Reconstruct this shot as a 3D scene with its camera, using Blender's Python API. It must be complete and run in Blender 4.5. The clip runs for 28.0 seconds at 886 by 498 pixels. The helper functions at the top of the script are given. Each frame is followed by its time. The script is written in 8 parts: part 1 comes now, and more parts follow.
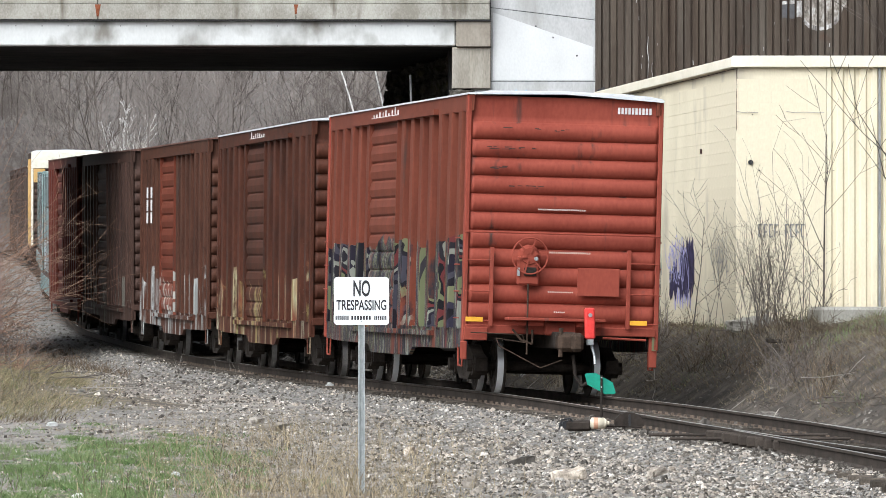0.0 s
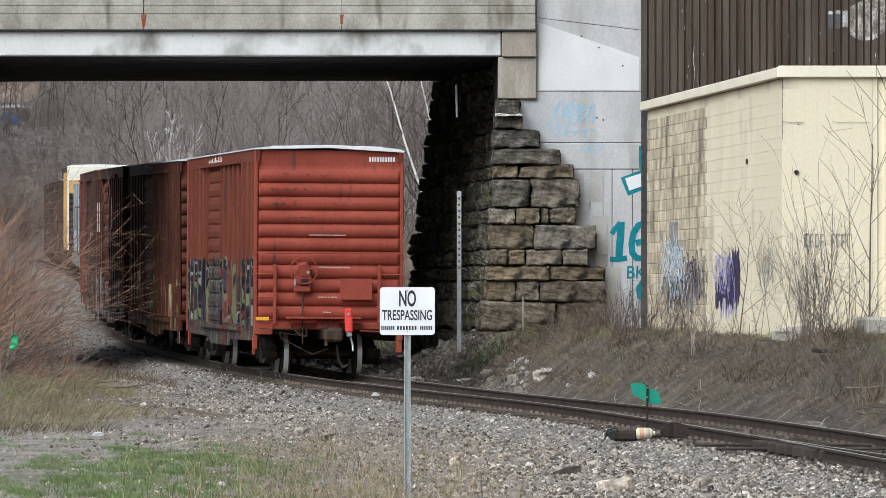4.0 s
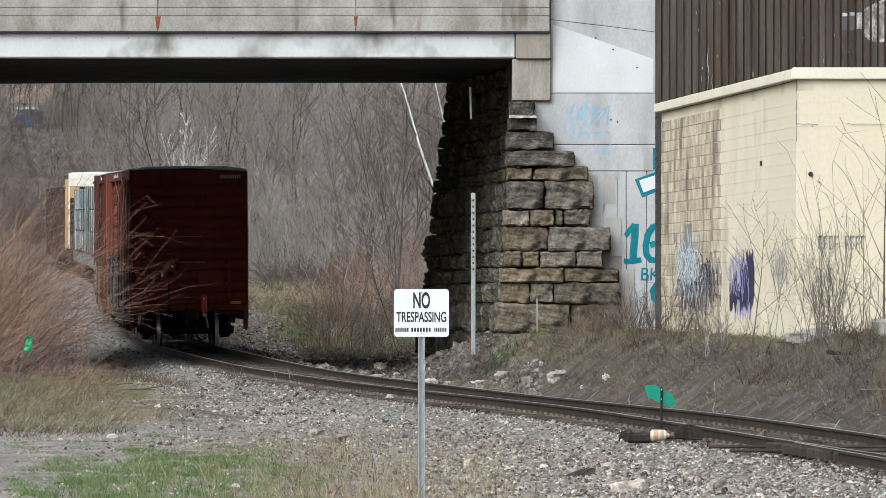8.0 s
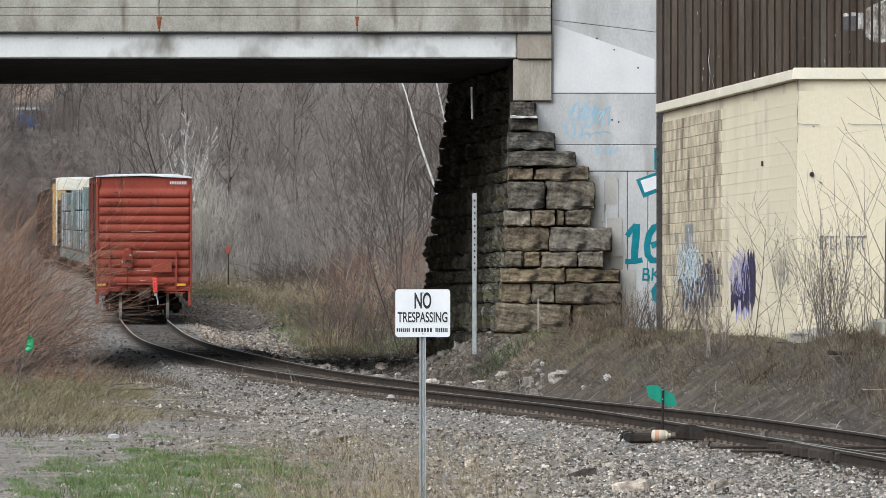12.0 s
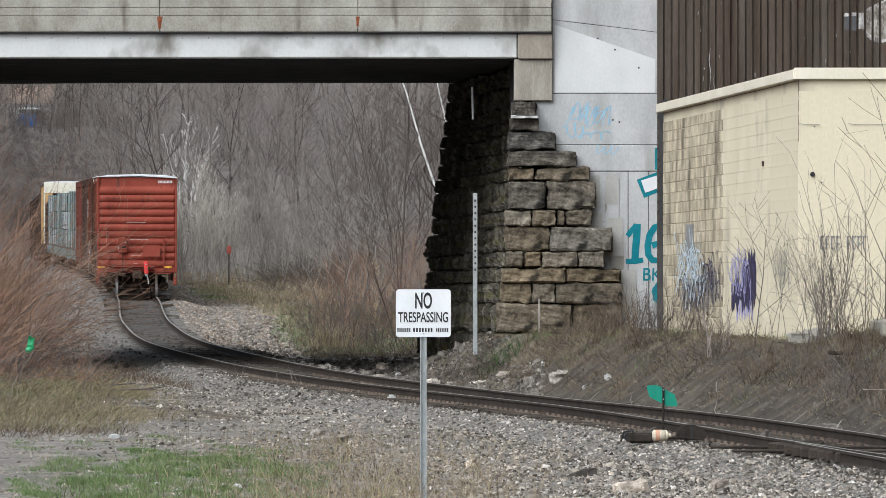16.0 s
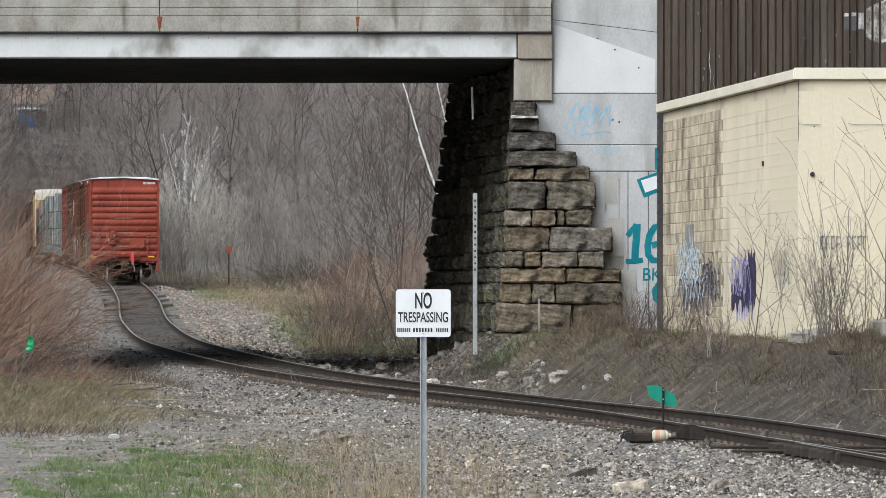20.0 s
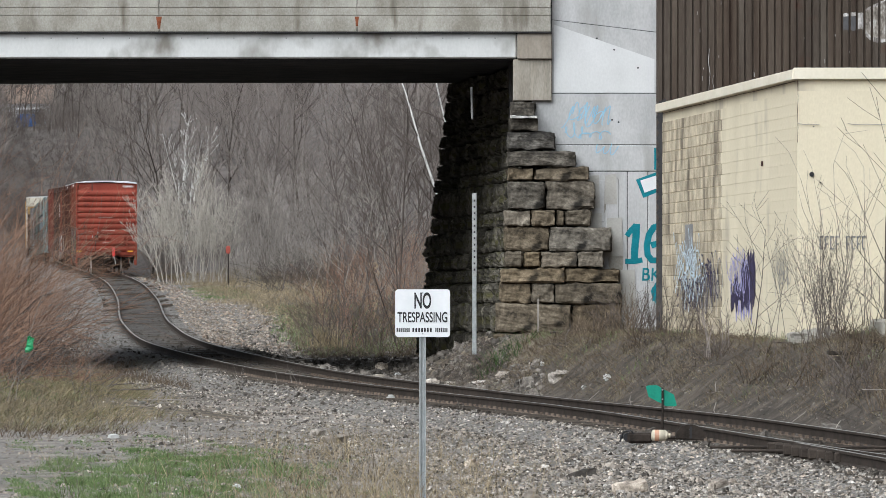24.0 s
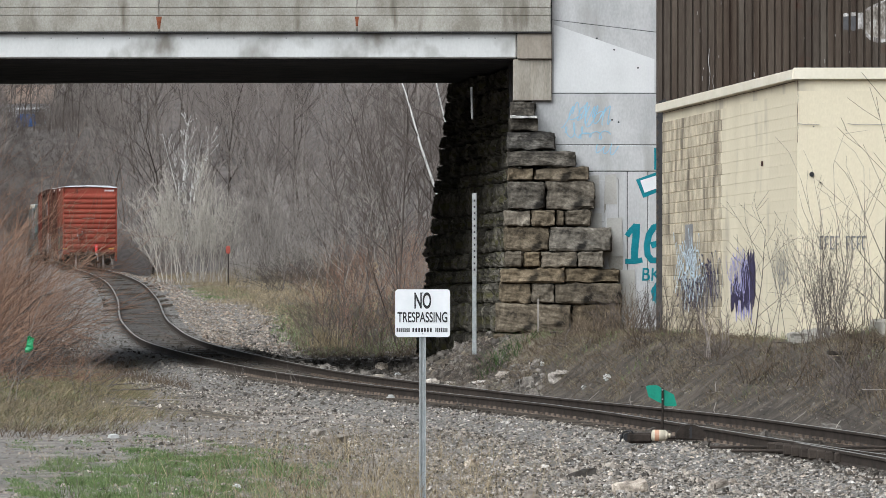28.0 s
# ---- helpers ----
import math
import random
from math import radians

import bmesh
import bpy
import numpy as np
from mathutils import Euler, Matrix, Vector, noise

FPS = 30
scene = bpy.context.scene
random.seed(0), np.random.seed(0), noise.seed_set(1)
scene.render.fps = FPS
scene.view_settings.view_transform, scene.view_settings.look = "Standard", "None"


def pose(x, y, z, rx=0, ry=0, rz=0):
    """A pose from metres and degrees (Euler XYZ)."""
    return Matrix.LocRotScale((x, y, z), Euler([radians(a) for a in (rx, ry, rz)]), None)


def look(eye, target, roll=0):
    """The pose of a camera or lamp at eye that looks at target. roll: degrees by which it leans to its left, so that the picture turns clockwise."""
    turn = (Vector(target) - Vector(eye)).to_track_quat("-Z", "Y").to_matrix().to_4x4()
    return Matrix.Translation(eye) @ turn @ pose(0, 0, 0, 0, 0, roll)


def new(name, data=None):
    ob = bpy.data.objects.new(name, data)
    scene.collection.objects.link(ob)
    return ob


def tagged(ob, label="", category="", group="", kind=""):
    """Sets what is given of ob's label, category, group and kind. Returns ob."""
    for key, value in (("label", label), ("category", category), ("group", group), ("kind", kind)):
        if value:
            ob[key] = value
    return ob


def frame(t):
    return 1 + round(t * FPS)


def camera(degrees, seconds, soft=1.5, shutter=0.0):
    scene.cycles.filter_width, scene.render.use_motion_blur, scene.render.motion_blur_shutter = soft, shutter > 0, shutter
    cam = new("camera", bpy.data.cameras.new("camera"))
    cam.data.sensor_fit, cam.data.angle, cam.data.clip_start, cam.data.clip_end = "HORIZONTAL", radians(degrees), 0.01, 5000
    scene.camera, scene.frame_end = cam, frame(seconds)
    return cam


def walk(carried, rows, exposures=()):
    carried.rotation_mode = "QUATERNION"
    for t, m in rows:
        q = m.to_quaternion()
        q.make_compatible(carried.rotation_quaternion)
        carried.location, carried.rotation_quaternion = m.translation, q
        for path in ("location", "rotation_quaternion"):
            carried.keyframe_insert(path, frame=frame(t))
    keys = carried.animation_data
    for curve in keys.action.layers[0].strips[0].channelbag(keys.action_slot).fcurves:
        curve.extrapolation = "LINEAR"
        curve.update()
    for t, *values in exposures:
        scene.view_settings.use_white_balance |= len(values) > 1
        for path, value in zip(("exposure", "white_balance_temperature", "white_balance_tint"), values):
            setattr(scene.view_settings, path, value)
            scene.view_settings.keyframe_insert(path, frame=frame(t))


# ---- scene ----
EYE = (0.0, 0.0, 1.7)
cam = camera(7.536, 28.0, soft=0.75)
LENS = 11900.0


def aim(dx, dy):
    return look(EYE, (-dx / LENS * 100, 100, EYE[2] + (109 + dy) / LENS * 100))


# the slow pan at the start: seconds, sideways and upward turn
PAN = [(0.0, -108, -21.5), (0.5, -114, -18.3), (1.0, -112.3, -14.4), (1.5, -105, -11.8), (2.0, -98.8, -9.5),
       (2.5, -83.3, -7.5), (3.0, -58, -5.6), (3.5, -40.6, -4.6), (4.0, -27, -3.7), (4.5, -18, -3.0), (5.0, -12.5, -2.4),
       (5.5, -9, -1.9), (6.0, -6.5, -1.6), (6.5, -5, -1.3), (7.0, -3.7, -1.0), (8.0, -2, -0.4), (9.0, -0.8, 0),
       (10.0, 0, 0), (12.5, 0.3, 0), (15.0, 1.4, 0), (20.0, 1.2, 0), (21.0, 1.0, 0), (21.5, -1.2, 0), (23.5, 0, 0), (28.0, 0, 0)]
walk(cam, [(t, aim(dx, dy)) for t, dx, dy in PAN], [(0.0, 1.50, 5950, 7), (0.5, 1.40, 5950, 7), (1.0, 1.30, 5950, 7), (1.5, 1.22, 5950, 7), (3.0, 1.11, 5950, 7), (8.0, 1.22, 5950, 7), (11.0, 1.07, 5950, 7), (17.0, 1.045, 5950, 7), (28.0, 1.03, 5950, 7)])

# ---- world and light: a bright overcast day ----
world = bpy.data.worlds.new("overcast_sky")
scene.world = world
world.use_nodes = True
nt = world.node_tree
sky = nt.nodes.new("ShaderNodeTexSky")
sky.sky_type, sky.sun_disc = "NISHITA", False
sky.sun_elevation, sky.sun_rotation = radians(45), radians(216)
sky.air_density, sky.dust_density, sky.ozone_density = 1.0, 6.0, 1.0
grey = nt.nodes.new("ShaderNodeHueSaturation")
grey.inputs["Saturation"].default_value = 0.25
nt.links.new(sky.outputs[0], grey.inputs["Color"])
nt.links.new(grey.outputs[0], nt.nodes["Background"].inputs[0])
nt.nodes["Background"].inputs[1].default_value = 0.055
sun = new("sun", bpy.data.lights.new("sun", "SUN"))
sun.data.energy, sun.data.angle, sun.data.color = 1.4, radians(60), (1.0, 0.985, 0.96)
sun.matrix_world = look((-70, -6, 118), (0, 90, 0))

# ---- the line of the track ----
LINE = [(60.0, 8.9, -0.10), (80.0, 5.85, 0.02), (100.0, 3.23, 0.185), (120.0, 0.31, 0.27), (150.0, -3.62, 0.445),
        (165.0, -5.44, 0.635), (180.0, -7.05, 0.83), (210.0, -9.22, 1.29), (255.0, -11.6, 2.17), (300.0, -14.25, 2.97), (340.0, -17.03, 3.56),
        (380.0, -19.98, 4.07), (440.0, -24.6, 4.9), (500.0, -29.1, 5.2), (525.0, -31.0, 5.3), (560.0, -32.9, 5.35), (600.0, -33.4, 5.4), (650.0, -31.2, 5.45), (700.0, -27.0, 5.5)]
LK, LX, LZ = (np.array(c) for c in zip(*LINE))


def glide(k, v, x):
    m = np.gradient(v, k)
    i = np.clip(np.searchsorted(k, x) - 1, 0, len(k) - 2)
    h = k[i + 1] - k[i]
    t = (x - k[i]) / h
    return ((2 * t**3 - 3 * t**2 + 1) * v[i] + (t**3 - 2 * t**2 + t) * h * m[i]
            + (-2 * t**3 + 3 * t**2) * v[i + 1] + (t**3 - t**2) * h * m[i + 1])


END = 700.0
YS = np.linspace(60, END, 2561)
XS, ZS = glide(LK, LX, YS), glide(LK, LZ, YS)
SS = np.concatenate([[0], np.cumsum(np.sqrt(np.diff(YS)**2 + np.diff(XS)**2))])


def line_x(y):
    y = np.asarray(y, float)
    far = np.where(y > END, (y - END) * 0.09, np.where(y < 60, (y - 60) * -0.152, 0))
    return np.interp(y, YS, XS) + far


def line_z(y):
    y = np.asarray(y, float)
    return np.interp(y, YS, ZS) + np.clip(y - END, 0, 150) * 0.004


def on_line(s):
    """The place on the track at the running length s, and the heading there."""
    s = np.asarray(s, float)
    extra = np.clip(s - SS[-1], 0, None)
    y = np.interp(s, SS, YS) + extra * 0.996
    x = np.interp(s, SS, XS) + extra * 0.0896
    return x, y, line_z(y)


def step(a, b, v):
    t = np.clip((v - a) / (b - a), 0, 1)
    return t * t * (3 - 2 * t)


def ripple(x, y, size, seed=0.0):
    """Cheap smooth unevenness, about -1 to 1."""
    return (np.sin(x / size + 1.7 * seed + 1.3 * np.sin(y / size * 0.7 + seed)) * np.cos(y / size * 0.9 - seed + 1.1 * np.sin(x / size * 0.6))
            + 0.5 * np.sin(x / size * 2.3 + y / size * 1.9 + 2.1 * seed)) / 1.5


def ground(x, y):
    x, y = np.asarray(x, float), np.asarray(y, float)
    u = x - line_x(y)
    z = line_z(y) - 0.42
    z = z + (0.24 + step(110, 200, y) * (0.016 + 0.022 * ripple(x, y, 0.4, 3.0))) * (1 - step(1.5, 2.9, np.abs(u)))                   # ballast shoulder
    yard = step(130, 150, y)
    bank = (step(2.3 + 1.5 * yard, 4.9 + 1.0 * yard, u) * (1.36 - 0.24 * yard) + 0.25 * step(4.8, 6.8, u) * (1 - step(112, 124, y))) * step(40, 95, y) * (1 - step(156, 170, y))                 # bank below the buildings
    z = z + bank
    foot = 4.0 + 7.5 * np.clip((y - 180) / 180, 0, 1)
    z = z + step(176, 200, y) * np.clip(u - foot - 1.5, 0, 60) * 0.42
    z = z + 0.30 * step(1.9, 4.5, -u) * (1 - step(150, 190, y))       # the lot in front lies level with the rails
    z = z + 0.40 * step(5, 9, -u) * step(92, 104, y) * (1 - step(150, 190, y))
    z = z + (0.105 * np.clip(y - 390, 0, 80) * step(390, 470, y) + 0.033 * np.clip(y - 470, 0, 200) + 0.16 * np.clip(y - 670, 0, 1300)) * (1 - (1 - step(3.5, 6.5, np.abs(u))) * (1 - step(548, 605, y)))      # hillside, with a cutting for the line
    z = z + step(12, 60, -u) * step(200, 300, y) * np.clip(-u - 12, 0, 80) * 0.12
    z = z + step(45, 170, np.abs(x)) * 34 * (0.8 + 0.2 * ripple(x, y, 60.0)) + step(25, 190, -y) * 9      # the valley's wooded sides
    z = z + ripple(x, y, 1.1, 2.0) * 0.035 * step(1.8, 3.4, np.abs(u)) + ripple(x, y, 7.0) * 0.06 * step(3, 8, np.abs(u))
    return z


# ---- mesh kit ----
class Kit:
    """Gathers corners and faces for one mesh."""

    def __init__(self):
        self.v, self.f = [], []

    def add(self, verts, faces):
        n = len(self.v)
        self.v += [tuple(p) for p in verts]
        self.f += [tuple(i + n for i in f) for f in faces]
        return self

    def box(self, lo, hi, ch=0.0, m=None):
        (x0, y0, z0), (x1, y1, z1) = lo, hi
        if ch <= 0:
            v = [(x, y, z) for z in (z0, z1) for y in (y0, y1) for x in (x0, x1)]
            f = [(0, 2, 3, 1), (4, 5, 7, 6), (0, 1, 5, 4), (1, 3, 7, 5), (3, 2, 6, 7), (2, 0, 4, 6)]
        else:
            c = min(ch, (x1 - x0) * 0.45, (y1 - y0) * 0.45, (z1 - z0) * 0.45)
            v, f = [], []
            o = [[(x, y) for x, y in ((x0 + c, y0), (x1 - c, y0), (x1, y0 + c), (x1, y1 - c), (x1 - c, y1), (x0 + c, y1), (x0, y1 - c), (x0, y0 + c))],
                 [(x0 + c, y0 + c), (x1 - c, y0 + c), (x1 - c, y0 + c), (x1 - c, y1 - c), (x1 - c, y1 - c), (x0 + c, y1 - c), (x0 + c, y1 - c), (x0 + c, y0 + c)]]
            for ring, z in ((1, z0), (0, z0 + c), (0, z1 - c), (1, z1)):
                v += [(x, y, z) for x, y in o[ring]]
            for k in range(3):
                f += [(k * 8 + i, k * 8 + (i + 1) % 8, k * 8 + 8 + (i + 1) % 8, k * 8 + 8 + i) for i in range(8)]
            f += [(7, 5, 3, 1), (24, 26, 28, 30)]
        if m is not None:
            v = [tuple(m @ Vector(p)) for p in v]
        return self.add(v, f)

    def rod(self, a, b, r0, r1=None, n=8, caps=True):
        a, b = Vector(a), Vector(b)
        r1 = r0 if r1 is None else r1
        d = (b - a).normalized()
        p = d.orthogonal().normalized()
        q = d.cross(p)
        v = []
        for c, r in ((a, r0), (b, r1)):
            v += [c + (p * math.cos(2 * math.pi * i / n) + q * math.sin(2 * math.pi * i / n)) * r for i in range(n)]
        f = [(i, (i + 1) % n, n + (i + 1) % n, n + i) for i in range(n)]
        if caps:
            f += [tuple(reversed(range(n))), tuple(range(n, 2 * n))]
        return self.add(v, f)

    def bend(self, pts, r, n=6):
        for a, b in zip(pts[:-1], pts[1:]):
            self.rod(a, b, r, n=n)
        return self

    def ring(self, c, axis, radius, r, n=20, k=6):
        c, axis = Vector(c), Vector(axis).normalized()
        p = axis.orthogonal().normalized()
        q = axis.cross(p)
        v, f = [], []
        for i in range(n):
            a = 2 * math.pi * i / n
            d = p * math.cos(a) + q * math.sin(a)
            for j in range(k):
                b = 2 * math.pi * j / k
                v.append(c + d * (radius + r * math.cos(b)) + axis * r * math.sin(b))
        for i in range(n):
            for j in range(k):
                f.append((i * k + j, i * k + (j + 1) % k, (i + 1) % n * k + (j + 1) % k, (i + 1) % n * k + j))
        return self.add(v, f)

    def prism(self, outline, axis, lo, hi):
        """An outline of (a, b) pairs drawn along x, y or z."""
        n = len(outline)
        put = {"x": lambda a, b, c: (c, a, b), "y": lambda a, b, c: (a, c, b), "z": lambda a, b, c: (a, b, c)}[axis]
        v = [put(a, b, c) for c in (lo, hi) for a, b in outline]
        f = [(i, (i + 1) % n, n + (i + 1) % n, n + i) for i in range(n)]
        return self.add(v, f + [tuple(reversed(range(n))), tuple(range(n, 2 * n))])

    def grid(self, rows):
        """A sheet from rows of points."""
        n = len(rows[0])
        return self.add([p for r in rows for p in r], [(i * n + j, i * n + j + 1, (i + 1) * n + j + 1, (i + 1) * n + j)
                                                       for i in range(len(rows) - 1) for j in range(n - 1)])

    def mesh(self, name, material=None, smooth=False, fix=True):
        me = bpy.data.meshes.new(name)
        me.from_pydata(self.v, [], self.f)
        if fix and len(self.f) < 20000:
            bm = bmesh.new()
            bm.from_mesh(me)
            bmesh.ops.recalc_face_normals(bm, faces=bm.faces)
            bm.to_mesh(me)
            bm.free()
        if smooth:
            me.polygons.foreach_set("use_smooth", [True] * len(me.polygons))
        if material:
            me.materials.append(material)
        return me


def quick_mesh(name, verts, faces, material, smooth=False):
    """A large mesh from number arrays; all faces have the same number of corners."""
    me = bpy.data.meshes.new(name)
    k = faces.shape[1]
    me.vertices.add(len(verts))
    me.vertices.foreach_set("co", np.asarray(verts, np.float32).ravel())
    me.loops.add(faces.size)
    me.loops.foreach_set("vertex_index", faces.astype(np.int32).ravel())
    me.polygons.add(len(faces))
    me.polygons.foreach_set("loop_start", np.arange(0, faces.size, k, dtype=np.int32))
    me.polygons.foreach_set("loop_total", np.full(len(faces), k, np.int32))
    me.polygons.foreach_set("use_smooth", np.full(len(faces), smooth))
    me.update(calc_edges=True)
    me.materials.append(material)
    return me


def part(name, kit, material, parent=None, label="", smooth=False, at=None):
    me = kit if isinstance(kit, bpy.types.Mesh) else kit.mesh(name, material, smooth)
    ob = new(name, me)
    if parent is not None:
        ob.parent = parent
    if at is not None:
        ob.matrix_basis = at
    return tagged(ob, label)


def thing(name, label, category, group="", kind="", at=None):
    ob = new(name)
    ob.empty_display_size = 0.2
    if at is not None:
        ob.matrix_basis = at
    return tagged(ob, label, category, group, kind)


# ---- materials ----
def surface(name, colours, scale=4.0, rough=0.8, metal=0.0, bump=0.3, fine=40.0, stretch=(1, 1, 1), vary=0.0, spots=None, size=0.02, tint=None):
    """Colours mixed by coarse and fine noise, in metres of the object's own space; spots: colour, scale and threshold of stains."""
    m = bpy.data.materials.new(name)
    m.use_nodes = True
    t = m.node_tree
    b = t.nodes["Principled BSDF"]
    b.inputs["Roughness"].default_value, b.inputs["Metallic"].default_value = rough, metal
    b.inputs["Specular IOR Level"].default_value = 0.5 if rough < 0.6 else 0.12
    co = t.nodes.new("ShaderNodeTexCoord")
    mp = t.nodes.new("ShaderNodeMapping")
    mp.inputs["Scale"].default_value = stretch
    t.links.new(co.outputs["Object"], mp.inputs[0])
    n1, n2 = t.nodes.new("ShaderNodeTexNoise"), t.nodes.new("ShaderNodeTexNoise")
    n1.inputs["Scale"].default_value, n1.inputs["Detail"].default_value = scale, 6
    n2.inputs["Scale"].default_value, n2.inputs["Detail"].default_value = fine, 4
    for n in (n1, n2):
        t.links.new(mp.outputs[0], n.inputs["Vector"])
    add = t.nodes.new("ShaderNodeMath")
    add.operation = "MULTIPLY_ADD"
    add.inputs[1].default_value = 0.35
    t.links.new(n2.outputs["Fac"], add.inputs[0])
    sc = t.nodes.new("ShaderNodeMath")
    sc.operation = "MULTIPLY"
    sc.inputs[1].default_value = 0.65
    t.links.new(n1.outputs["Fac"], sc.inputs[0])
    t.links.new(sc.outputs[0], add.inputs[2])
    ramp = t.nodes.new("ShaderNodeValToRGB")
    e = ramp.color_ramp.elements
    k = len(colours)
    while len(e) < k:
        e.new(0.5)
    for i, c in enumerate(colours):
        e[i].position, e[i].color = 0.36 + 0.28 * i / max(1, k - 1), (*c, 1)
    t.links.new(add.outputs[0], ramp.inputs[0])
    out = ramp.outputs[0]
    if spots:
        colour, sscale, edge, sstretch = spots
        mp2 = t.nodes.new("ShaderNodeMapping")
        mp2.inputs["Scale"].default_value = sstretch
        t.links.new(co.outputs["Object"], mp2.inputs[0])
        n3 = t.nodes.new("ShaderNodeTexNoise")
        n3.inputs["Scale"].default_value, n3.inputs["Detail"].default_value = sscale, 5
        t.links.new(mp2.outputs[0], n3.inputs["Vector"])
        r3 = t.nodes.new("ShaderNodeMapRange")
        r3.inputs[1].default_value, r3.inputs[2].default_value = edge, edge + 0.14
        t.links.new(n3.outputs["Fac"], r3.inputs[0])
        mix = t.nodes.new("ShaderNodeMix")
        mix.data_type = "RGBA"
        t.links.new(r3.outputs[0], mix.inputs[0])
        t.links.new(out, mix.inputs[6])
        mix.inputs[7].default_value = (*colour, 1)
        out = mix.outputs[2]
    if vary:
        info = t.nodes.new("ShaderNodeObjectInfo")
        geo = t.nodes.new("ShaderNodeNewGeometry")
        s = t.nodes.new("ShaderNodeMath")
        s.operation = "ADD"
        t.links.new(info.outputs["Random"], s.inputs[0])
        t.links.new(geo.outputs["Random Per Island"], s.inputs[1])
        fr = t.nodes.new("ShaderNodeMath")
        fr.operation = "FRACT"
        t.links.new(s.outputs[0], fr.inputs[0])
        rng = t.nodes.new("ShaderNodeMapRange")
        rng.inputs[3].default_value, rng.inputs[4].default_value = 1 - vary, 1 + vary
        t.links.new(fr.outputs[0], rng.inputs[0])
        hv = t.nodes.new("ShaderNodeHueSaturation")
        t.links.new(rng.outputs[0], hv.inputs["Value"])
        t.links.new(out, hv.inputs["Color"])
        out = hv.outputs[0]
        if tint:
            m7 = t.nodes.new("ShaderNodeMath")
            m7.operation = "MULTIPLY"
            m7.inputs[1].default_value = 7.31
            t.links.new(s.outputs[0], m7.inputs[0])
            f7 = t.nodes.new("ShaderNodeMath")
            f7.operation = "FRACT"
            t.links.new(m7.outputs[0], f7.inputs[0])
            mx = t.nodes.new("ShaderNodeMix")
            mx.data_type, mx.blend_type = "RGBA", "MULTIPLY"
            t.links.new(f7.outputs[0], mx.inputs[0])
            t.links.new(out, mx.inputs[6])
            mx.inputs[7].default_value = (*tint, 1)
            out = mx.outputs[2]
    t.links.new(out, b.inputs["Base Color"])
    if bump:
        bp = t.nodes.new("ShaderNodeBump")
        bp.inputs["Strength"].default_value, bp.inputs["Distance"].default_value = bump, size
        t.links.new(add.outputs[0], bp.inputs["Height"])
        t.links.new(bp.outputs[0], b.inputs["Normal"])
    return m


def plain(name, colour, rough=0.6, metal=0.0):
    return surface(name, [tuple(c * 0.85 for c in colour), tuple(min(1, c * 1.1) for c in colour)], 6, rough, metal, 0.1, 60)


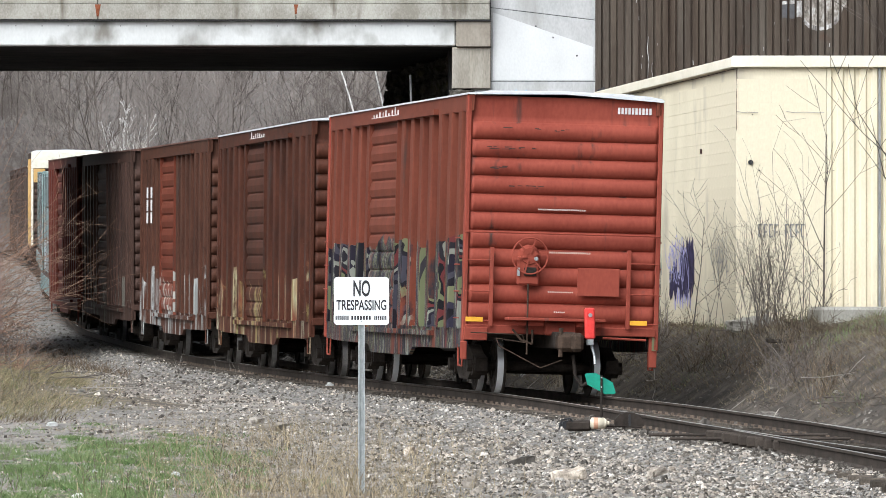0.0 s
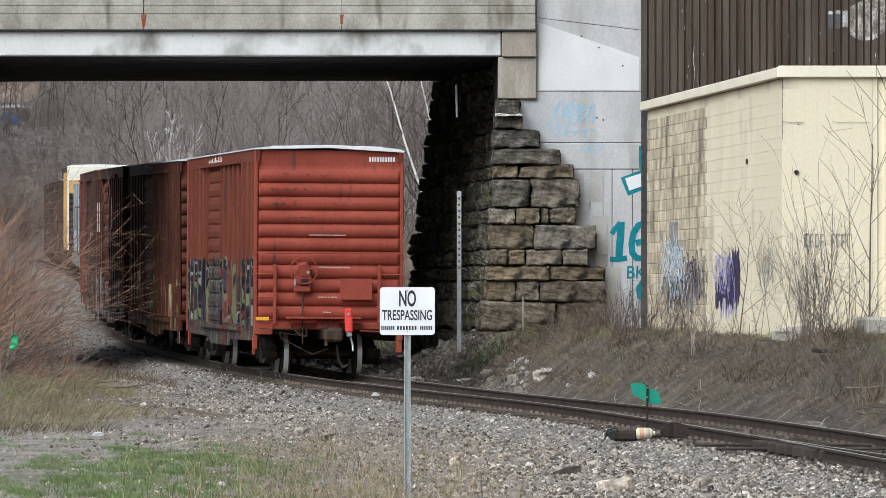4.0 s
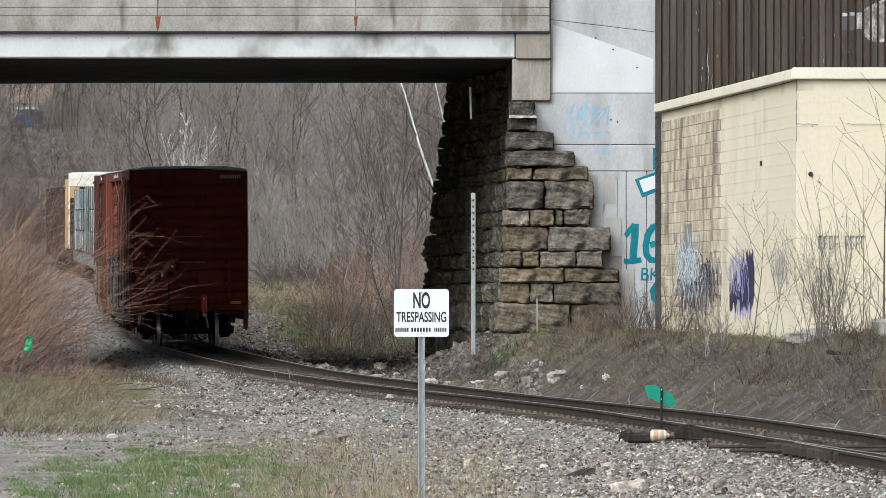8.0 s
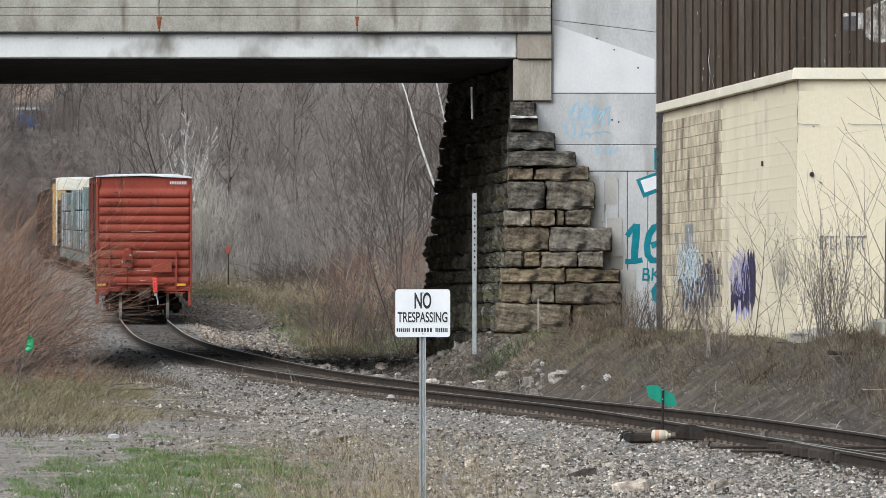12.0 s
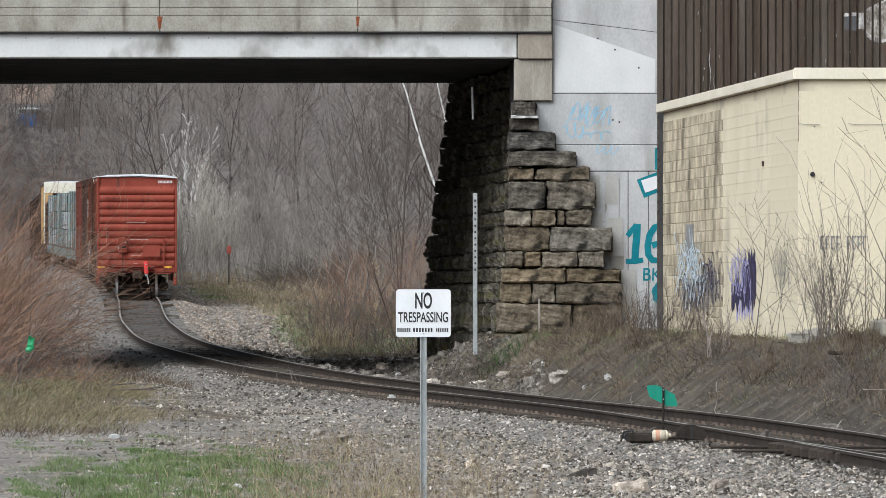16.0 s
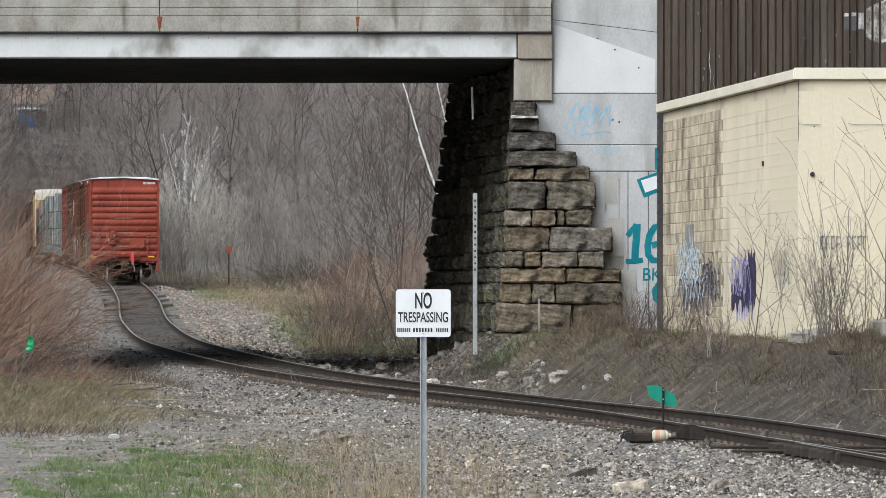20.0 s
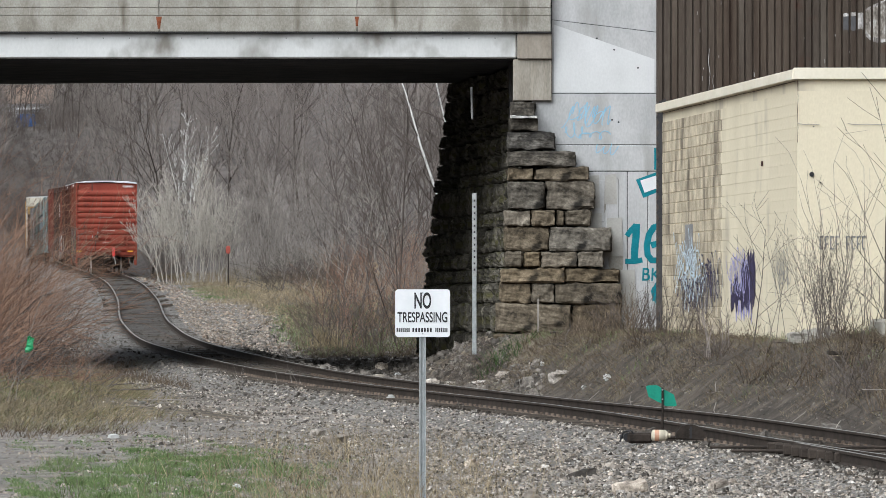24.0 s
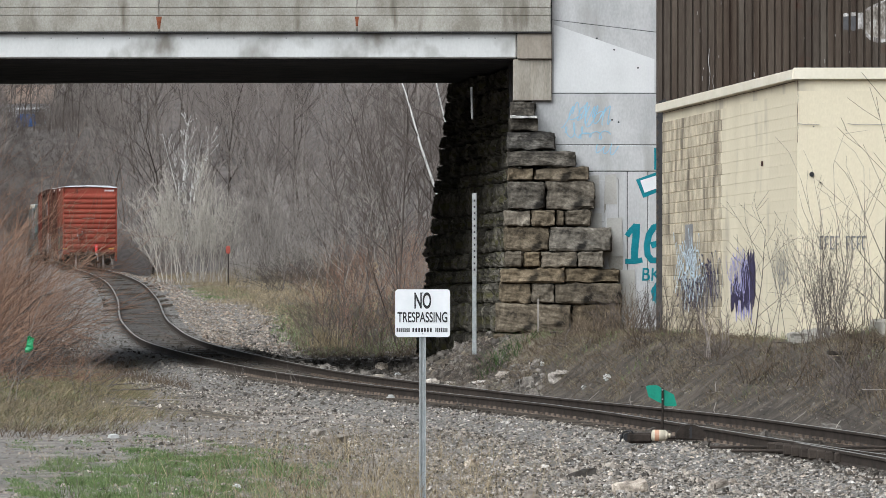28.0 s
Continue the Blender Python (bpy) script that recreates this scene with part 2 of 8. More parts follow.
MAT = {
    "rail": surface("rail_steel_rusty", [(0.032, 0.026, 0.022), (0.07, 0.056, 0.046)], 3, 0.75, 0.1, 0.3, 40),
    "railtop": surface("rail_head_worn", [(0.27, 0.25, 0.22), (0.42, 0.40, 0.37)], 2, 0.45, 0.5, 0.05, 30),
    "tie": surface("sleeper_wood", [(0.036, 0.030, 0.024), (0.10, 0.083, 0.067)], 5, 0.9, 0, 0.6, 40, (1, 6, 1), 0.45),
    "stone_b": surface("ballast_stone", [(0.14, 0.128, 0.116), (0.30, 0.282, 0.257), (0.52, 0.495, 0.46)], 9, 0.9, 0, 0.4, 60, vary=0.65, tint=(1.0, 0.9, 0.8)),
    "concrete": surface("concrete_old", [(0.235, 0.215, 0.18), (0.33, 0.31, 0.27), (0.43, 0.41, 0.365)], 1.3, 0.9, 0, 0.3, 25, (1.3, 1, 0.8), 0.06, ((0.15, 0.13, 0.105), 1.5, 0.60, (1.7, 1, 0.35))),
    "concrete_new": surface("concrete_pale", [(0.40, 0.40, 0.395), (0.56, 0.555, 0.55)], 1.3, 0.85, 0, 0.2, 25, (1, 1, 0.5), 0, ((0.30, 0.285, 0.26), 1.0, 0.58, (1, 1, 0.3))),
    "white_beam": surface("beam_white_paint", [(0.54, 0.54, 0.525), (0.65, 0.65, 0.635)], 1.0, 0.7, 0, 0.2, 20, (1, 1, 0.5), 0, ((0.22, 0.205, 0.18), 0.8, 0.555, (1, 1, 0.7))),
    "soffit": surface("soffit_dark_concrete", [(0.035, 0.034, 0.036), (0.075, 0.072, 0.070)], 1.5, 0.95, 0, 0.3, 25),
    "stone": surface("sandstone_block", [(0.04, 0.036, 0.030), (0.108, 0.096, 0.079), (0.168, 0.15, 0.124), (0.275, 0.25, 0.21)], 3.4, 0.95, 0, 0.9, 15, (1, 1, 1.1), 0.30, ((0.03, 0.028, 0.025), 2.2, 0.54, (1, 1, 1.3)), 0.05, (1.0, 0.86, 0.66)),
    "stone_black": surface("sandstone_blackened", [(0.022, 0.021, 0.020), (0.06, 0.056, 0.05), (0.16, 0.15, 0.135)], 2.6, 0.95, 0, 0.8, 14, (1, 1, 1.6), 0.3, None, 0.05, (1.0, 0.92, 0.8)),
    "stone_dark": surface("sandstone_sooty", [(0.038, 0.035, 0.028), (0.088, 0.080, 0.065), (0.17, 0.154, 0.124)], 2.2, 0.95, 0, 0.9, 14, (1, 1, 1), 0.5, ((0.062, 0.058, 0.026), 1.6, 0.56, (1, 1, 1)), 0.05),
    "brown": surface("siding_brown_paint", [(0.045, 0.033, 0.026), (0.076, 0.061, 0.049), (0.112, 0.094, 0.077)], 1.3, 0.7, 0, 0.2, 26, (3, 3, 0.16), 0.10, ((0.078, 0.036, 0.024), 1.5, 0.60, (0.7, 1, 0.9)), tint=(1.0, 0.92, 0.86)),
    "cream": surface("block_cream_paint", [(0.64, 0.565, 0.415), (0.75, 0.67, 0.505)], 0.8, 0.75, 0, 0.2, 30, (1, 1, 0.5), 0, ((0.50, 0.44, 0.335), 0.9, 0.56, (1, 1, 0.6))),
    "cream_dirty": surface("block_cream_stained", [(0.30, 0.25, 0.175), (0.48, 0.41, 0.30), (0.64, 0.565, 0.42)], 2.6, 0.8, 0, 0.3, 30, (1, 1, 0.8), 0.2, ((0.17, 0.14, 0.105), 1.3, 0.53, (1, 1, 0.4))),
    "fascia": surface("fascia_cream_paint", [(0.68, 0.62, 0.49), (0.77, 0.705, 0.58)], 1.5, 0.6, 0, 0.1, 20),
    "galv": surface("galvanised_steel", [(0.36, 0.38, 0.38), (0.52, 0.54, 0.54)], 12, 0.45, 0.7, 0.1, 60),
    "white": surface("sign_white_sheet", [(0.70, 0.71, 0.72), (0.77, 0.77, 0.78)], 6, 0.4, 0, 0.02, 30),
    "black": plain("black_paint", (0.012, 0.012, 0.014), 0.5),
    "green": surface("target_green_paint", [(0.005, 0.20, 0.13), (0.012, 0.27, 0.18)], 8, 0.45, 0, 0.1, 40),
    "red_bright": surface("red_marker_plastic", [(0.62, 0.035, 0.03), (0.75, 0.06, 0.05)], 10, 0.4, 0, 0.05, 40),
    "yellow": plain("reflector_amber", (0.72, 0.36, 0.03), 0.35),
    "dark_steel": surface("truck_steel_grimy", [(0.018, 0.014, 0.012), (0.05, 0.04, 0.033)], 6, 0.7, 0.2, 0.4, 40),
    # near-white and barely metallic: reflected sky put into the last car's treads
    "tread": surface("wheel_tread_sky_shine", [(0.80, 0.80, 0.81), (0.88, 0.88, 0.89)], 10, 0.4, 0.4, 0.02, 40),
    "tread_dull": surface("wheel_tread_dull", [(0.40, 0.39, 0.38), (0.55, 0.54, 0.53)], 10, 0.35, 0.9, 0.02, 40),
    "jug": plain("cream_plastic", (0.62, 0.55, 0.42), 0.5),
    "teal": surface("teal_spray_paint", [(0.012, 0.16, 0.20), (0.02, 0.22, 0.27)], 5, 0.6, 0, 0.0, 40),
    "blue_spray": surface("blue_spray_paint", [(0.24, 0.45, 0.60), (0.34, 0.53, 0.64)], 5, 0.6, 0, 0.0, 40),
    "ink_spray": surface("violet_black_spray_paint", [(0.025, 0.02, 0.045), (0.07, 0.06, 0.12)], 5, 0.6, 0, 0.0, 40),
    "lilac_spray": surface("lilac_spray_paint", [(0.30, 0.28, 0.52), (0.44, 0.42, 0.62)], 5, 0.6, 0, 0.0, 40),
    "grey_spray": surface("grey_spray_paint", [(0.18, 0.18, 0.18), (0.34, 0.33, 0.32)], 5, 0.6, 0, 0.0, 40),
    "pale_spray": surface("pale_blue_spray_paint", [(0.50, 0.60, 0.66), (0.66, 0.73, 0.78)], 5, 0.6, 0, 0.0, 40),
    "roof": surface("car_roof_galvanised", [(0.62, 0.63, 0.64), (0.76, 0.77, 0.78)], 4, 0.5, 0.2, 0.1, 40),
}


# ---- the ground ----
def ground_material():
    m = bpy.data.materials.new("ground_gravel_dirt_grass")
    m.use_nodes = True
    t = m.node_tree
    b = t.nodes["Principled BSDF"]
    b.inputs["Roughness"].default_value = 0.95
    co = t.nodes.new("ShaderNodeTexCoord")

    def noise_at(scale, detail=6):
        n = t.nodes.new("ShaderNodeTexNoise")
        n.inputs["Scale"].default_value, n.inputs["Detail"].default_value = scale, detail
        t.links.new(co.outputs["Object"], n.inputs["Vector"])
        return n.outputs["Fac"]

    def ramp_of(fac, *stops):
        r = t.nodes.new("ShaderNodeValToRGB")
        e = r.color_ramp.elements
        while len(e) < len(stops):
            e.new(0.5)
        for i, (p, c) in enumerate(stops):
            e[i].position, e[i].color = p, (*c, 1)
        t.links.new(fac, r.inputs[0])
        return r.outputs[0]

    def mixed(fac, a, c):
        x = t.nodes.new("ShaderNodeMix")
        x.data_type = "RGBA"
        t.links.new(fac, x.inputs[0])
        t.links.new(a, x.inputs[6])
        t.links.new(c, x.inputs[7])
        return x.outputs[2]

    def mask(name, scale, lo, hi):
        a = t.nodes.new("ShaderNodeAttribute")
        a.attribute_name = name
        s = t.nodes.new("ShaderNodeMath")
        s.operation = "ADD"
        t.links.new(a.outputs["Fac"], s.inputs[0])
        t.links.new(noise_at(scale), s.inputs[1])
        r = t.nodes.new("ShaderNodeMapRange")
        r.inputs[1].default_value, r.inputs[2].default_value = lo, hi
        t.links.new(s.outputs[0], r.inputs[0])
        return r.outputs[0]

    vor = t.nodes.new("ShaderNodeTexVoronoi")
    vor.inputs["Scale"].default_value = 16
    t.links.new(co.outputs["Object"], vor.inputs["Vector"])
    dirt = ramp_of(noise_at(1.3, 8), (0.35, (0.165, 0.145, 0.124)), (0.62, (0.30, 0.268, 0.232)))
    gravel = ramp_of(vor.outputs["Color"], (0.1, (0.055, 0.049, 0.042)), (0.5, (0.15, 0.137, 0.122)), (0.95, (0.31, 0.29, 0.262)))
    grass = ramp_of(noise_at(9, 8), (0.35, (0.045, 0.075, 0.022)), (0.65, (0.13, 0.16, 0.06)))
    dry = ramp_of(noise_at(3, 10), (0.35, (0.055, 0.043, 0.031)), (0.52, (0.12, 0.096, 0.069)), (0.68, (0.22, 0.178, 0.125)))
    litter = ramp_of(noise_at(0.8, 8), (0.35, (0.090, 0.077, 0.069)), (0.65, (0.165, 0.142, 0.127)))
    soot = ramp_of(noise_at(5, 8), (0.35, (0.034, 0.029, 0.025)), (0.65, (0.095, 0.083, 0.072)))
    c = mixed(mask("gravel", 2.2, 0.85, 1.1), dirt, gravel)
    c = mixed(mask("dry", 1.2, 0.85, 1.15), c, dry)
    soil = ramp_of(noise_at(2.4, 9), (0.35, (0.030, 0.023, 0.017)), (0.52, (0.058, 0.046, 0.035)), (0.68, (0.11, 0.09, 0.068)))
    c = mixed(mask("soil", 1.2, 0.8, 1.1), c, soil)
    c = mixed(mask("grass", 1.5, 0.85, 1.1), c, grass)
    c = mixed(mask("litter", 0.5, 0.9, 1.1), c, litter)
    c = mixed(mask("soot", 1.5, 0.85, 1.25), c, soot)
    t.links.new(c, b.inputs["Base Color"])
    bp = t.nodes.new("ShaderNodeBump")
    bp.inputs["Strength"].default_value, bp.inputs["Distance"].default_value = 0.7, 0.05
    t.links.new(noise_at(14, 8), bp.inputs["Height"])
    t.links.new(bp.outputs[0], b.inputs["Normal"])
    return m


def masks(x, y):
    u = x - line_x(y)
    soot = (1 - step(0.7, 1.15, np.abs(u))) * (1 - step(520, 550, y))
    front = 1 - step(96, 104, y)
    edge = ripple(x, y * 0.15, 0.55, 4.0) * 0.5 + ripple(x, y * 0.15, 0.2, 1.0) * 0.25
    grass = (1 - step(-2.2, -0.6, x + edge)) * (1 - step(78, 93, y + 11 * edge)) * step(-4.8, -3.6, x + 0.035 * (y - 66) + 0.9 * edge) * (0.50 + 0.16 * ripple(x, y * 0.15, 0.5, 7.0))
    grass = np.maximum(grass, 0.46 * step(4, 6, u) * step(95, 112, y) * (1 - step(120, 150, y)))
    yard = step(136, 150, y)
    gravel = np.where(u > 0, 1 - step(1.8 + 2.4 * yard, 2.5 + 3.2 * yard, u), 1 - step(3.0, 5.0, -u)) * 0.8 * (1 - step(520, 550, y)) + 0.5 * front
    gravel = np.maximum(gravel, 0.8 * step(185, 200, y) * (1 - step(4.3, 5.6, u + 1.5 * step(225, 290, y))) * step(-9, -5, u) * (1 - step(520, 550, y)))
    dry = 0.72 * step(2.6, 4.2, u + 0.3 * ripple(x, y, 0.7, 5.0)) * (1 - step(165, 185, y)) + 0.7 * step(4.5, 6.5, -u) * step(92, 100, y) * (1 - step(190, 230, y)) + 0.75 * step(4.5, 5.8, u + 1.5 * step(225, 290, y)) * step(190, 215, y) * (1 - step(380, 395, y))
    litter = step(4.5, 7.0, u) * step(178, 190, y) + step(380, 400, y) + step(14, 20, -u)
    return {"gravel": gravel, "dry": np.clip(dry, 0, 1), "grass": grass, "litter": np.clip(litter, 0, 1), "soot": soot,
            "soil": 0.8 * step(1.7, 2.7, u + 0.3 * ripple(x, y, 0.7, 5.0)) * (1 - step(138, 152, y)) + 0.42 * step(2.0, 3.2, -u) * step(104, 116, y) * (1 - step(380, 400, y)) + 0.55 * step(3.5, 5.0, u) * step(176, 186, y) * (1 - step(215, 260, y))}


def build_ground():
    xs = np.concatenate([[-2500, -900, -300, -120], np.arange(-70, -34, 2.0), np.arange(-34, -12, 0.6), np.arange(-12, 14, 0.22), np.arange(14, 40, 1.0), [45, 60, 120, 300, 900, 2500]])
    ys = np.concatenate([[-900, -200, -50, 0, 20, 40, 52], np.arange(58, 135, 0.4), np.arange(135, 240, 0.8), np.arange(240, 440, 2.5), np.arange(440, 900, 12), [1000, 1300, 1800, 2600, 3800]])
    gx, gy = np.meshgrid(xs, ys)
    z = ground(gx, gy)
    v = np.stack([gx, gy, z], -1).reshape(-1, 3)
    n = len(xs)
    i, j = np.meshgrid(np.arange(len(ys) - 1), np.arange(n - 1), indexing="ij")
    a = (i * n + j).ravel()
    f = np.stack([a, a + 1, a + n + 1, a + n], -1)
    me = quick_mesh("ground", v, f, ground_material(), True)
    for key, val in masks(gx, gy).items():
        at = me.attributes.new(key, "FLOAT", "POINT")
        at.data.foreach_set("value", np.asarray(val, np.float32).ravel())
    tagged(new("ground", me), "gravel and dirt ground with grass, dry weeds and leaf litter", "ground", kind="structure")


build_ground()


# ---- the track ----
def cant(y):
    """Lean of the track to its right, which wanders with the worn roadbed."""
    return np.radians(np.interp(np.asarray(y, float), [60, 88, 97, 105, 112, 120, 128, 140, 150, 165, 185, 215], [-0.6, -0.6, -0.2, 1.2, 1.5, 1.1, 0.6, 0.7, 0.0, -0.5, -0.5, 0]))


RAIL = [(-0.069, -0.17), (0.069, -0.17), (0.069, -0.155), (0.012, -0.135), (0.012, -0.042), (0.035, -0.032), (0.035, -0.006), (0.026, 0.0),
        (-0.026, 0.0), (-0.035, -0.006), (-0.035, -0.032), (-0.012, -0.042), (-0.012, -0.135), (-0.069, -0.155)]


def rail_mesh(name, offset, ys, bend=None):
    x, z = line_x(ys), line_z(ys)
    if bend is not None:
        x = x + bend(ys)
    sx = np.gradient(x, ys)
    nx, ny = 1 / np.sqrt(1 + sx**2), -sx / np.sqrt(1 + sx**2)
    lift = -np.sin(cant(ys)) * offset
    k = len(RAIL)
    v = np.zeros((len(ys), k, 3))
    for i, (a, h) in enumerate(RAIL):
        v[:, i] = np.stack([x + nx * (offset + a), ys + ny * (offset + a), z + h + lift], -1)
    i, j = np.meshgrid(np.arange(len(ys) - 1), np.arange(k), indexing="ij")
    f = np.stack([i * k + j, i * k + (j + 1) % k, (i + 1) * k + (j + 1) % k, (i + 1) * k + j], -1).reshape(-1, 4)
    me = quick_mesh(name, v.reshape(-1, 3), f, MAT["rail"])
    me.materials.append(MAT["railtop"])
    top = np.where((f[:, 0] % k == 7) | (f[:, 0] % k == 6) , 1, 0)
    me.polygons.foreach_set("material_index", top.astype(np.int32))
    return me


track = thing("railway_track", "rusty rails on dark wooden sleepers in gravel ballast", "railway track", kind="structure")
for off in (-0.75, 0.75):
    part("rail", rail_mesh("rail", off, np.concatenate([np.arange(40, 250, 0.8), np.arange(250, 600, 3.0)])), None, track, "rusty steel rail with a worn bright head")


def turnout(ys):
    """The siding bends away to the left, towards the front."""
    return -np.clip(88 - ys, 0, 60)**2 / 520.0 - np.clip(88 - ys, 0, 60) * 0.012


siding_ys = np.arange(42, 89, 0.8)
part("siding_rail", rail_mesh("siding_rail", 0.75, siding_ys[siding_ys < 87], turnout), None, track, "rusty rail of the siding")
part("siding_rail", rail_mesh("siding_rail", -0.75, siding_ys[siding_ys < 85], turnout), None, track, "rusty rail of the siding")


# ---- road bridge ----
def wall_text(body, size, x, y, z, material, parent, name, width=None, depth=0.004, fat=0.0):
    cu = bpy.data.curves.new(name, "FONT")
    cu.body, cu.size, cu.align_x, cu.align_y, cu.extrude = body, size, "CENTER", "CENTER", depth
    cu.offset = fat
    ob = new(name, cu)
    dg = bpy.context.evaluated_depsgraph_get()
    me = bpy.data.meshes.new_from_object(ob.evaluated_get(dg))
    bpy.data.objects.remove(ob)
    w = max(v.co.x for v in me.vertices) - min(v.co.x for v in me.vertices)
    k = width / w if width else 1
    for v in me.vertices:
        v.co.x *= k
    me.materials.clear()
    me.materials.append(material)
    return part(name, me, None, parent, at=pose(x, y, z, 90))


bridge = thing("road_bridge", "concrete road bridge with a white painted beam over the track", "bridge", kind="structure")
NEAR, FAR = 155.0, 171.5
part("fascia_beam", Kit().box((-45, NEAR, 7.52), (1.70, NEAR + 0.45, 8.10), 0.03), MAT["white_beam"], bridge, "white painted concrete edge beam with dark stains")
# girders, far beam and seat wall share the near-black concrete
for k in range(8):
    y0 = NEAR + 0.5 + k * 2.0
    part("girder", Kit().prism([(-45, y0), (2.6, y0), (2.6 if k < 7 else 1.6, y0 + 1.94), (-45, y0 + 1.94)], "z", 7.50, 8.2), MAT["soffit"], bridge, "near-black concrete box girder")
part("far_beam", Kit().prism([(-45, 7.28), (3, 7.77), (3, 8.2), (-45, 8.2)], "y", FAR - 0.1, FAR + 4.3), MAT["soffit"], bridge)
part("far_parapet", Kit().box((-45, FAR + 4.0, 8.2), (24, FAR + 4.4, 9.7), 0.03), MAT["concrete"], bridge)
part("deck", Kit().box((-45, NEAR - 0.1, 8.21), (2.4, FAR + 4.4, 8.45)), MAT["concrete"], bridge)
edges = [-44.8] + [(-6.54 - 4.545 * k) for k in range(8, 0, -1)] + [-6.54, -1.98, 2.49]
for a, b in zip(edges[:-1], edges[1:]):
    o = [(NEAR - 0.14, 8.13), (NEAR + 0.3, 8.13), (NEAR + 0.3, 9.7), (NEAR - 0.14, 9.7), (NEAR - 0.14, 8.686), (NEAR - 0.12, 8.675), (NEAR - 0.14, 8.664), (NEAR - 0.14, 8.50), (NEAR - 0.12, 8.49), (NEAR - 0.14, 8.48)]
    part("parapet_panel", Kit().prism(o, "x", a + 0.012, b - 0.012), MAT["concrete"], bridge, "weathered concrete parapet panel")
MAT["rust"] = surface("rust_streak", [(0.16, 0.05, 0.025), (0.26, 0.09, 0.045)], 9, 0.9, 0, 0.2, 40)
for x, w, h in ((-6.54, 0.07, 0.30), (-1.98, 0.05, 0.24)):
    part("rust_streak", Kit().prism([(x - w, 8.49 - 0.02), (x + w, 8.47), (x + w * 0.6, 8.49 - h * 0.5), (x + 0.02, 8.49 - h), (x - 0.03, 8.49 - h), (x - w * 0.7, 8.49 - h * 0.5)], "y", NEAR - 0.146, NEAR - 0.135), MAT["rust"], bridge, "rust streak below a parapet joint")
part("drip_edge", Kit().box((-44.8, NEAR - 0.12, 8.095), (2.49, NEAR + 0.2, 8.128)), MAT["soffit"], bridge)
for k in range(26):
    part("drain_hole", Kit().rod((1.2 - k * 0.602, NEAR - 0.003, 7.98), (1.2 - k * 0.602, NEAR + 0.02, 7.98), 0.016, n=8), MAT["grey_spray"], bridge)
part("bearing_block", Kit().box((1.712, NEAR - 0.06, 7.50), (2.505, NEAR + 0.6, 8.09), 0.015), surface("concrete_tan", [(0.22, 0.19, 0.155), (0.34, 0.30, 0.25)], 2, 0.9, 0, 0.3, 25, (1, 1, 0.5)), bridge, "tan stained concrete bearing block")
MAT["pilaster"] = surface("concrete_streaked", [(0.22, 0.195, 0.16), (0.40, 0.365, 0.31)], 1.6, 0.9, 0, 0.25, 25, (1.6, 1, 0.4), 0, ((0.42, 0.38, 0.31), 3.0, 0.58, (2, 1, 0.15)))
part("pilaster", Kit().box((1.62, NEAR + 0.03, 6.54), (2.505, NEAR + 1.5, 7.495), 0.015), MAT["pilaster"], bridge, "streaked concrete pilaster under the beam")
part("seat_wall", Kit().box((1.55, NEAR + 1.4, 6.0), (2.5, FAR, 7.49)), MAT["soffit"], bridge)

# concrete wing wall
wing = thing("wing_wall", "pale cast concrete wing wall with spray paint", "concrete wall", kind="structure")
WY = 155.15
for x0, x1, z0, z1 in ((2.06, 5.2, 5.53, 6.705), (2.3, 5.2, 4.92, 5.515), (2.5, 4.25, 0.4, 4.905), (4.262, 4.72, 0.4, 4.905), (4.732, 5.2, 0.4, 4.905)):
    part("cast_panel", Kit().box((x0, WY, z0), (x1, WY + 0.5, z1), 0.012), MAT["concrete_new"], wing)
part("cast_panel", Kit().prism([(2.51, 8.42), (5.2, 8.10), (5.2, 9.8), (2.51, 9.8)], "y", WY, WY + 0.5), MAT["concrete_new"], wing)
part("cast_panel", Kit().prism([(2.51, 6.72), (5.2, 6.72), (5.2, 8.085), (2.51, 8.405)], "y", WY, WY + 0.5), MAT["concrete_new"], wing)
for x0, x1, z0, z1 in ((3.40, 3.72, 3.75, 4.7), (3.76, 4.05, 3.55, 4.75)):
    part("patch_panel", Kit().box((x0, WY - 0.02, z0), (x1, WY + 0.1, z1), 0.01), MAT["concrete_new"], wing)
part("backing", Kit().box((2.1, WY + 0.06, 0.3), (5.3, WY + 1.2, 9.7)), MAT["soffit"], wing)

# stone abutment: courses from the foot up, each with its stone edges
abutment = thing("stone_abutment", "old sandstone block abutment with a stepped end, sooty towards the track", "stone wall", kind="structure")
COURSES = [(0.55, 1.20, [1.14, 2.2, 3.3, 4.15]), (1.20, 1.88, [1.19, 2.94, 4.12]), (1.88, 2.35, [1.33, 2.03, 2.58, 4.11]), (2.35, 2.70, [1.33, 2.81, 4.08]), (2.70, 3.08, [1.41, 1.85, 2.26, 3.09, 3.68]),
           (3.08, 3.65, [1.41, 2.44, 3.88]), (3.65, 4.04, [1.38, 2.03, 2.60, 2.80, 3.40]), (4.04, 4.70, [1.46, 2.36, 3.50]), (4.70, 5.02, [1.47, 2.09, 3.36]),
           (5.02, 5.41, [1.45, 3.07]), (5.41, 5.84, [1.47, 2.60]), (5.84, 6.16, [1.51, 2.19]), (6.16, 6.52, [1.54, 2.12])]


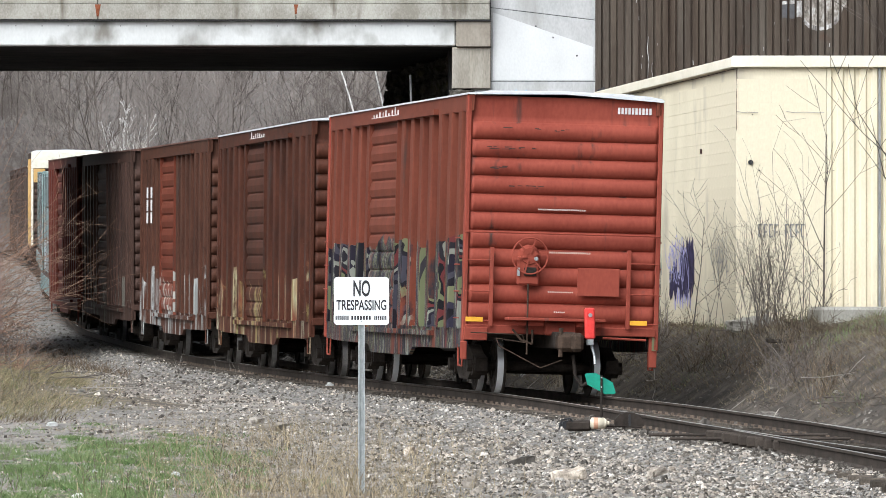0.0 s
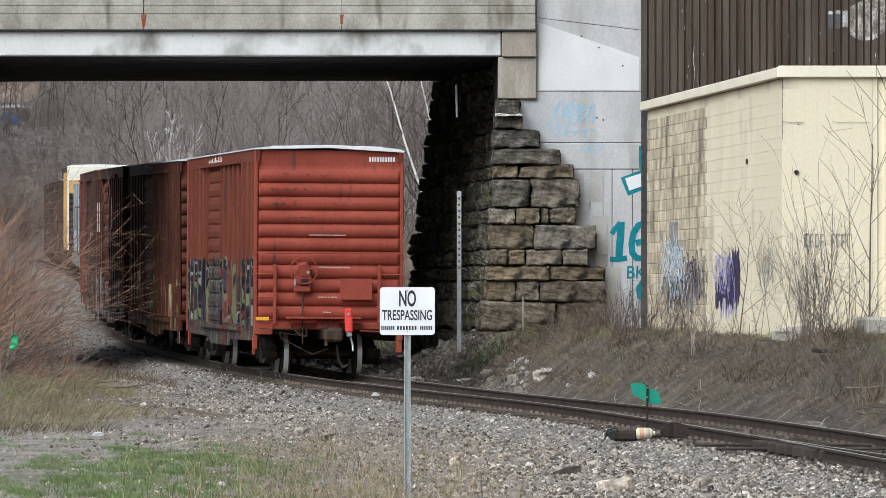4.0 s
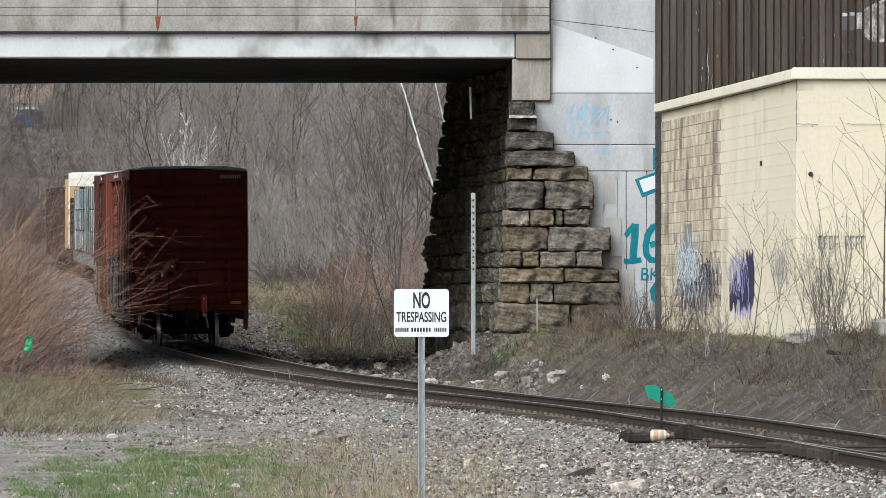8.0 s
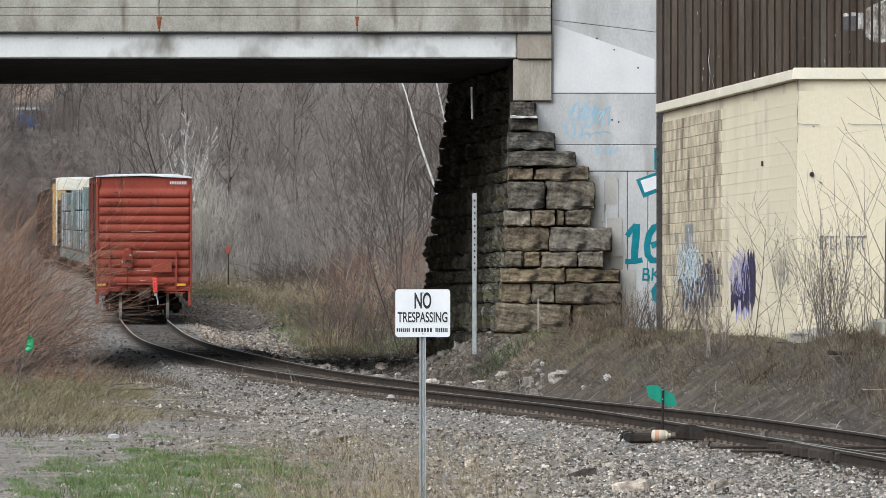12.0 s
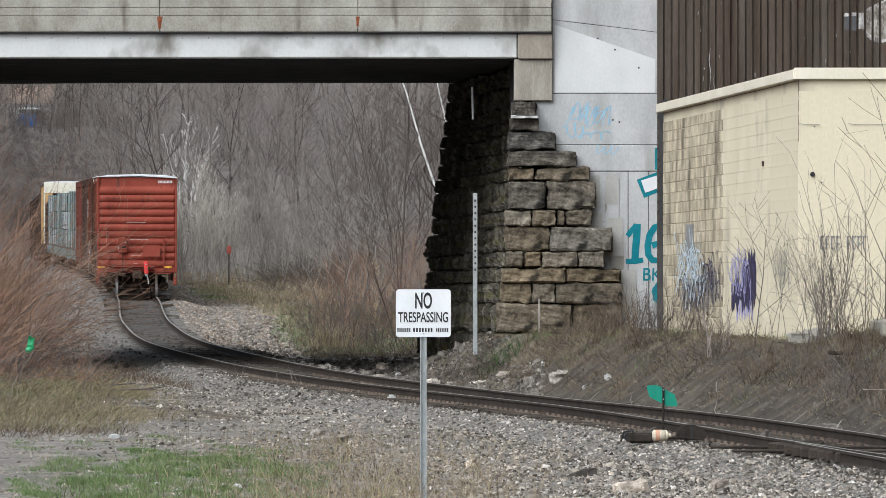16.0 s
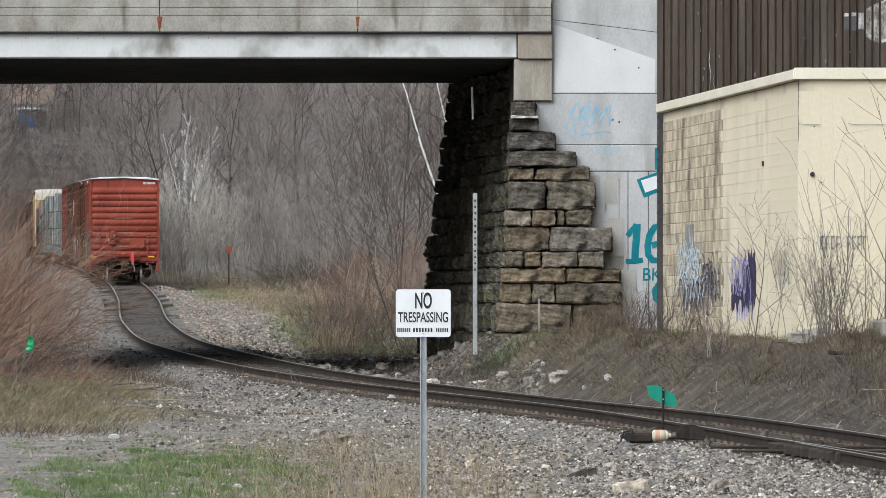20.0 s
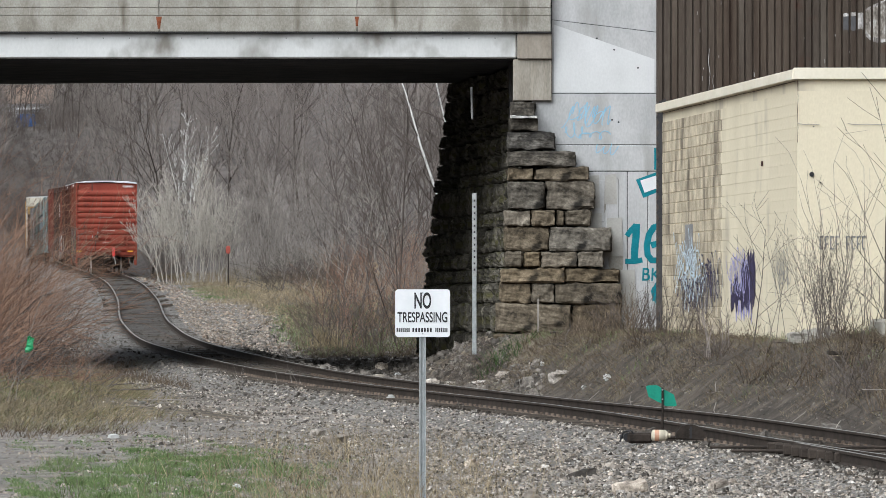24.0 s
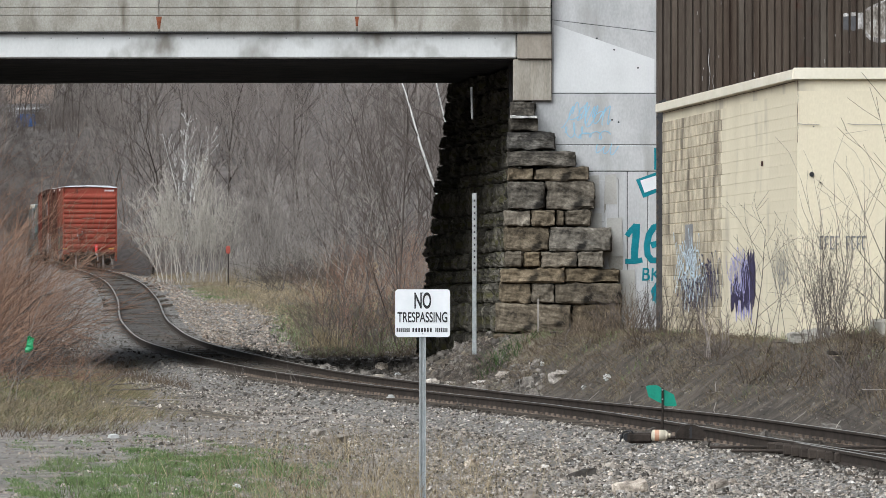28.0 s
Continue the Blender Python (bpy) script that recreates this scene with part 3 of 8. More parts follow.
def rough_block(sx, sy, sz, seed, grain=0.05, worn=0.05, cuts=6):
    """A quarried stone: flat-bedded, with a chipped, rounded face; its base corner at the origin."""
    r = random.Random(seed)
    bm = bmesh.new()
    bmesh.ops.create_cube(bm, size=1.0)
    bmesh.ops.subdivide_edges(bm, edges=bm.edges[:], cuts=cuts, use_grid_fill=True)
    off = Vector((r.uniform(0, 99), r.uniform(0, 99), r.uniform(0, 99)))
    tilt = r.uniform(-0.035, 0.035)
    for v in bm.verts:
        c = v.co.copy()
        m = sum(1 for a in c if abs(a) > 0.49)
        p = Vector(((c.x + 0.5) * sx, (c.y + 0.5) * sy, (c.z + 0.5) * sz))
        n = Vector([a if abs(a) > 0.49 else 0 for a in c])
        w = noise.noise(p * 1.6 + off) * grain * 0.8 + noise.noise(p * 5 + off) * grain * 0.8 + noise.noise(p * 12 + off) * grain * 0.7
        p += n.normalized() * w if n.length else Vector()
        if m >= 2:
            p -= Vector([a * worn for a in n]) * (0.9 + 1.6 * noise.noise(p * 3 + off))
        p.z += tilt * (c.x * sx) * (0.5 + c.z)
        v.co = p
    me = bpy.data.meshes.new("stone_block")
    bm.to_mesh(me)
    bm.free()
    return me


def build_abutment():
    seed = 0
    for z0, z1, xs in COURSES:
        for a, b in zip(xs[:-1], xs[1:]):
            seed += 1
            g = 0.025 + 0.02 * random.Random(seed + 900).random()
            me = rough_block(b - a - g, 0.9, z1 - z0 - g, seed, 0.045, 0.035, 9)
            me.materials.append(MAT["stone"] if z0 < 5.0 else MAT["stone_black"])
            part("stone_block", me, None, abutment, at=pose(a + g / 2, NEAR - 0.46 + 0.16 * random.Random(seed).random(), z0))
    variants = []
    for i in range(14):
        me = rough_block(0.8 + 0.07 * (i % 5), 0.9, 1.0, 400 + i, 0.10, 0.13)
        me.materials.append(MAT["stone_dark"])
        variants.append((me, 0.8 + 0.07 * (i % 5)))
    r = random.Random(5)
    # the face along the track, leaning back with height
    direction = Vector((-1.95, 16.8, 0)).normalized()
    heading = math.degrees(math.atan2(direction.y, direction.x))
    levels = [0.1] + [c[0] for c in COURSES] + [6.52, 7.0, 7.49]
    for z0, z1 in zip(levels[:-1], levels[1:]):
        lean = 0.12 * (z0 - 1.2)
        s = 0.55 + r.random() * 0.4
        while s < 16.3:
            me, w = variants[r.randrange(14)]
            k = r.uniform(0.65, 1.05)
            p = Vector((1.32 + lean, NEAR + 0.1, z0)) + direction * s
            part("stone_block", me, None, abutment, at=Matrix.Translation(p) @ pose(0, 0, 0, 0, 0, heading) @ Matrix.Translation((0, -0.9 + r.uniform(-0.06, 0.06), 0)) @ Matrix.Diagonal((k, 1, (z1 - z0) - 0.02, 1)))
            s += w * k + 0.02
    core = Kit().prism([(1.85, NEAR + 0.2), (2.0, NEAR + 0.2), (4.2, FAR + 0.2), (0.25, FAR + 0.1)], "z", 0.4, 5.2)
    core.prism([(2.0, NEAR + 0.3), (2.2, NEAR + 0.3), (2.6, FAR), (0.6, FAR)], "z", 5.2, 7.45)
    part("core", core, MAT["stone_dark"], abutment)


build_abutment()
MAT["lime"] = surface("lime_crust_white", [(0.32, 0.31, 0.29), (0.66, 0.65, 0.62)], 6, 0.95, 0, 0.5, 40)
me = rough_block(0.62, 0.14, 0.07, 61, 0.035, 0.02)
me.materials.append(MAT["lime"])
part("lime_crust", me, None, abutment, "white lime crust on a ledge", at=pose(1.56, NEAR - 0.53, 6.115))
# unseen wall, added left of the view to darken the cars' sides
other = thing("unseen_light_block", "unseen plain concrete wall across the line, added to block light", "wall", kind="structure")
part("wall", Kit().box((-17.0, NEAR, -1.0), (-11.9, FAR, 7.3), 0.03), MAT["concrete"], other)

# ---- brown sheet-metal building ----
shed = thing("brown_building", "tall building with brown ribbed metal siding and rust stains", "building", kind="structure")
BY = 152.6
x = 4.86
k = 0
while x < 16:
    w = (0.166, 0.172, 0.160, 0.178)[k % 4]
    prof = [(x, BY), (x + w * 0.70, BY), (x + w * 0.78, BY + 0.05), (x + w * 0.92, BY + 0.05), (x + w, BY), (x + w, BY + 0.10), (x, BY + 0.10)]
    part("siding_rib", Kit().prism(prof, "z", 0.6, 12.5), MAT["brown"], shed)
    x += w
    k += 1
part("wall", Kit().box((4.92, BY + 0.11, 0.6), (16, BY + 9, 12.4)), MAT["brown"], shed)
part("coping", Kit().box((4.82, BY - 0.1, 12.5), (16.1, BY + 9.1, 12.65)), MAT["brown"], shed)
# edge sheet that runs down beside the wing wall
o = []
for i in range(48):
    o.append((4.86 + (0.035 if i % 2 else -0.03), 0.8 + i * 0.12))
part("edge_sheet", Kit().prism(o + [(5.05, 6.5), (5.05, 0.8)], "y", BY - 0.35, BY - 0.30), MAT["soffit"], shed, "dark wavy sheet edge")

# ---- cream block building ----
cream = thing("cream_building", "low cream painted concrete block building with spray paint", "building", kind="structure")
CX, CY, LX0, LY0 = 6.0, 114.0, 4.31, 133.0
BASE, TOP, COURSE = 0.75, 5.62, 0.2032
side = Vector((LX0 - CX, LY0 - CY, 0))
SIDE_LEN = side.length
SIDE_ANG = math.degrees(math.atan2(side.y, side.x))
SIDE = Matrix.Translation((CX, CY, 0)) @ pose(0, 0, 0, 0, 0, SIDE_ANG)      # its x runs along the side wall, its y into the track side
body = Kit().prism([(CX + 0.035, CY), (LX0 + 0.037, LY0), (LX0 + 9, LY0 + 0.6), (CX + 8, CY + 0.06), (CX + 1.53, CY + 0.06), (CX + 1.53, CY)], "z", BASE - 0.4, TOP + 0.1)
part("wall", body, MAT["cream"], cream)
for a, b, k in ((0.0, SIDE_LEN * 0.25, 0), (SIDE_LEN * 0.25, SIDE_LEN * 0.5, 1), (SIDE_LEN * 0.5, SIDE_LEN * 0.75, 2), (SIDE_LEN * 0.75, SIDE_LEN + 0.25, 3)):
    part("fascia_board", Kit().box((a + 0.004, -0.10, TOP), (b - 0.004, 0.02, TOP + 0.17), 0.008), MAT["fascia"], cream, "cream fascia board", at=SIDE @ Matrix.Translation((0, 0.06, 0)))
part("fascia_board", Kit().box((CX - 0.06, CY - 0.09, TOP), (CX + 1.6, CY + 0.1, TOP + 0.195), 0.008), MAT["fascia"], cream, "cream fascia board")
part("fascia_board", Kit().box((CX + 1.605, CY - 0.09, TOP), (CX + 8, CY + 0.1, TOP + 0.195), 0.008), MAT["fascia"], cream, "cream fascia board")
part("roof", Kit().prism([(CX + 0.1, CY + 0.12), (LX0 + 0.3, LY0 - 0.1), (LX0 + 9, LY0 + 0.6), (CX + 8, CY + 0.12)], "z", TOP + 0.1, TOP + 0.16), MAT["soffit"], cream)
x = CX + 1.54
while x < CX + 7.5:
    part("metal_rib", Kit().prism([(x, CY), (x + 0.08, CY), (x + 0.105, CY + 0.035), (x + 0.17, CY + 0.035), (x + 0.195, CY), (x + 0.195, CY + 0.05), (x, CY + 0.05)], "z", 1.55, TOP - 0.004), MAT["cream"], cream)
    x += 0.195
part("corner_post", Kit().box((CX + 2.42, CY - 0.03, 1.5), (CX + 2.46, CY + 0.01, TOP - 0.01)), MAT["grey_spray"], cream)
ledge = thing("concrete_ledge", "cracked grey concrete footing in dry grass", "concrete block", kind="structure")
part("slab", Kit().box((7.22, 110.6, 0.8), (13.0, 113.9, 1.56), 0.05), MAT["concrete"], ledge)
rubble = thing("concrete_rubble", "broken lump of pale concrete among dry weeds", "rubble")
me = rough_block(0.75, 0.5, 0.22, 77, 0.07)
me.materials.append(MAT["concrete"])
part("lump", me, None, rubble, at=pose(5.85, 112.3, float(ground(6.1, 112.5)) - 0.03, 3, -4, 12))
me = rough_block(0.4, 0.4, 0.16, 78, 0.05)
me.materials.append(MAT["concrete"])
part("shard", me, None, rubble, at=pose(6.55, 112.2, float(ground(6.6, 112.3)) - 0.03, 5, 8, 40))

# ---- warning sign ----
sign = thing("no_trespassing_sign", "white metal sign on a galvanised channel post", "sign", at=pose(-0.20, 66.0, -0.25))
o = [(-0.032, -0.012), (-0.02, -0.012), (-0.012, 0.02), (0.012, 0.02), (0.02, -0.012), (0.032, -0.012), (0.032, -0.006), (0.024, -0.006), (0.015, 0.027), (-0.015, 0.027), (-0.024, -0.006), (-0.032, -0.006)]
part("post", Kit().prism(o, "z", 0, 1.98), MAT["galv"], sign, "galvanised steel channel post")


def rounded(w, h, r, n=6):
    pts = []
    for cx, cy, a0 in ((w / 2 - r, h / 2 - r, 0), (-w / 2 + r, h / 2 - r, 90), (-w / 2 + r, -h / 2 + r, 180), (w / 2 - r, -h / 2 + r, 270)):
        pts += [(cx + r * math.cos(radians(a0 + 90 * i / n)), cy + r * math.sin(radians(a0 + 90 * i / n))) for i in range(n + 1)]
    return pts


plate_z = 1.925
part("plate", Kit().prism([(a, b + plate_z) for a, b in rounded(0.538, 0.468, 0.03)], "y", -0.022, -0.017), MAT["white"], sign, "white enamelled plate with rounded corners")
wall_text("NO", 0.215, 0.0, -0.0235, plate_z + 0.115, MAT["black"], sign, "lettering", 0.165, 0.002, 0.005)
wall_text("TRESPASSING", 0.14, 0.0, -0.0235, plate_z - 0.045, MAT["black"], sign, "lettering", 0.49, 0.002, 0.0022)
for a, b in ((-0.255, -0.12), (-0.10, 0.10), (0.125, 0.25)):
    n = 7
    for i in range(n):
        x0 = a + (b - a) * i / n
        part("lettering_bar", Kit().box((x0, -0.0245, plate_z - 0.185), (x0 + (b - a) / n * 0.62, -0.0225, plate_z - 0.145)), MAT["black"], sign)
for dz in (0.20, -0.20):
    part("bolt", Kit().rod((0, -0.03, plate_z + dz), (0, 0.03, plate_z + dz), 0.008, n=8), MAT["galv"], sign)

# ---- switch stand and things beside it ----
stand = thing("switch_stand", "low switch stand with a green arrow-shaped target", "switch stand", at=pose(2.97, 91.0, -0.16))
part("mast", Kit().rod((0, 0, 0.1), (0, 0, 0.82), 0.015, n=8), MAT["dark_steel"], stand, "dark steel mast")
part("base_casting", Kit().box((-0.16, -0.14, 0.02), (0.18, 0.16, 0.13), 0.03).rod((0, 0, 0.12), (0, 0, 0.22), 0.05, 0.03, 10), MAT["dark_steel"], stand)
part("lever", Kit().rod((0.05, -0.1, 0.15), (0.55, -0.18, 0.12), 0.016, n=8), MAT["dark_steel"], stand)
leaf = [(-0.226, 0.122), (-0.199, 0.138), (-0.076, 0.141), (0.008, 0.092), (0.153, 0.015), (0.195, -0.13), (0.168, -0.145), (0.046, -0.145), (-0.03, -0.10), (-0.19, -0.015)]
part("target", Kit().prism([(a, b + 0.71) for a, b in leaf], "y", 0.018, 0.024), MAT["green"], stand, "green painted target plate")
for dz in (0.79, 0.66):
    part("bolt", Kit().rod((0, -0.024, dz), (0, 0.026, dz), 0.011, n=8), MAT["galv"], stand)


# ---- the train ----
def car_paint(name, colours, spray=None, height=2.2, dirt=(0.05, 0.035, 0.03), grain=(0, 1.5, 1.2), ragged=0.8, hard=True, cover=0.5):
    """Faded paint with rain streaks and grime; spray: colours of the painted-over band below the given height."""
    m = surface(name, colours, 1.3, 0.62, 0, 0.15, 22, (1, 1, 0.5), 0, (dirt, 2.0, 0.62, (2.5, 2.5, 0.35)))
    if not spray:
        return m
    t = m.node_tree
    b = t.nodes["Principled BSDF"]
    old = b.inputs["Base Color"].links[0].from_socket
    co = t.nodes.new("ShaderNodeTexCoord")
    mp = t.nodes.new("ShaderNodeMapping")
    mp.inputs["Scale"].default_value = grain
    t.links.new(co.outputs["Object"], mp.inputs[0])
    n = t.nodes.new("ShaderNodeTexNoise")
    n.inputs["Scale"].default_value, n.inputs["Detail"].default_value, n.inputs["Distortion"].default_value = 0.95, 3.5, 0.9
    t.links.new(mp.outputs[0], n.inputs["Vector"])
    r = t.nodes.new("ShaderNodeValToRGB")
    r.color_ramp.interpolation = "CONSTANT" if hard else "LINEAR"
    e = r.color_ramp.elements
    while len(e) < len(spray):
        e.new(0.5)
    for i, c in enumerate(spray):
        e[i].position, e[i].color = (0.0 if i == 0 else 0.34 + 0.32 * i / len(spray)), (*c, 1)
    t.links.new(n.outputs["Fac"], r.inputs[0])
    sep = t.nodes.new("ShaderNodeSeparateXYZ")
    t.links.new(co.outputs["Object"], sep.inputs[0])
    n2 = t.nodes.new("ShaderNodeTexNoise")
    n2.inputs["Scale"].default_value = 1.4
    t.links.new(co.outputs["Object"], n2.inputs["Vector"])
    ma = t.nodes.new("ShaderNodeMath")
    ma.operation = "MULTIPLY_ADD"
    ma.inputs[1].default_value = ragged * 2
    t.links.new(n2.outputs["Fac"], ma.inputs[0])
    t.links.new(sep.outputs["Z"], ma.inputs[2])
    lt = t.nodes.new("ShaderNodeMath")
    lt.operation = "LESS_THAN"
    lt.inputs[1].default_value = height + ragged
    t.links.new(ma.outputs[0], lt.inputs[0])
    mp3 = t.nodes.new("ShaderNodeMapping")
    mp3.inputs["Scale"].default_value = (0.4, 2.4, 0.22)
    t.links.new(co.outputs["Object"], mp3.inputs[0])
    n3 = t.nodes.new("ShaderNodeTexNoise")
    n3.inputs["Scale"].default_value, n3.inputs["Detail"].default_value, n3.inputs["Roughness"].default_value = 1.1, 8.0, 0.68
    t.links.new(mp3.outputs[0], n3.inputs["Vector"])
    holes = t.nodes.new("ShaderNodeMapRange")
    holes.inputs[1].default_value, holes.inputs[2].default_value = cover, cover + 0.05
    t.links.new(n3.outputs["Fac"], holes.inputs[0])
    both = t.nodes.new("ShaderNodeMath")
    both.operation = "MULTIPLY"
    t.links.new(lt.outputs[0], both.inputs[0])
    t.links.new(holes.outputs[0], both.inputs[1])
    mix = t.nodes.new("ShaderNodeMix")
    mix.data_type = "RGBA"
    t.links.new(both.outputs[0], mix.inputs[0])
    t.links.new(old, mix.inputs[6])
    t.links.new(r.outputs[0], mix.inputs[7])
    t.links.new(mix.outputs[2], b.inputs["Base Color"])
    return m


CAR_LEN, PITCH, ROOF = 15.35, 17.2, 4.5


RIDGE, RIDGE0, RIDGES = 0.271, 1.12, 11


def wave(z):
    """Depth of the pressed ends: broad ridges with narrow grooves."""
    p = ((z - RIDGE0) / RIDGE) % 1.0
    return 0.09 * math.sin(math.pi * p)**0.6 if RIDGE0 < z < RIDGE0 + RIDGE * RIDGES - 0.001 else 0.0


def end_sheet(sign):
    rows = []
    top = RIDGE0 + RIDGE * RIDGES
    zs = [1.0, 1.06] + [RIDGE0 + RIDGE * (k + f) for k in range(RIDGES) for f in (0, 0.03, 0.08, 0.16, 0.3, 0.5, 0.7, 0.84, 0.92, 0.97)] + [top, top + 0.08, 4.3, ROOF - 0.02]
    y = 0.075 if sign < 0 else CAR_LEN - 0.075
    for z in zs:
        rows.append([(x, y + sign * wave(z) * min(1, (1.43 - abs(x)) / 0.05), z) for x in (-1.43, -1.38, -1.35, 0, 1.35, 1.38, 1.43)])
    return Kit().grid(rows)


def lathe_x(prof, n, flip=1):
    v, f = [], []
    for i in range(n):
        a = 2 * math.pi * i / n
        v += [(flip * x, r * math.cos(a), r * math.sin(a)) for x, r in prof]
    k = len(prof)
    for i in range(n):
        for j in range(k - 1):
            f.append((i * k + j, i * k + j + 1, (i + 1) % n * k + j + 1, (i + 1) % n * k + j))
    return Kit().add(v, f)


def shared_wheel_meshes():
    n = 44
    prof = [(0.79, 0.09), (0.79, 0.32), (0.81, 0.345), (0.81, 0.415), (0.705, 0.425), (0.70, 0.45), (0.675, 0.45), (0.67, 0.345), (0.69, 0.32), (0.70, 0.1)]
    wheels, treads, dull, frames = {}, {}, {}, {}
    for s in (-1, 1):
        k = lathe_x(prof, n, s)
        for i in range(6):
            k.box((s * 0.795 - 0.01, -0.03, 0.14), (s * 0.795 + 0.01, 0.03, 0.30), 0.0, Matrix.Rotation(2 * math.pi * i / 6, 4, "X"))
        wheels[s] = k.mesh("wheel", MAT["dark_steel"])
        treads[s] = lathe_x([(0.81, 0.4165), (0.712, 0.4265)], n, s).mesh("tread", MAT["tread"], True)
        dull[s] = lathe_x([(0.81, 0.4165), (0.712, 0.4265)], n, s).mesh("tread", MAT["tread_dull"], True)
        f = Kit()
        x0, x1 = (0.94, 1.13) if s > 0 else (-1.13, -0.94)
        o = [(-1.12, 0.34), (-1.12, 0.54), (-0.8, 0.60), (-0.42, 0.74), (0.42, 0.74), (0.8, 0.60), (1.12, 0.54), (1.12, 0.34), (0.75, 0.36), (0.42, 0.2), (-0.42, 0.2), (-0.75, 0.36)]
        f.prism(o, "x", x0, x1)
        for y in (-0.89, 0.89):
            f.rod((x0 - 0.02, y, 0.42), (x1 + 0.02, y, 0.42), 0.16, n=12)
            f.rod((x0 + (0.1 if s > 0 else -0.1), y, 0.42), (x1 + s * 0.09, y, 0.42), 0.10, n=12)
        for y in (-0.13, 0.0, 0.13):
            f.rod((s * 1.08, y, 0.24), (s * 1.08, y, 0.58), 0.055, n=8)
        frames[s] = f.mesh("side_frame", MAT["dark_steel"])
    axle = Kit().rod((-0.98, 0, 0), (0.98, 0, 0), 0.075, n=12).mesh("axle", MAT["dark_steel"])
    bolster = Kit().box((-1.0, -0.2, 0.34), (1.0, 0.2, 0.8), 0.04).mesh("bolster", MAT["dark_steel"])
    beam = Kit().prism([(-0.9, 0.30), (0.9, 0.30), (0.9, 0.44), (0.25, 0.60), (-0.25, 0.60), (-0.9, 0.44)], "y", -0.05, 0.05)
    for x in (-0.745, 0.745):
        beam.box((x - 0.06, -0.14, 0.30), (x + 0.06, 0.14, 0.56), 0.02)
    return wheels, (dull, treads), axle, frames, bolster, beam.mesh("brake_beam", MAT["dark_steel"])


WHEEL, TREAD, AXLE, SIDE_FRAME, BOLSTER, BRAKE_BEAM = shared_wheel_meshes()
TRUCKS = (2.25, CAR_LEN - 2.25)


def add_trucks(car, where=(2.25, CAR_LEN - 2.25), bright=False):
    sets = []
    for y in where:
        for s in (-1, 1):
            part("side_frame", SIDE_FRAME[s], None, car, at=pose(0, y, 0))
        part("bolster", BOLSTER, None, car, at=pose(0, y, 0))
        for dy in (-0.40, 0.40):
            part("brake_beam", BRAKE_BEAM, None, car, at=pose(0, y + dy, 0))
        for dy in (-0.89, 0.89):
            ax = part("wheelset", AXLE, None, car, "steel axle with two wheels", at=pose(0, y + dy, 0.42))
            for s in (-1, 1):
                part("wheel", WHEEL[s], None, ax)
                part("tread", TREAD[bright][s], None, ax, "worn steel wheel tread")
            sets.append((ax, y + dy))
    return sets


WIDER, TALLER = 1.03, 1.03


def body_part(name, kit, *rest, **more):
    """A part of a boxcar's body, drawn out to the car's true width and height."""
    kit.v = [(x * WIDER, y, z if z < 0.95 else 0.95 + (z - 0.95) * TALLER) for x, y, z in kit.v]
    return part(name, kit, *rest, **more)


def bars(car, x0, x1, z, h, n, y, material):
    w = (x1 - x0) / n
    for i in range(n):
        body_part("lettering_bar", Kit().box((x0 + i * w, y - 0.004, z - h / 2), (x0 + i * w + w * 0.66, y + 0.004, z + h / 2)), material, car)


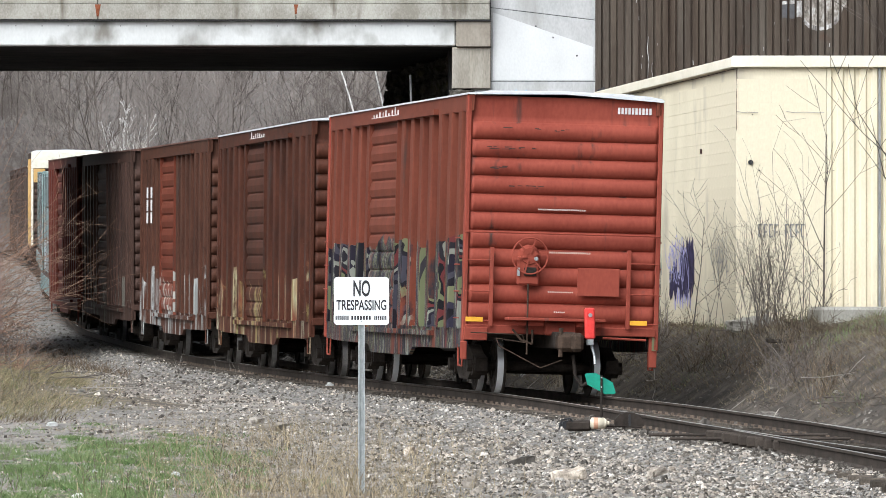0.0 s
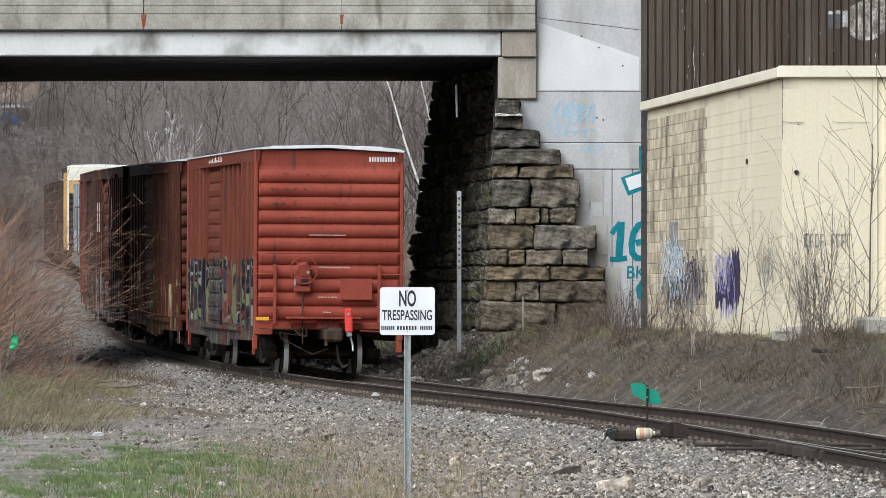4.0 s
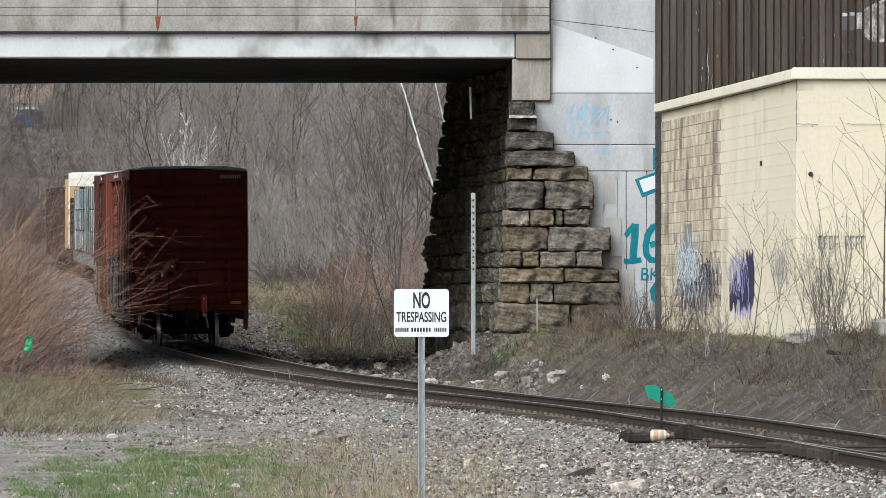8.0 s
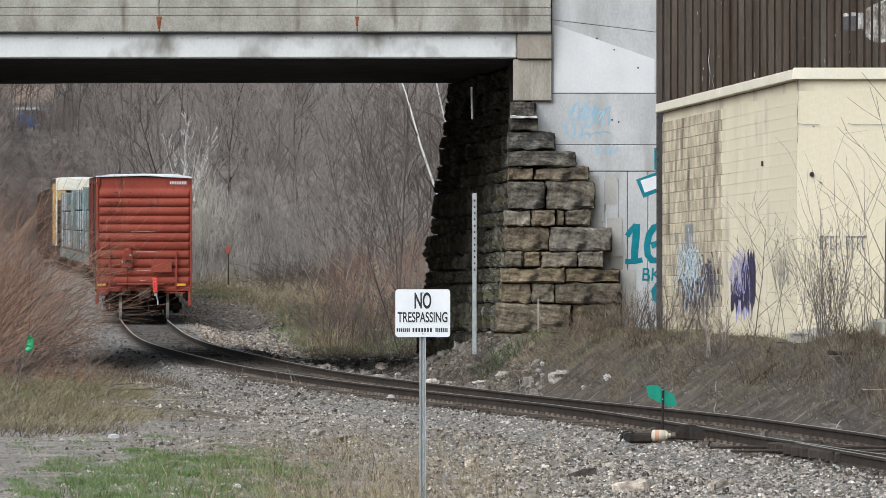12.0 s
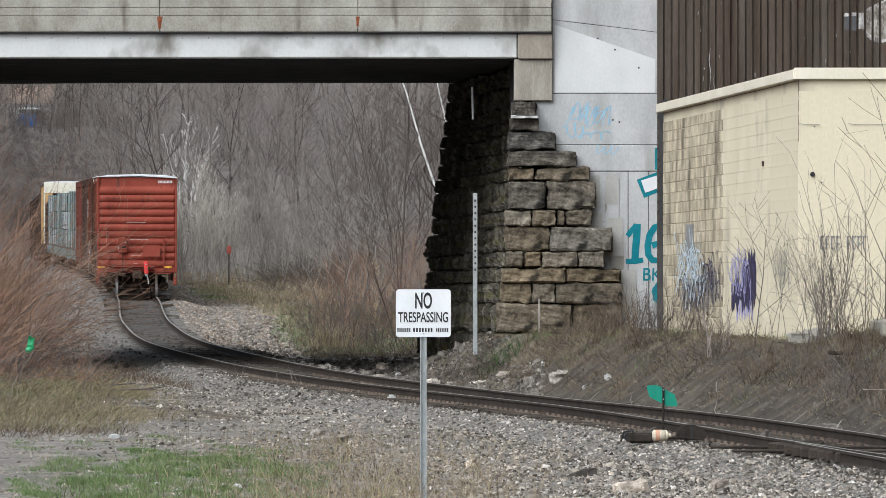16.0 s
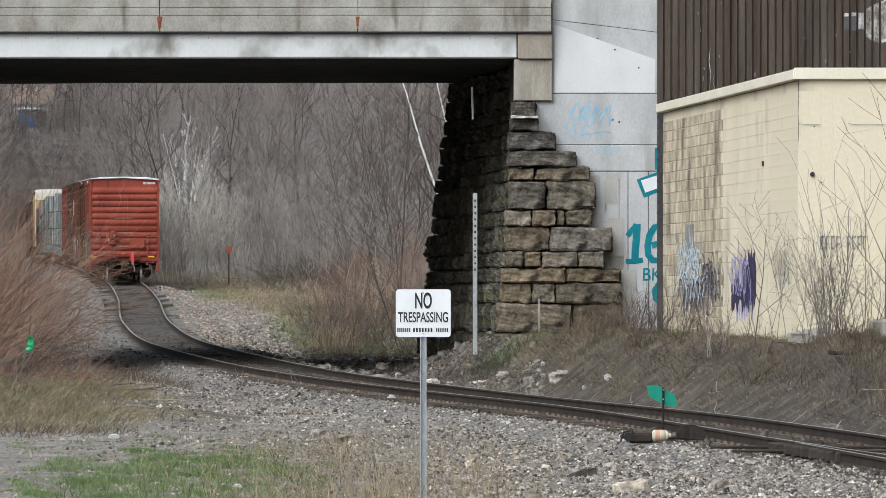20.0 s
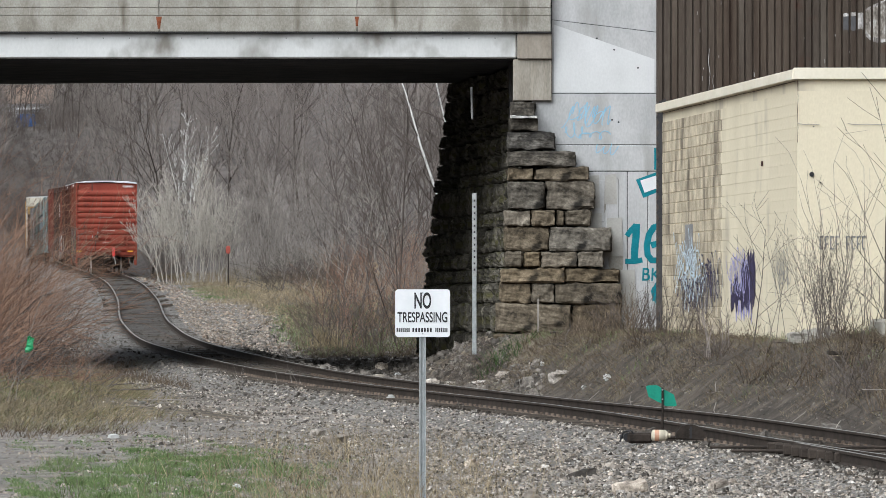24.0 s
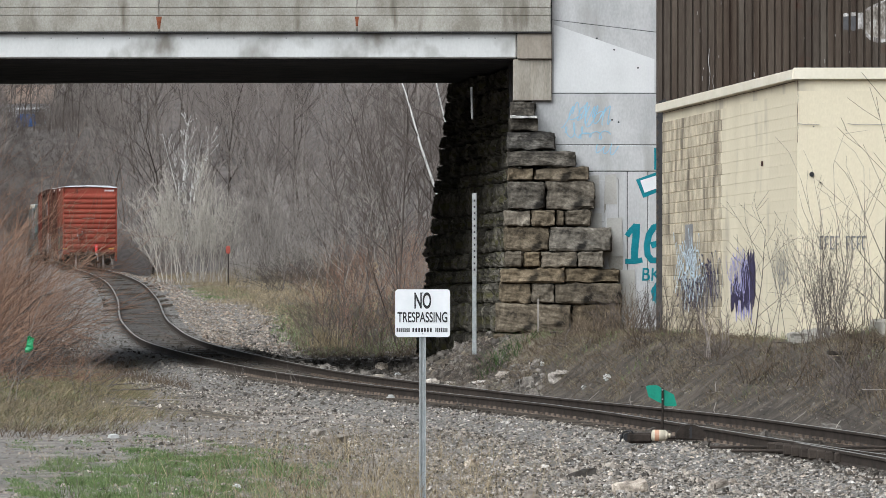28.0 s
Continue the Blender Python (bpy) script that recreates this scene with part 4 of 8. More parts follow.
def boxcar(label, paint, door_paint, end_paint, detail=False, roofing="roof", tall=0.0):
    car = thing("boxcar", label, "railway car", "cars of the freight train")
    for s, name in ((-1, "end_wall"), (1, "end_wall")):
        body_part(name, end_sheet(s), end_paint, car, "corrugated end wall", smooth=True)
    body_part("inner_shell", Kit().box((-1.185, 0.12, 1.0), (1.185, CAR_LEN - 0.12, ROOF - 0.02)), paint, car)
    for s in (-1, 1):
        body_part("side_wall", Kit().box(*sorted_box((s * 1.19, 0.17, 0.98), (s * 1.235, CAR_LEN - 0.17, 4.32))), paint, car, "side wall with rusty streaks")
        o = [(0.0, 1.0), (0.0, 0.72), (1.2, 0.68), (5.2, 0.66), (5.6, 0.52), (9.8, 0.52), (10.2, 0.66), (CAR_LEN - 1.2, 0.68), (CAR_LEN, 0.72), (CAR_LEN, 1.0)]
        body_part("side_sill", Kit().prism(o, "x", min(s * 1.40, s * 1.46), max(s * 1.40, s * 1.46)), paint, car)
        body_part("top_chord", Kit().box(*sorted_box((s * 1.38, 0.0, 4.24), (s * 1.475, CAR_LEN, ROOF)), ch=0.012), paint, car)
        for y in (0.0, CAR_LEN - 0.14):
            body_part("corner_post", Kit().box(*sorted_box((s * 1.42, y, 0.72), (s * 1.49, y + 0.16, ROOF - 0.01)), ch=0.012), end_paint, car)
        for k in range(15):
            y = 0.66 + k * 0.98
            if 6.8 < y < 10.4:
                continue
            o = [(s * 1.22, y - 0.19), (s * 1.485, y - 0.17), (s * 1.50, y - 0.15), (s * 1.50, y + 0.15), (s * 1.485, y + 0.17), (s * 1.22, y + 0.19)]
            body_part("side_post", Kit().prism(o, "z", 0.99, 4.25), paint, car)
        rows = []
        zs = [0.95] + [1.0 + 0.29 * (k + f) for k in range(11) for f in (0.0, 0.12, 0.5, 0.88)] + [4.2, 4.24]
        for z in zs:
            p = ((z - 1.0) / 0.29) % 1.0
            d = 0.045 * math.sin(math.pi * p)**0.5 if 1.0 < z < 4.15 else 0
            rows.append([(s * (1.45 + d), y, z) for y in (7.0, 7.06, 10.14, 10.2)])
        door = body_part("sliding_door", Kit().grid(rows).box(*sorted_box((s * 1.42, 7.0, 0.95), (s * 1.45, 10.2, 4.24))), door_paint, car, "corrugated sliding door")
        for y in (7.0, 10.16):
            body_part("door_edge", Kit().box(*sorted_box((s * 1.45, y, 0.93), (s * 1.52, y + 0.07, 4.25))), door_paint, door)
        body_part("door_track", Kit().box(*sorted_box((s * 1.42, 3.0, 0.86), (s * 1.53, 12.0, 0.94))), paint, car)
        body_part("upper_track", Kit().box(*sorted_box((s * 1.47, 3.0, 4.25), (s * 1.55, 12.0, 4.33))), paint, car)
        for y in (0.16, CAR_LEN - 0.62):
            for z in (1.15, 1.55, 1.95, 2.35):
                body_part("ladder_rung", Kit().rod((s * 1.53, y, z), (s * 1.53, y + 0.46, z), 0.011, n=6), end_paint, car)
            body_part("sill_step", Kit().bend([(s * 1.45, y, 0.75), (s * 1.45, y + 0.05, 0.42), (s * 1.45, y + 0.4, 0.42), (s * 1.45, y + 0.45, 0.75)], 0.014), end_paint, car)
    o = [(-1.50, ROOF - 0.01), (-1.50, ROOF + 0.016), (-1.2, ROOF + 0.045), (0, ROOF + 0.075), (1.2, ROOF + 0.04), (1.45, ROOF + 0.005), (1.50, ROOF - 0.03), (1.48, ROOF - 0.05), (0, ROOF + 0.03)]
    rf = body_part("roof", Kit().prism(o, "y", -0.02, CAR_LEN + 0.02), MAT[roofing], car, "pale galvanised roof")
    for k in range(14):
        y = 0.5 + k * 1.1
        body_part("roof_rib", Kit().prism([(-1.2, ROOF + 0.03), (-1.1, ROOF + 0.07), (0, ROOF + 0.095), (1.1, ROOF + 0.07), (1.2, ROOF + 0.03), (0, ROOF + 0.07)], "y", y, y + 0.06), MAT[roofing], rf)
    under = Kit().box((-0.16, -0.5, 0.72), (0.16, CAR_LEN + 0.5, 0.98), 0.02)
    for k in range(9):
        under.box((-1.38, 0.5 + k * 1.78, 0.86), (1.38, 0.62 + k * 1.78, 0.99))
    under.rod((-0.7, 5, 0.75), (-0.7, 6.6, 0.75), 0.16, n=12).box((0.5, 7.2, 0.55), (0.95, 8.0, 0.9), 0.03)
    body_part("underframe", under, MAT["dark_steel"], car, "grimy centre sill and crossbearers")
    for y0, s in ((-0.02, -1), (CAR_LEN + 0.02, 1)):
        k = Kit().box((-0.13, min(y0, y0 + s * 0.55), 0.72), (0.13, max(y0, y0 + s * 0.55), 0.96), 0.03)
        k.box((-0.17, min(y0 + s * 0.5, y0 + s * 0.82), 0.68), (0.10, max(y0 + s * 0.5, y0 + s * 0.82), 0.96), 0.06)
        k.rod((-0.12, y0 + s * 0.74, 0.60), (-0.12, y0 + s * 0.74, 1.04), 0.035, n=10)
        k.box((0.02, min(y0 + s * 0.7, y0 + s * 0.92), 0.68), (0.2, max(y0 + s * 0.7, y0 + s * 0.92), 0.97), 0.05)
        body_part("coupler", k, MAT["coupler"], car, "rusty knuckle coupler")
        body_part("end_sill", Kit().box((-1.45, min(y0, y0 - s * 0.14), 0.93), (1.45, max(y0, y0 - s * 0.14), 1.06), 0.012), end_paint, car)
    for s in (-1, 1):
        for y in (0.15, CAR_LEN - 0.27):
            body_part("end_post", Kit().box(*sorted_box((s * 1.21, y, 0.99), (s * 1.47, y + 0.12, 4.25))), paint, car)
    sets = add_trucks(car, bright=detail)
    if detail:
        rear_fittings(car, end_paint)
    return car, sets


def sorted_box(a, b):
    return tuple(min(p, q) for p, q in zip(a, b)), tuple(max(p, q) for p, q in zip(a, b))


def smudge(y):
    """Short dark scrapes under two of the ridges."""
    r, k = random.Random(12), Kit()
    for z, x0, x1, n in ((3.70, -1.2, -0.5, 14), (3.40, -1.15, -0.75, 8), (3.98, -1.0, 0.1, 7), (3.12, -1.1, -0.2, 6)):
        for _ in range(n):
            x, h = r.uniform(x0, x1), r.uniform(0.006, 0.018)
            w = r.uniform(0.03, 0.14)
            zz = z + r.uniform(-0.02, 0.02)
            k.box((x, y - 0.012, zz), (x + w, y - 0.008, zz + h))
    return k


def rear_fittings(car, paint):
    """Ladders, grab irons, brake gear, markers and stencils on the last car's end."""
    y = -0.06
    body_part("grab_iron", Kit().bend([(-1.47, 0.0, 2.44), (-1.47, y - 0.03, 2.44), (1.47, y - 0.03, 2.44), (1.47, 0.0, 2.44)], 0.013), paint, car)
    for x0, x1 in ((-1.47, -1.08), (1.0, 1.46)):
        xs = x1 if x0 < 0 else x0
        body_part("ladder_stile", Kit().box((xs - 0.03, y - 0.05, 1.04), (xs + 0.03, y, 2.22), 0.006), paint, car)
        for z in (1.12, 1.56, 2.02):
            body_part("ladder_rung", Kit().rod((x0, y - 0.04, z), (x1, y - 0.04, z), 0.012, n=6), paint, car)
    hub = (-0.52, y - 0.13, 2.1)
    bw = body_part("brake_wheel", Kit().ring(hub, (0, 1, 0), 0.27, 0.012, 28), paint, car, "red painted brake wheel")
    for i in range(6):
        a = i * math.pi / 3 + 0.3
        body_part("spoke", Kit().box((-0.011, -0.008, 0.05), (0.011, 0.008, 0.27), 0, Matrix.Translation(hub) @ Matrix.Rotation(a, 4, "Y")), paint, bw)
    body_part("brake_housing", Kit().rod((hub[0], y, 2.1), (hub[0], y - 0.11, 2.1), 0.17, 0.12, 14).box((-0.70, y - 0.09, 1.66), (-0.36, y + 0.02, 2.1), 0.03), paint, car, "brake gear housing")
    # small pale pieces put in as glints on the brake gear
    body_part("brake_glint", Kit().rod((hub[0] + 0.09, y - 0.16, 2.06), (hub[0] + 0.09, y - 0.10, 2.06), 0.03, n=10), MAT["galv"], car)
    # dark block set on the front of the housing
    body_part("brake_recess", Kit().box((-0.60, y - 0.125, 1.80), (-0.42, y - 0.085, 1.93), 0.01), MAT["dark_steel"], car)
    body_part("brake_glint", Kit().box((-0.71, y - 0.14, 1.80), (-0.67, y - 0.10, 1.92)), MAT["galv"], car)
    body_part("brake_chain", Kit().rod((-0.53, y - 0.07, 1.68), (-0.53, y - 0.10, 0.62), 0.014, n=6), MAT["coupler"], car)
    body_part("brake_lever", Kit().bend([(-0.75, y - 0.08, 1.0), (-0.62, y - 0.09, 0.84), (-0.45, y - 0.09, 0.78), (-0.45, y - 0.08, 1.0)], 0.018), MAT["coupler"], car)
    body_part("placard_board", Kit().box((0.22, y - 0.06, 1.52), (0.86, y - 0.02, 1.94), 0.006), paint, car, "square placard board")
    body_part("end_platform", Kit().box((-0.86, y - 0.30, 1.135), (0.62, y + 0.02, 1.18), 0.008), paint, car, "crossover platform board")
    body_part("striker", Kit().box((-0.26, y - 0.10, 0.92), (0.22, y + 0.05, 1.14), 0.03), paint, car)
    body_part("uncoupling_lever", Kit().bend([(-1.38, y - 0.06, 0.94), (-0.6, y - 0.08, 0.92), (-0.56, y - 0.10, 0.80), (-1.0, y - 0.10, 0.86), (-0.95, y - 0.12, 0.74), (-0.35, y - 0.3, 0.42), (-0.05, y - 0.45, 0.55)], 0.008), MAT["coupler"], car)
    body_part("uncoupling_lever", Kit().bend([(0.62, y - 0.08, 0.90), (1.28, y - 0.08, 0.88)], 0.018), paint, car)
    body_part("corner_step", Kit().box((-1.47, y - 0.01, 0.82), (-1.12, y + 0.05, 1.02), 0.01), paint, car)
    body_part("corner_step", Kit().box((-1.52, y, 0.52), (-1.42, y + 0.05, 0.80), 0.01), paint, car)
    body_part("corner_step", Kit().box((1.36, y + 0.1, 0.46), (1.48, y + 0.2, 0.98), 0.01), paint, car)
    m = Matrix.Translation((0.345, y - 0.55, 0.88)) @ pose(0, 0, 0, 0, -2.5, 0)
    dev = body_part("rear_marker", Kit().box((-0.075, -0.06, 0.0), (0.075, 0.06, 0.47), 0.025, m), MAT["red_bright"], car, "bright red marker device on the coupler")
    body_part("marker_lens", Kit().rod(m @ Vector((0, -0.058, 0.36)), m @ Vector((0, -0.072, 0.36)), 0.03, n=12), MAT["galv"], dev)
    body_part("marker_bracket", Kit().box((-0.05, -0.05, -0.09), (0.05, 0.05, 0.0), 0.01, m), MAT["galv"], dev)
    body_part("air_hose", Kit().bend([(0.36, y - 0.5, 0.84), (0.42, y - 0.55, 0.62), (0.42, y - 0.6, 0.50)], 0.022, 8), MAT["galv"], car, "pale air hose")
    body_part("air_hose", Kit().bend([(0.12, y - 0.4, 0.62), (0.15, y - 0.5, 0.30), (0.24, y - 0.55, 0.16), (0.34, y - 0.52, 0.22)], 0.026, 8), MAT["dark_steel"], car, "hanging black air hose")
    for x in (-1.33, 1.16):
        body_part("reflector", Kit().box((x - 0.13, y - 0.055, 1.10), (x + 0.13, y - 0.045, 1.17), 0.003), MAT["yellow"], car, "amber reflector strip")
    bars(car, 0.80, 1.33, 4.31, 0.095, 10, y + 0.124, MAT["stencil"])
    bars(car, 1.22, 1.30, 4.06, 0.03, 1, y + 0.124, MAT["stencil"])
    bars(car, -0.40, 0.33, 2.80, 0.022, 22, y - 0.02, MAT["stencil_dim"])
    bars(car, -0.25, 0.42, 2.16, 0.026, 20, y - 0.02, MAT["stencil_dim"])
    bars(car, -0.22, 0.17, 1.57, 0.018, 14, y - 0.02, MAT["stencil_dim"])
    bars(car, -0.12, 0.05, 1.27, 0.022, 6, y - 0.02, MAT["stencil_dim"])
    body_part("grime_streak", smudge(y), MAT["grime"], car)


MAT["coupler"] = surface("coupler_rust", [(0.03, 0.021, 0.016), (0.075, 0.05, 0.036)], 8, 0.85, 0.1, 0.5, 40)
MAT["stencil"] = plain("stencil_white", (0.70, 0.66, 0.64), 0.7)
MAT["stencil_dim"] = plain("stencil_faded", (0.50, 0.40, 0.36), 0.7)
MAT["grime"] = plain("grime_and_shadow_dark", (0.06, 0.035, 0.03), 0.8)
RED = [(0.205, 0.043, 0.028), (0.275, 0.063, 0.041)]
# the end's red darkened in the colour for the long side's shade and grime
SHADED_SIDE_RED = [(0.115, 0.033, 0.020), (0.168, 0.047, 0.028)]
P1 = car_paint("car_red_painted_over", SHADED_SIDE_RED, [(0.012, 0.011, 0.014), (0.03, 0.026, 0.042), (0.15, 0.155, 0.085), (0.014, 0.012, 0.016), (0.05, 0.047, 0.06), (0.018, 0.015, 0.024),
                                                  (0.20, 0.205, 0.17), (0.02, 0.018, 0.022), (0.12, 0.03, 0.03), (0.012, 0.011, 0.013), (0.13, 0.14, 0.075), (0.03, 0.026, 0.03)], 2.35, grain=(0.4, 3.0, 0.42), ragged=0.35, cover=0.40)
P2 = car_paint("car_brick_red", [(0.036, 0.0140, 0.0088), (0.085, 0.029, 0.017)], [(0.20, 0.08, 0.04), (0.26, 0.24, 0.10), (0.16, 0.05, 0.03), (0.33, 0.30, 0.18), (0.24, 0.10, 0.05), (0.30, 0.28, 0.20)], 1.75, grain=(0.5, 2.4, 0.22), ragged=1.3, hard=False, cover=0.53)
P3 = car_paint("car_brown_red", [(0.047, 0.0205, 0.0135), (0.084, 0.034, 0.021)], [(0.12, 0.07, 0.06), (0.34, 0.35, 0.34), (0.16, 0.13, 0.12), (0.42, 0.44, 0.43), (0.22, 0.22, 0.21)], 1.7, grain=(0.5, 2.2, 0.25), ragged=1.3, hard=False, cover=0.52)
P3D = car_paint("car_orange_door", [(0.102, 0.02635, 0.0153), (0.1445, 0.03825, 0.02125)], [(0.34, 0.34, 0.31), (0.18, 0.06, 0.04), (0.44, 0.44, 0.40)], 1.7, cover=0.45)
P4 = car_paint("car_dark_brown", [(0.038, 0.022, 0.017), (0.068, 0.037, 0.028)], [(0.07, 0.05, 0.04), (0.20, 0.195, 0.17), (0.10, 0.09, 0.075)], 1.5, grain=(0.5, 2.2, 0.25), ragged=1.3, hard=False, cover=0.55)
P5 = car_paint("car_maroon", [(0.095, 0.025, 0.018), (0.145, 0.040, 0.027)])
P6 = surface("car_pale_teal_panels", [(0.07, 0.12, 0.12), (0.18, 0.25, 0.245), (0.34, 0.41, 0.40)], 2.6, 0.6, 0.2, 0.2, 18, (1, 1, 0.6))
P7 = car_paint("car_yellow", [(0.46, 0.27, 0.09), (0.58, 0.38, 0.16)])
P8 = car_paint("car_umber", [(0.045, 0.033, 0.027), (0.08, 0.055, 0.045)])
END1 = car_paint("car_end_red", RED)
MAT["umber_roof"] = surface("car_roof_brown", [(0.10, 0.055, 0.045), (0.17, 0.09, 0.07)], 3, 0.7, 0, 0.1, 30)

train = []
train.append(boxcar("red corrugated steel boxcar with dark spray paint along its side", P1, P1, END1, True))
train.append(boxcar("brick-red boxcar with worn paint and a pale roof", P2, P2, P2))
train.append(boxcar("brown-red boxcar with an orange door and white spray paint", P3, P3D, P3, roofing="umber_roof"))
train.append(boxcar("dark brown boxcar with dull streaked sides", P4, P4, P4, roofing="umber_roof"))
train.append(boxcar("maroon boxcar with vertical side posts", P5, P5, P5, roofing="umber_roof"))
white_block = train[2][0]
for k in range(3):
    for y in (12.42, 13.4):
        part("white_marking", Kit().box((-1.552, y - 0.18, 2.92 + k * 0.28), (-1.546, y + 0.18, 3.16 + k * 0.28)), MAT["stencil"], white_block, "white block marking")
for car, y0, n in ((train[0][0], 7.2, 9), (train[1][0], 7.4, 7)):
    r = random.Random(n)
    for k in range(n):
        y = y0 + k * 0.34
        part("chalk_stroke", Kit().box((-1.532, y, 4.43), (-1.524, y + 0.05 + r.uniform(0, 0.1), 4.47 + r.uniform(0.02, 0.12))).box((-1.532, y, 4.43), (-1.524, y + 0.3, 4.455)), MAT["stencil"], car, "white chalked scribble")


def lumber_car(label, seed):
    """A long flat car with end bulkheads, loaded with wrapped bundles of boards."""
    car = thing("lumber_car", label, "railway car", "cars of the freight train")
    r = random.Random(seed)
    part("deck", Kit().box((-1.3, 0, 0.95), (1.3, LONG, 1.15), 0.02), P8, car, "dark steel deck")
    for s in (-1, 1):
        part("side_sill", Kit().box(*sorted_box((s * 1.22, 0, 0.6), (s * 1.32, LONG, 1.1))), P6, car)
    for y in (0.0, LONG - 0.2):
        part("bulkhead", Kit().box((-1.27, y, 1.15), (1.27, y + 0.2, 4.35), 0.02), P6, car, "pale teal end bulkhead")
        for x in (-1.24, -0.45, 0.35, 1.14):
            part("bulkhead_post", Kit().box((x, y - 0.06, 1.15), (x + 0.1, y + 0.26, 4.35)), P6, car)
    part("centre_beam", Kit().box((-0.12, 0.2, 1.15), (0.12, LONG - 0.2, 4.35)), P6, car)
    n = 5
    w = (LONG - 0.6) / n
    for k in range(n):
        for j in range(3):
            z = 1.17 + j * 1.04
            for s in (-1, 1):
                m = WRAP[r.randrange(3)]
                part("lumber_pack", Kit().box(*sorted_box((s * 0.14, 0.3 + k * w, z), (s * (1.22 + r.uniform(-0.04, 0.03)), 0.3 + (k + 0.97) * w, z + 0.98)), ch=0.03), m, car, "wrapped bundle of boards")
        for s in (-1, 1):
            part("load_strap", Kit().box(*sorted_box((s * 1.265, 0.3 + (k + 0.5) * w, 1.1), (s * 1.285, 0.36 + (k + 0.5) * w, 4.3))), MAT["dark_steel"], car)
    part("underframe", Kit().box((-0.16, -0.9, 0.72), (0.16, LONG + 0.9, 0.98)), MAT["dark_steel"], car)
    for y0, s in ((-0.02, -1), (LONG + 0.02, 1)):
        part("coupler", Kit().box(*sorted_box((-0.2, y0 + s * 0.5, 0.66), (0.2, y0 + s * 0.92, 1.0)), ch=0.06), MAT["coupler"], car)
    return car, add_trucks(car, (2.3, LONG - 2.3))


LONG = 31.0
WRAP = [surface("wrap_pale_teal", [(0.03, 0.06, 0.06), (0.13, 0.20, 0.20), (0.44, 0.52, 0.52)], 3.4, 0.5, 0, 0.3, 9, (1, 1.4, 1), spots=((0.78, 0.80, 0.80), 5.0, 0.60, (1, 1, 0.5))),
        surface("wrap_white", [(0.12, 0.15, 0.16), (0.36, 0.40, 0.42), (0.72, 0.73, 0.74)], 3.2, 0.5, 0, 0.3, 9, (1, 1.4, 1), spots=((0.05, 0.08, 0.08), 4.0, 0.60, (1, 1, 0.5))),
        surface("wrap_grey_green", [(0.03, 0.05, 0.05), (0.10, 0.14, 0.14), (0.33, 0.39, 0.39)], 3.8, 0.5, 0, 0.3, 9, (1, 1.4, 1), spots=((0.66, 0.70, 0.70), 5.0, 0.62, (1, 1, 0.5)))]


MAT["cap"] = plain("cream_white_paint", (0.72, 0.68, 0.57), 0.6)


def tall_car(label):
    """A high car with a white roof, a cream end top and yellow posts."""
    car, sets = boxcar(label, P8, P8, P8)
    part("upper_body", Kit().box((-1.5, 0.0, 4.4), (1.5, CAR_LEN, 5.2), 0.03), P8, car)
    part("end_cap", Kit().box((-1.52, -0.06, 4.50), (1.52, 0.0, 5.2), 0.02), MAT["cap"], car, "cream-white painted top of the end")
    for x in (-1.42, 0.92):
        part("end_plate", Kit().box((x, -0.08, 3.9), (x + 0.5, -0.01, 4.48), 0.01), P7, car, "yellow plate on the end")
    part("corner_post", Kit().box((-1.53, -0.07, 1.2), (-1.43, 0.02, 4.49)), MAT["cap"], car, "cream corner post")
    for y in (0.2, 1.5, 2.8, 4.1, 5.4):
        part("side_post", Kit().box((-1.60, y, 1.2), (-1.53, y + 0.4, 4.9), 0.01), P7, car, "yellow side post")
    part("upper_roof", Kit().prism([(-1.52, 5.2), (-1.3, 5.26), (0, 5.3), (1.3, 5.26), (1.52, 5.2)], "y", -0.02, CAR_LEN), MAT["roof"], car, "white roof")
    return car, sets


OFFSETS = [k * PITCH for k in range(5)]
ENDS = [TRUCKS] * 5
for k in range(3):
    train.append(lumber_car("long flat car loaded with pale teal wrapped boards", k))
    OFFSETS.append(5 * PITCH + k * 32.85)
    ENDS.append((2.3, LONG - 2.3))
train.append(tall_car("tall dark railway car with a white roof and yellow posts"))
OFFSETS.append(5 * PITCH + 98.55)
ENDS.append(TRUCKS)
for k in range(3):
    train.append(boxcar("dark umber boxcar far up the train", P8, P8, P8, roofing="umber_roof"))
    OFFSETS.append(6 * PITCH + 98.55 + k * PITCH)
    ENDS.append(TRUCKS)

# where the last car's rear end is, second by second, as distance up the valley
REAR = [(0, 103.6), (1, 112.1), (2, 120.3), (3, 128.8), (3.5, 133.0), (5.5, 151.6), (6, 156.2), (7, 165.4), (8, 174.7), (9, 184.4), (10, 194.6), (11, 205.2),
        (12, 216.0), (12.5, 221.3), (14.5, 242.5), (15, 247.8), (16, 258.4), (17, 268.9), (18, 279.3), (19, 289.5), (20, 299.5), (21, 309.4), (21.5, 314.4), (23.5, 334.2), (24, 339.2), (25, 349.1), (26, 359.0), (27, 368.9), (28, 378.8)]
RT, RD = (np.array(c, float) for c in zip(*REAR))


def run(t):
    """Running length of the last car's rear end at t seconds."""
    return float(np.interp(glide(RT, RD, np.array([t]))[0], YS, SS))


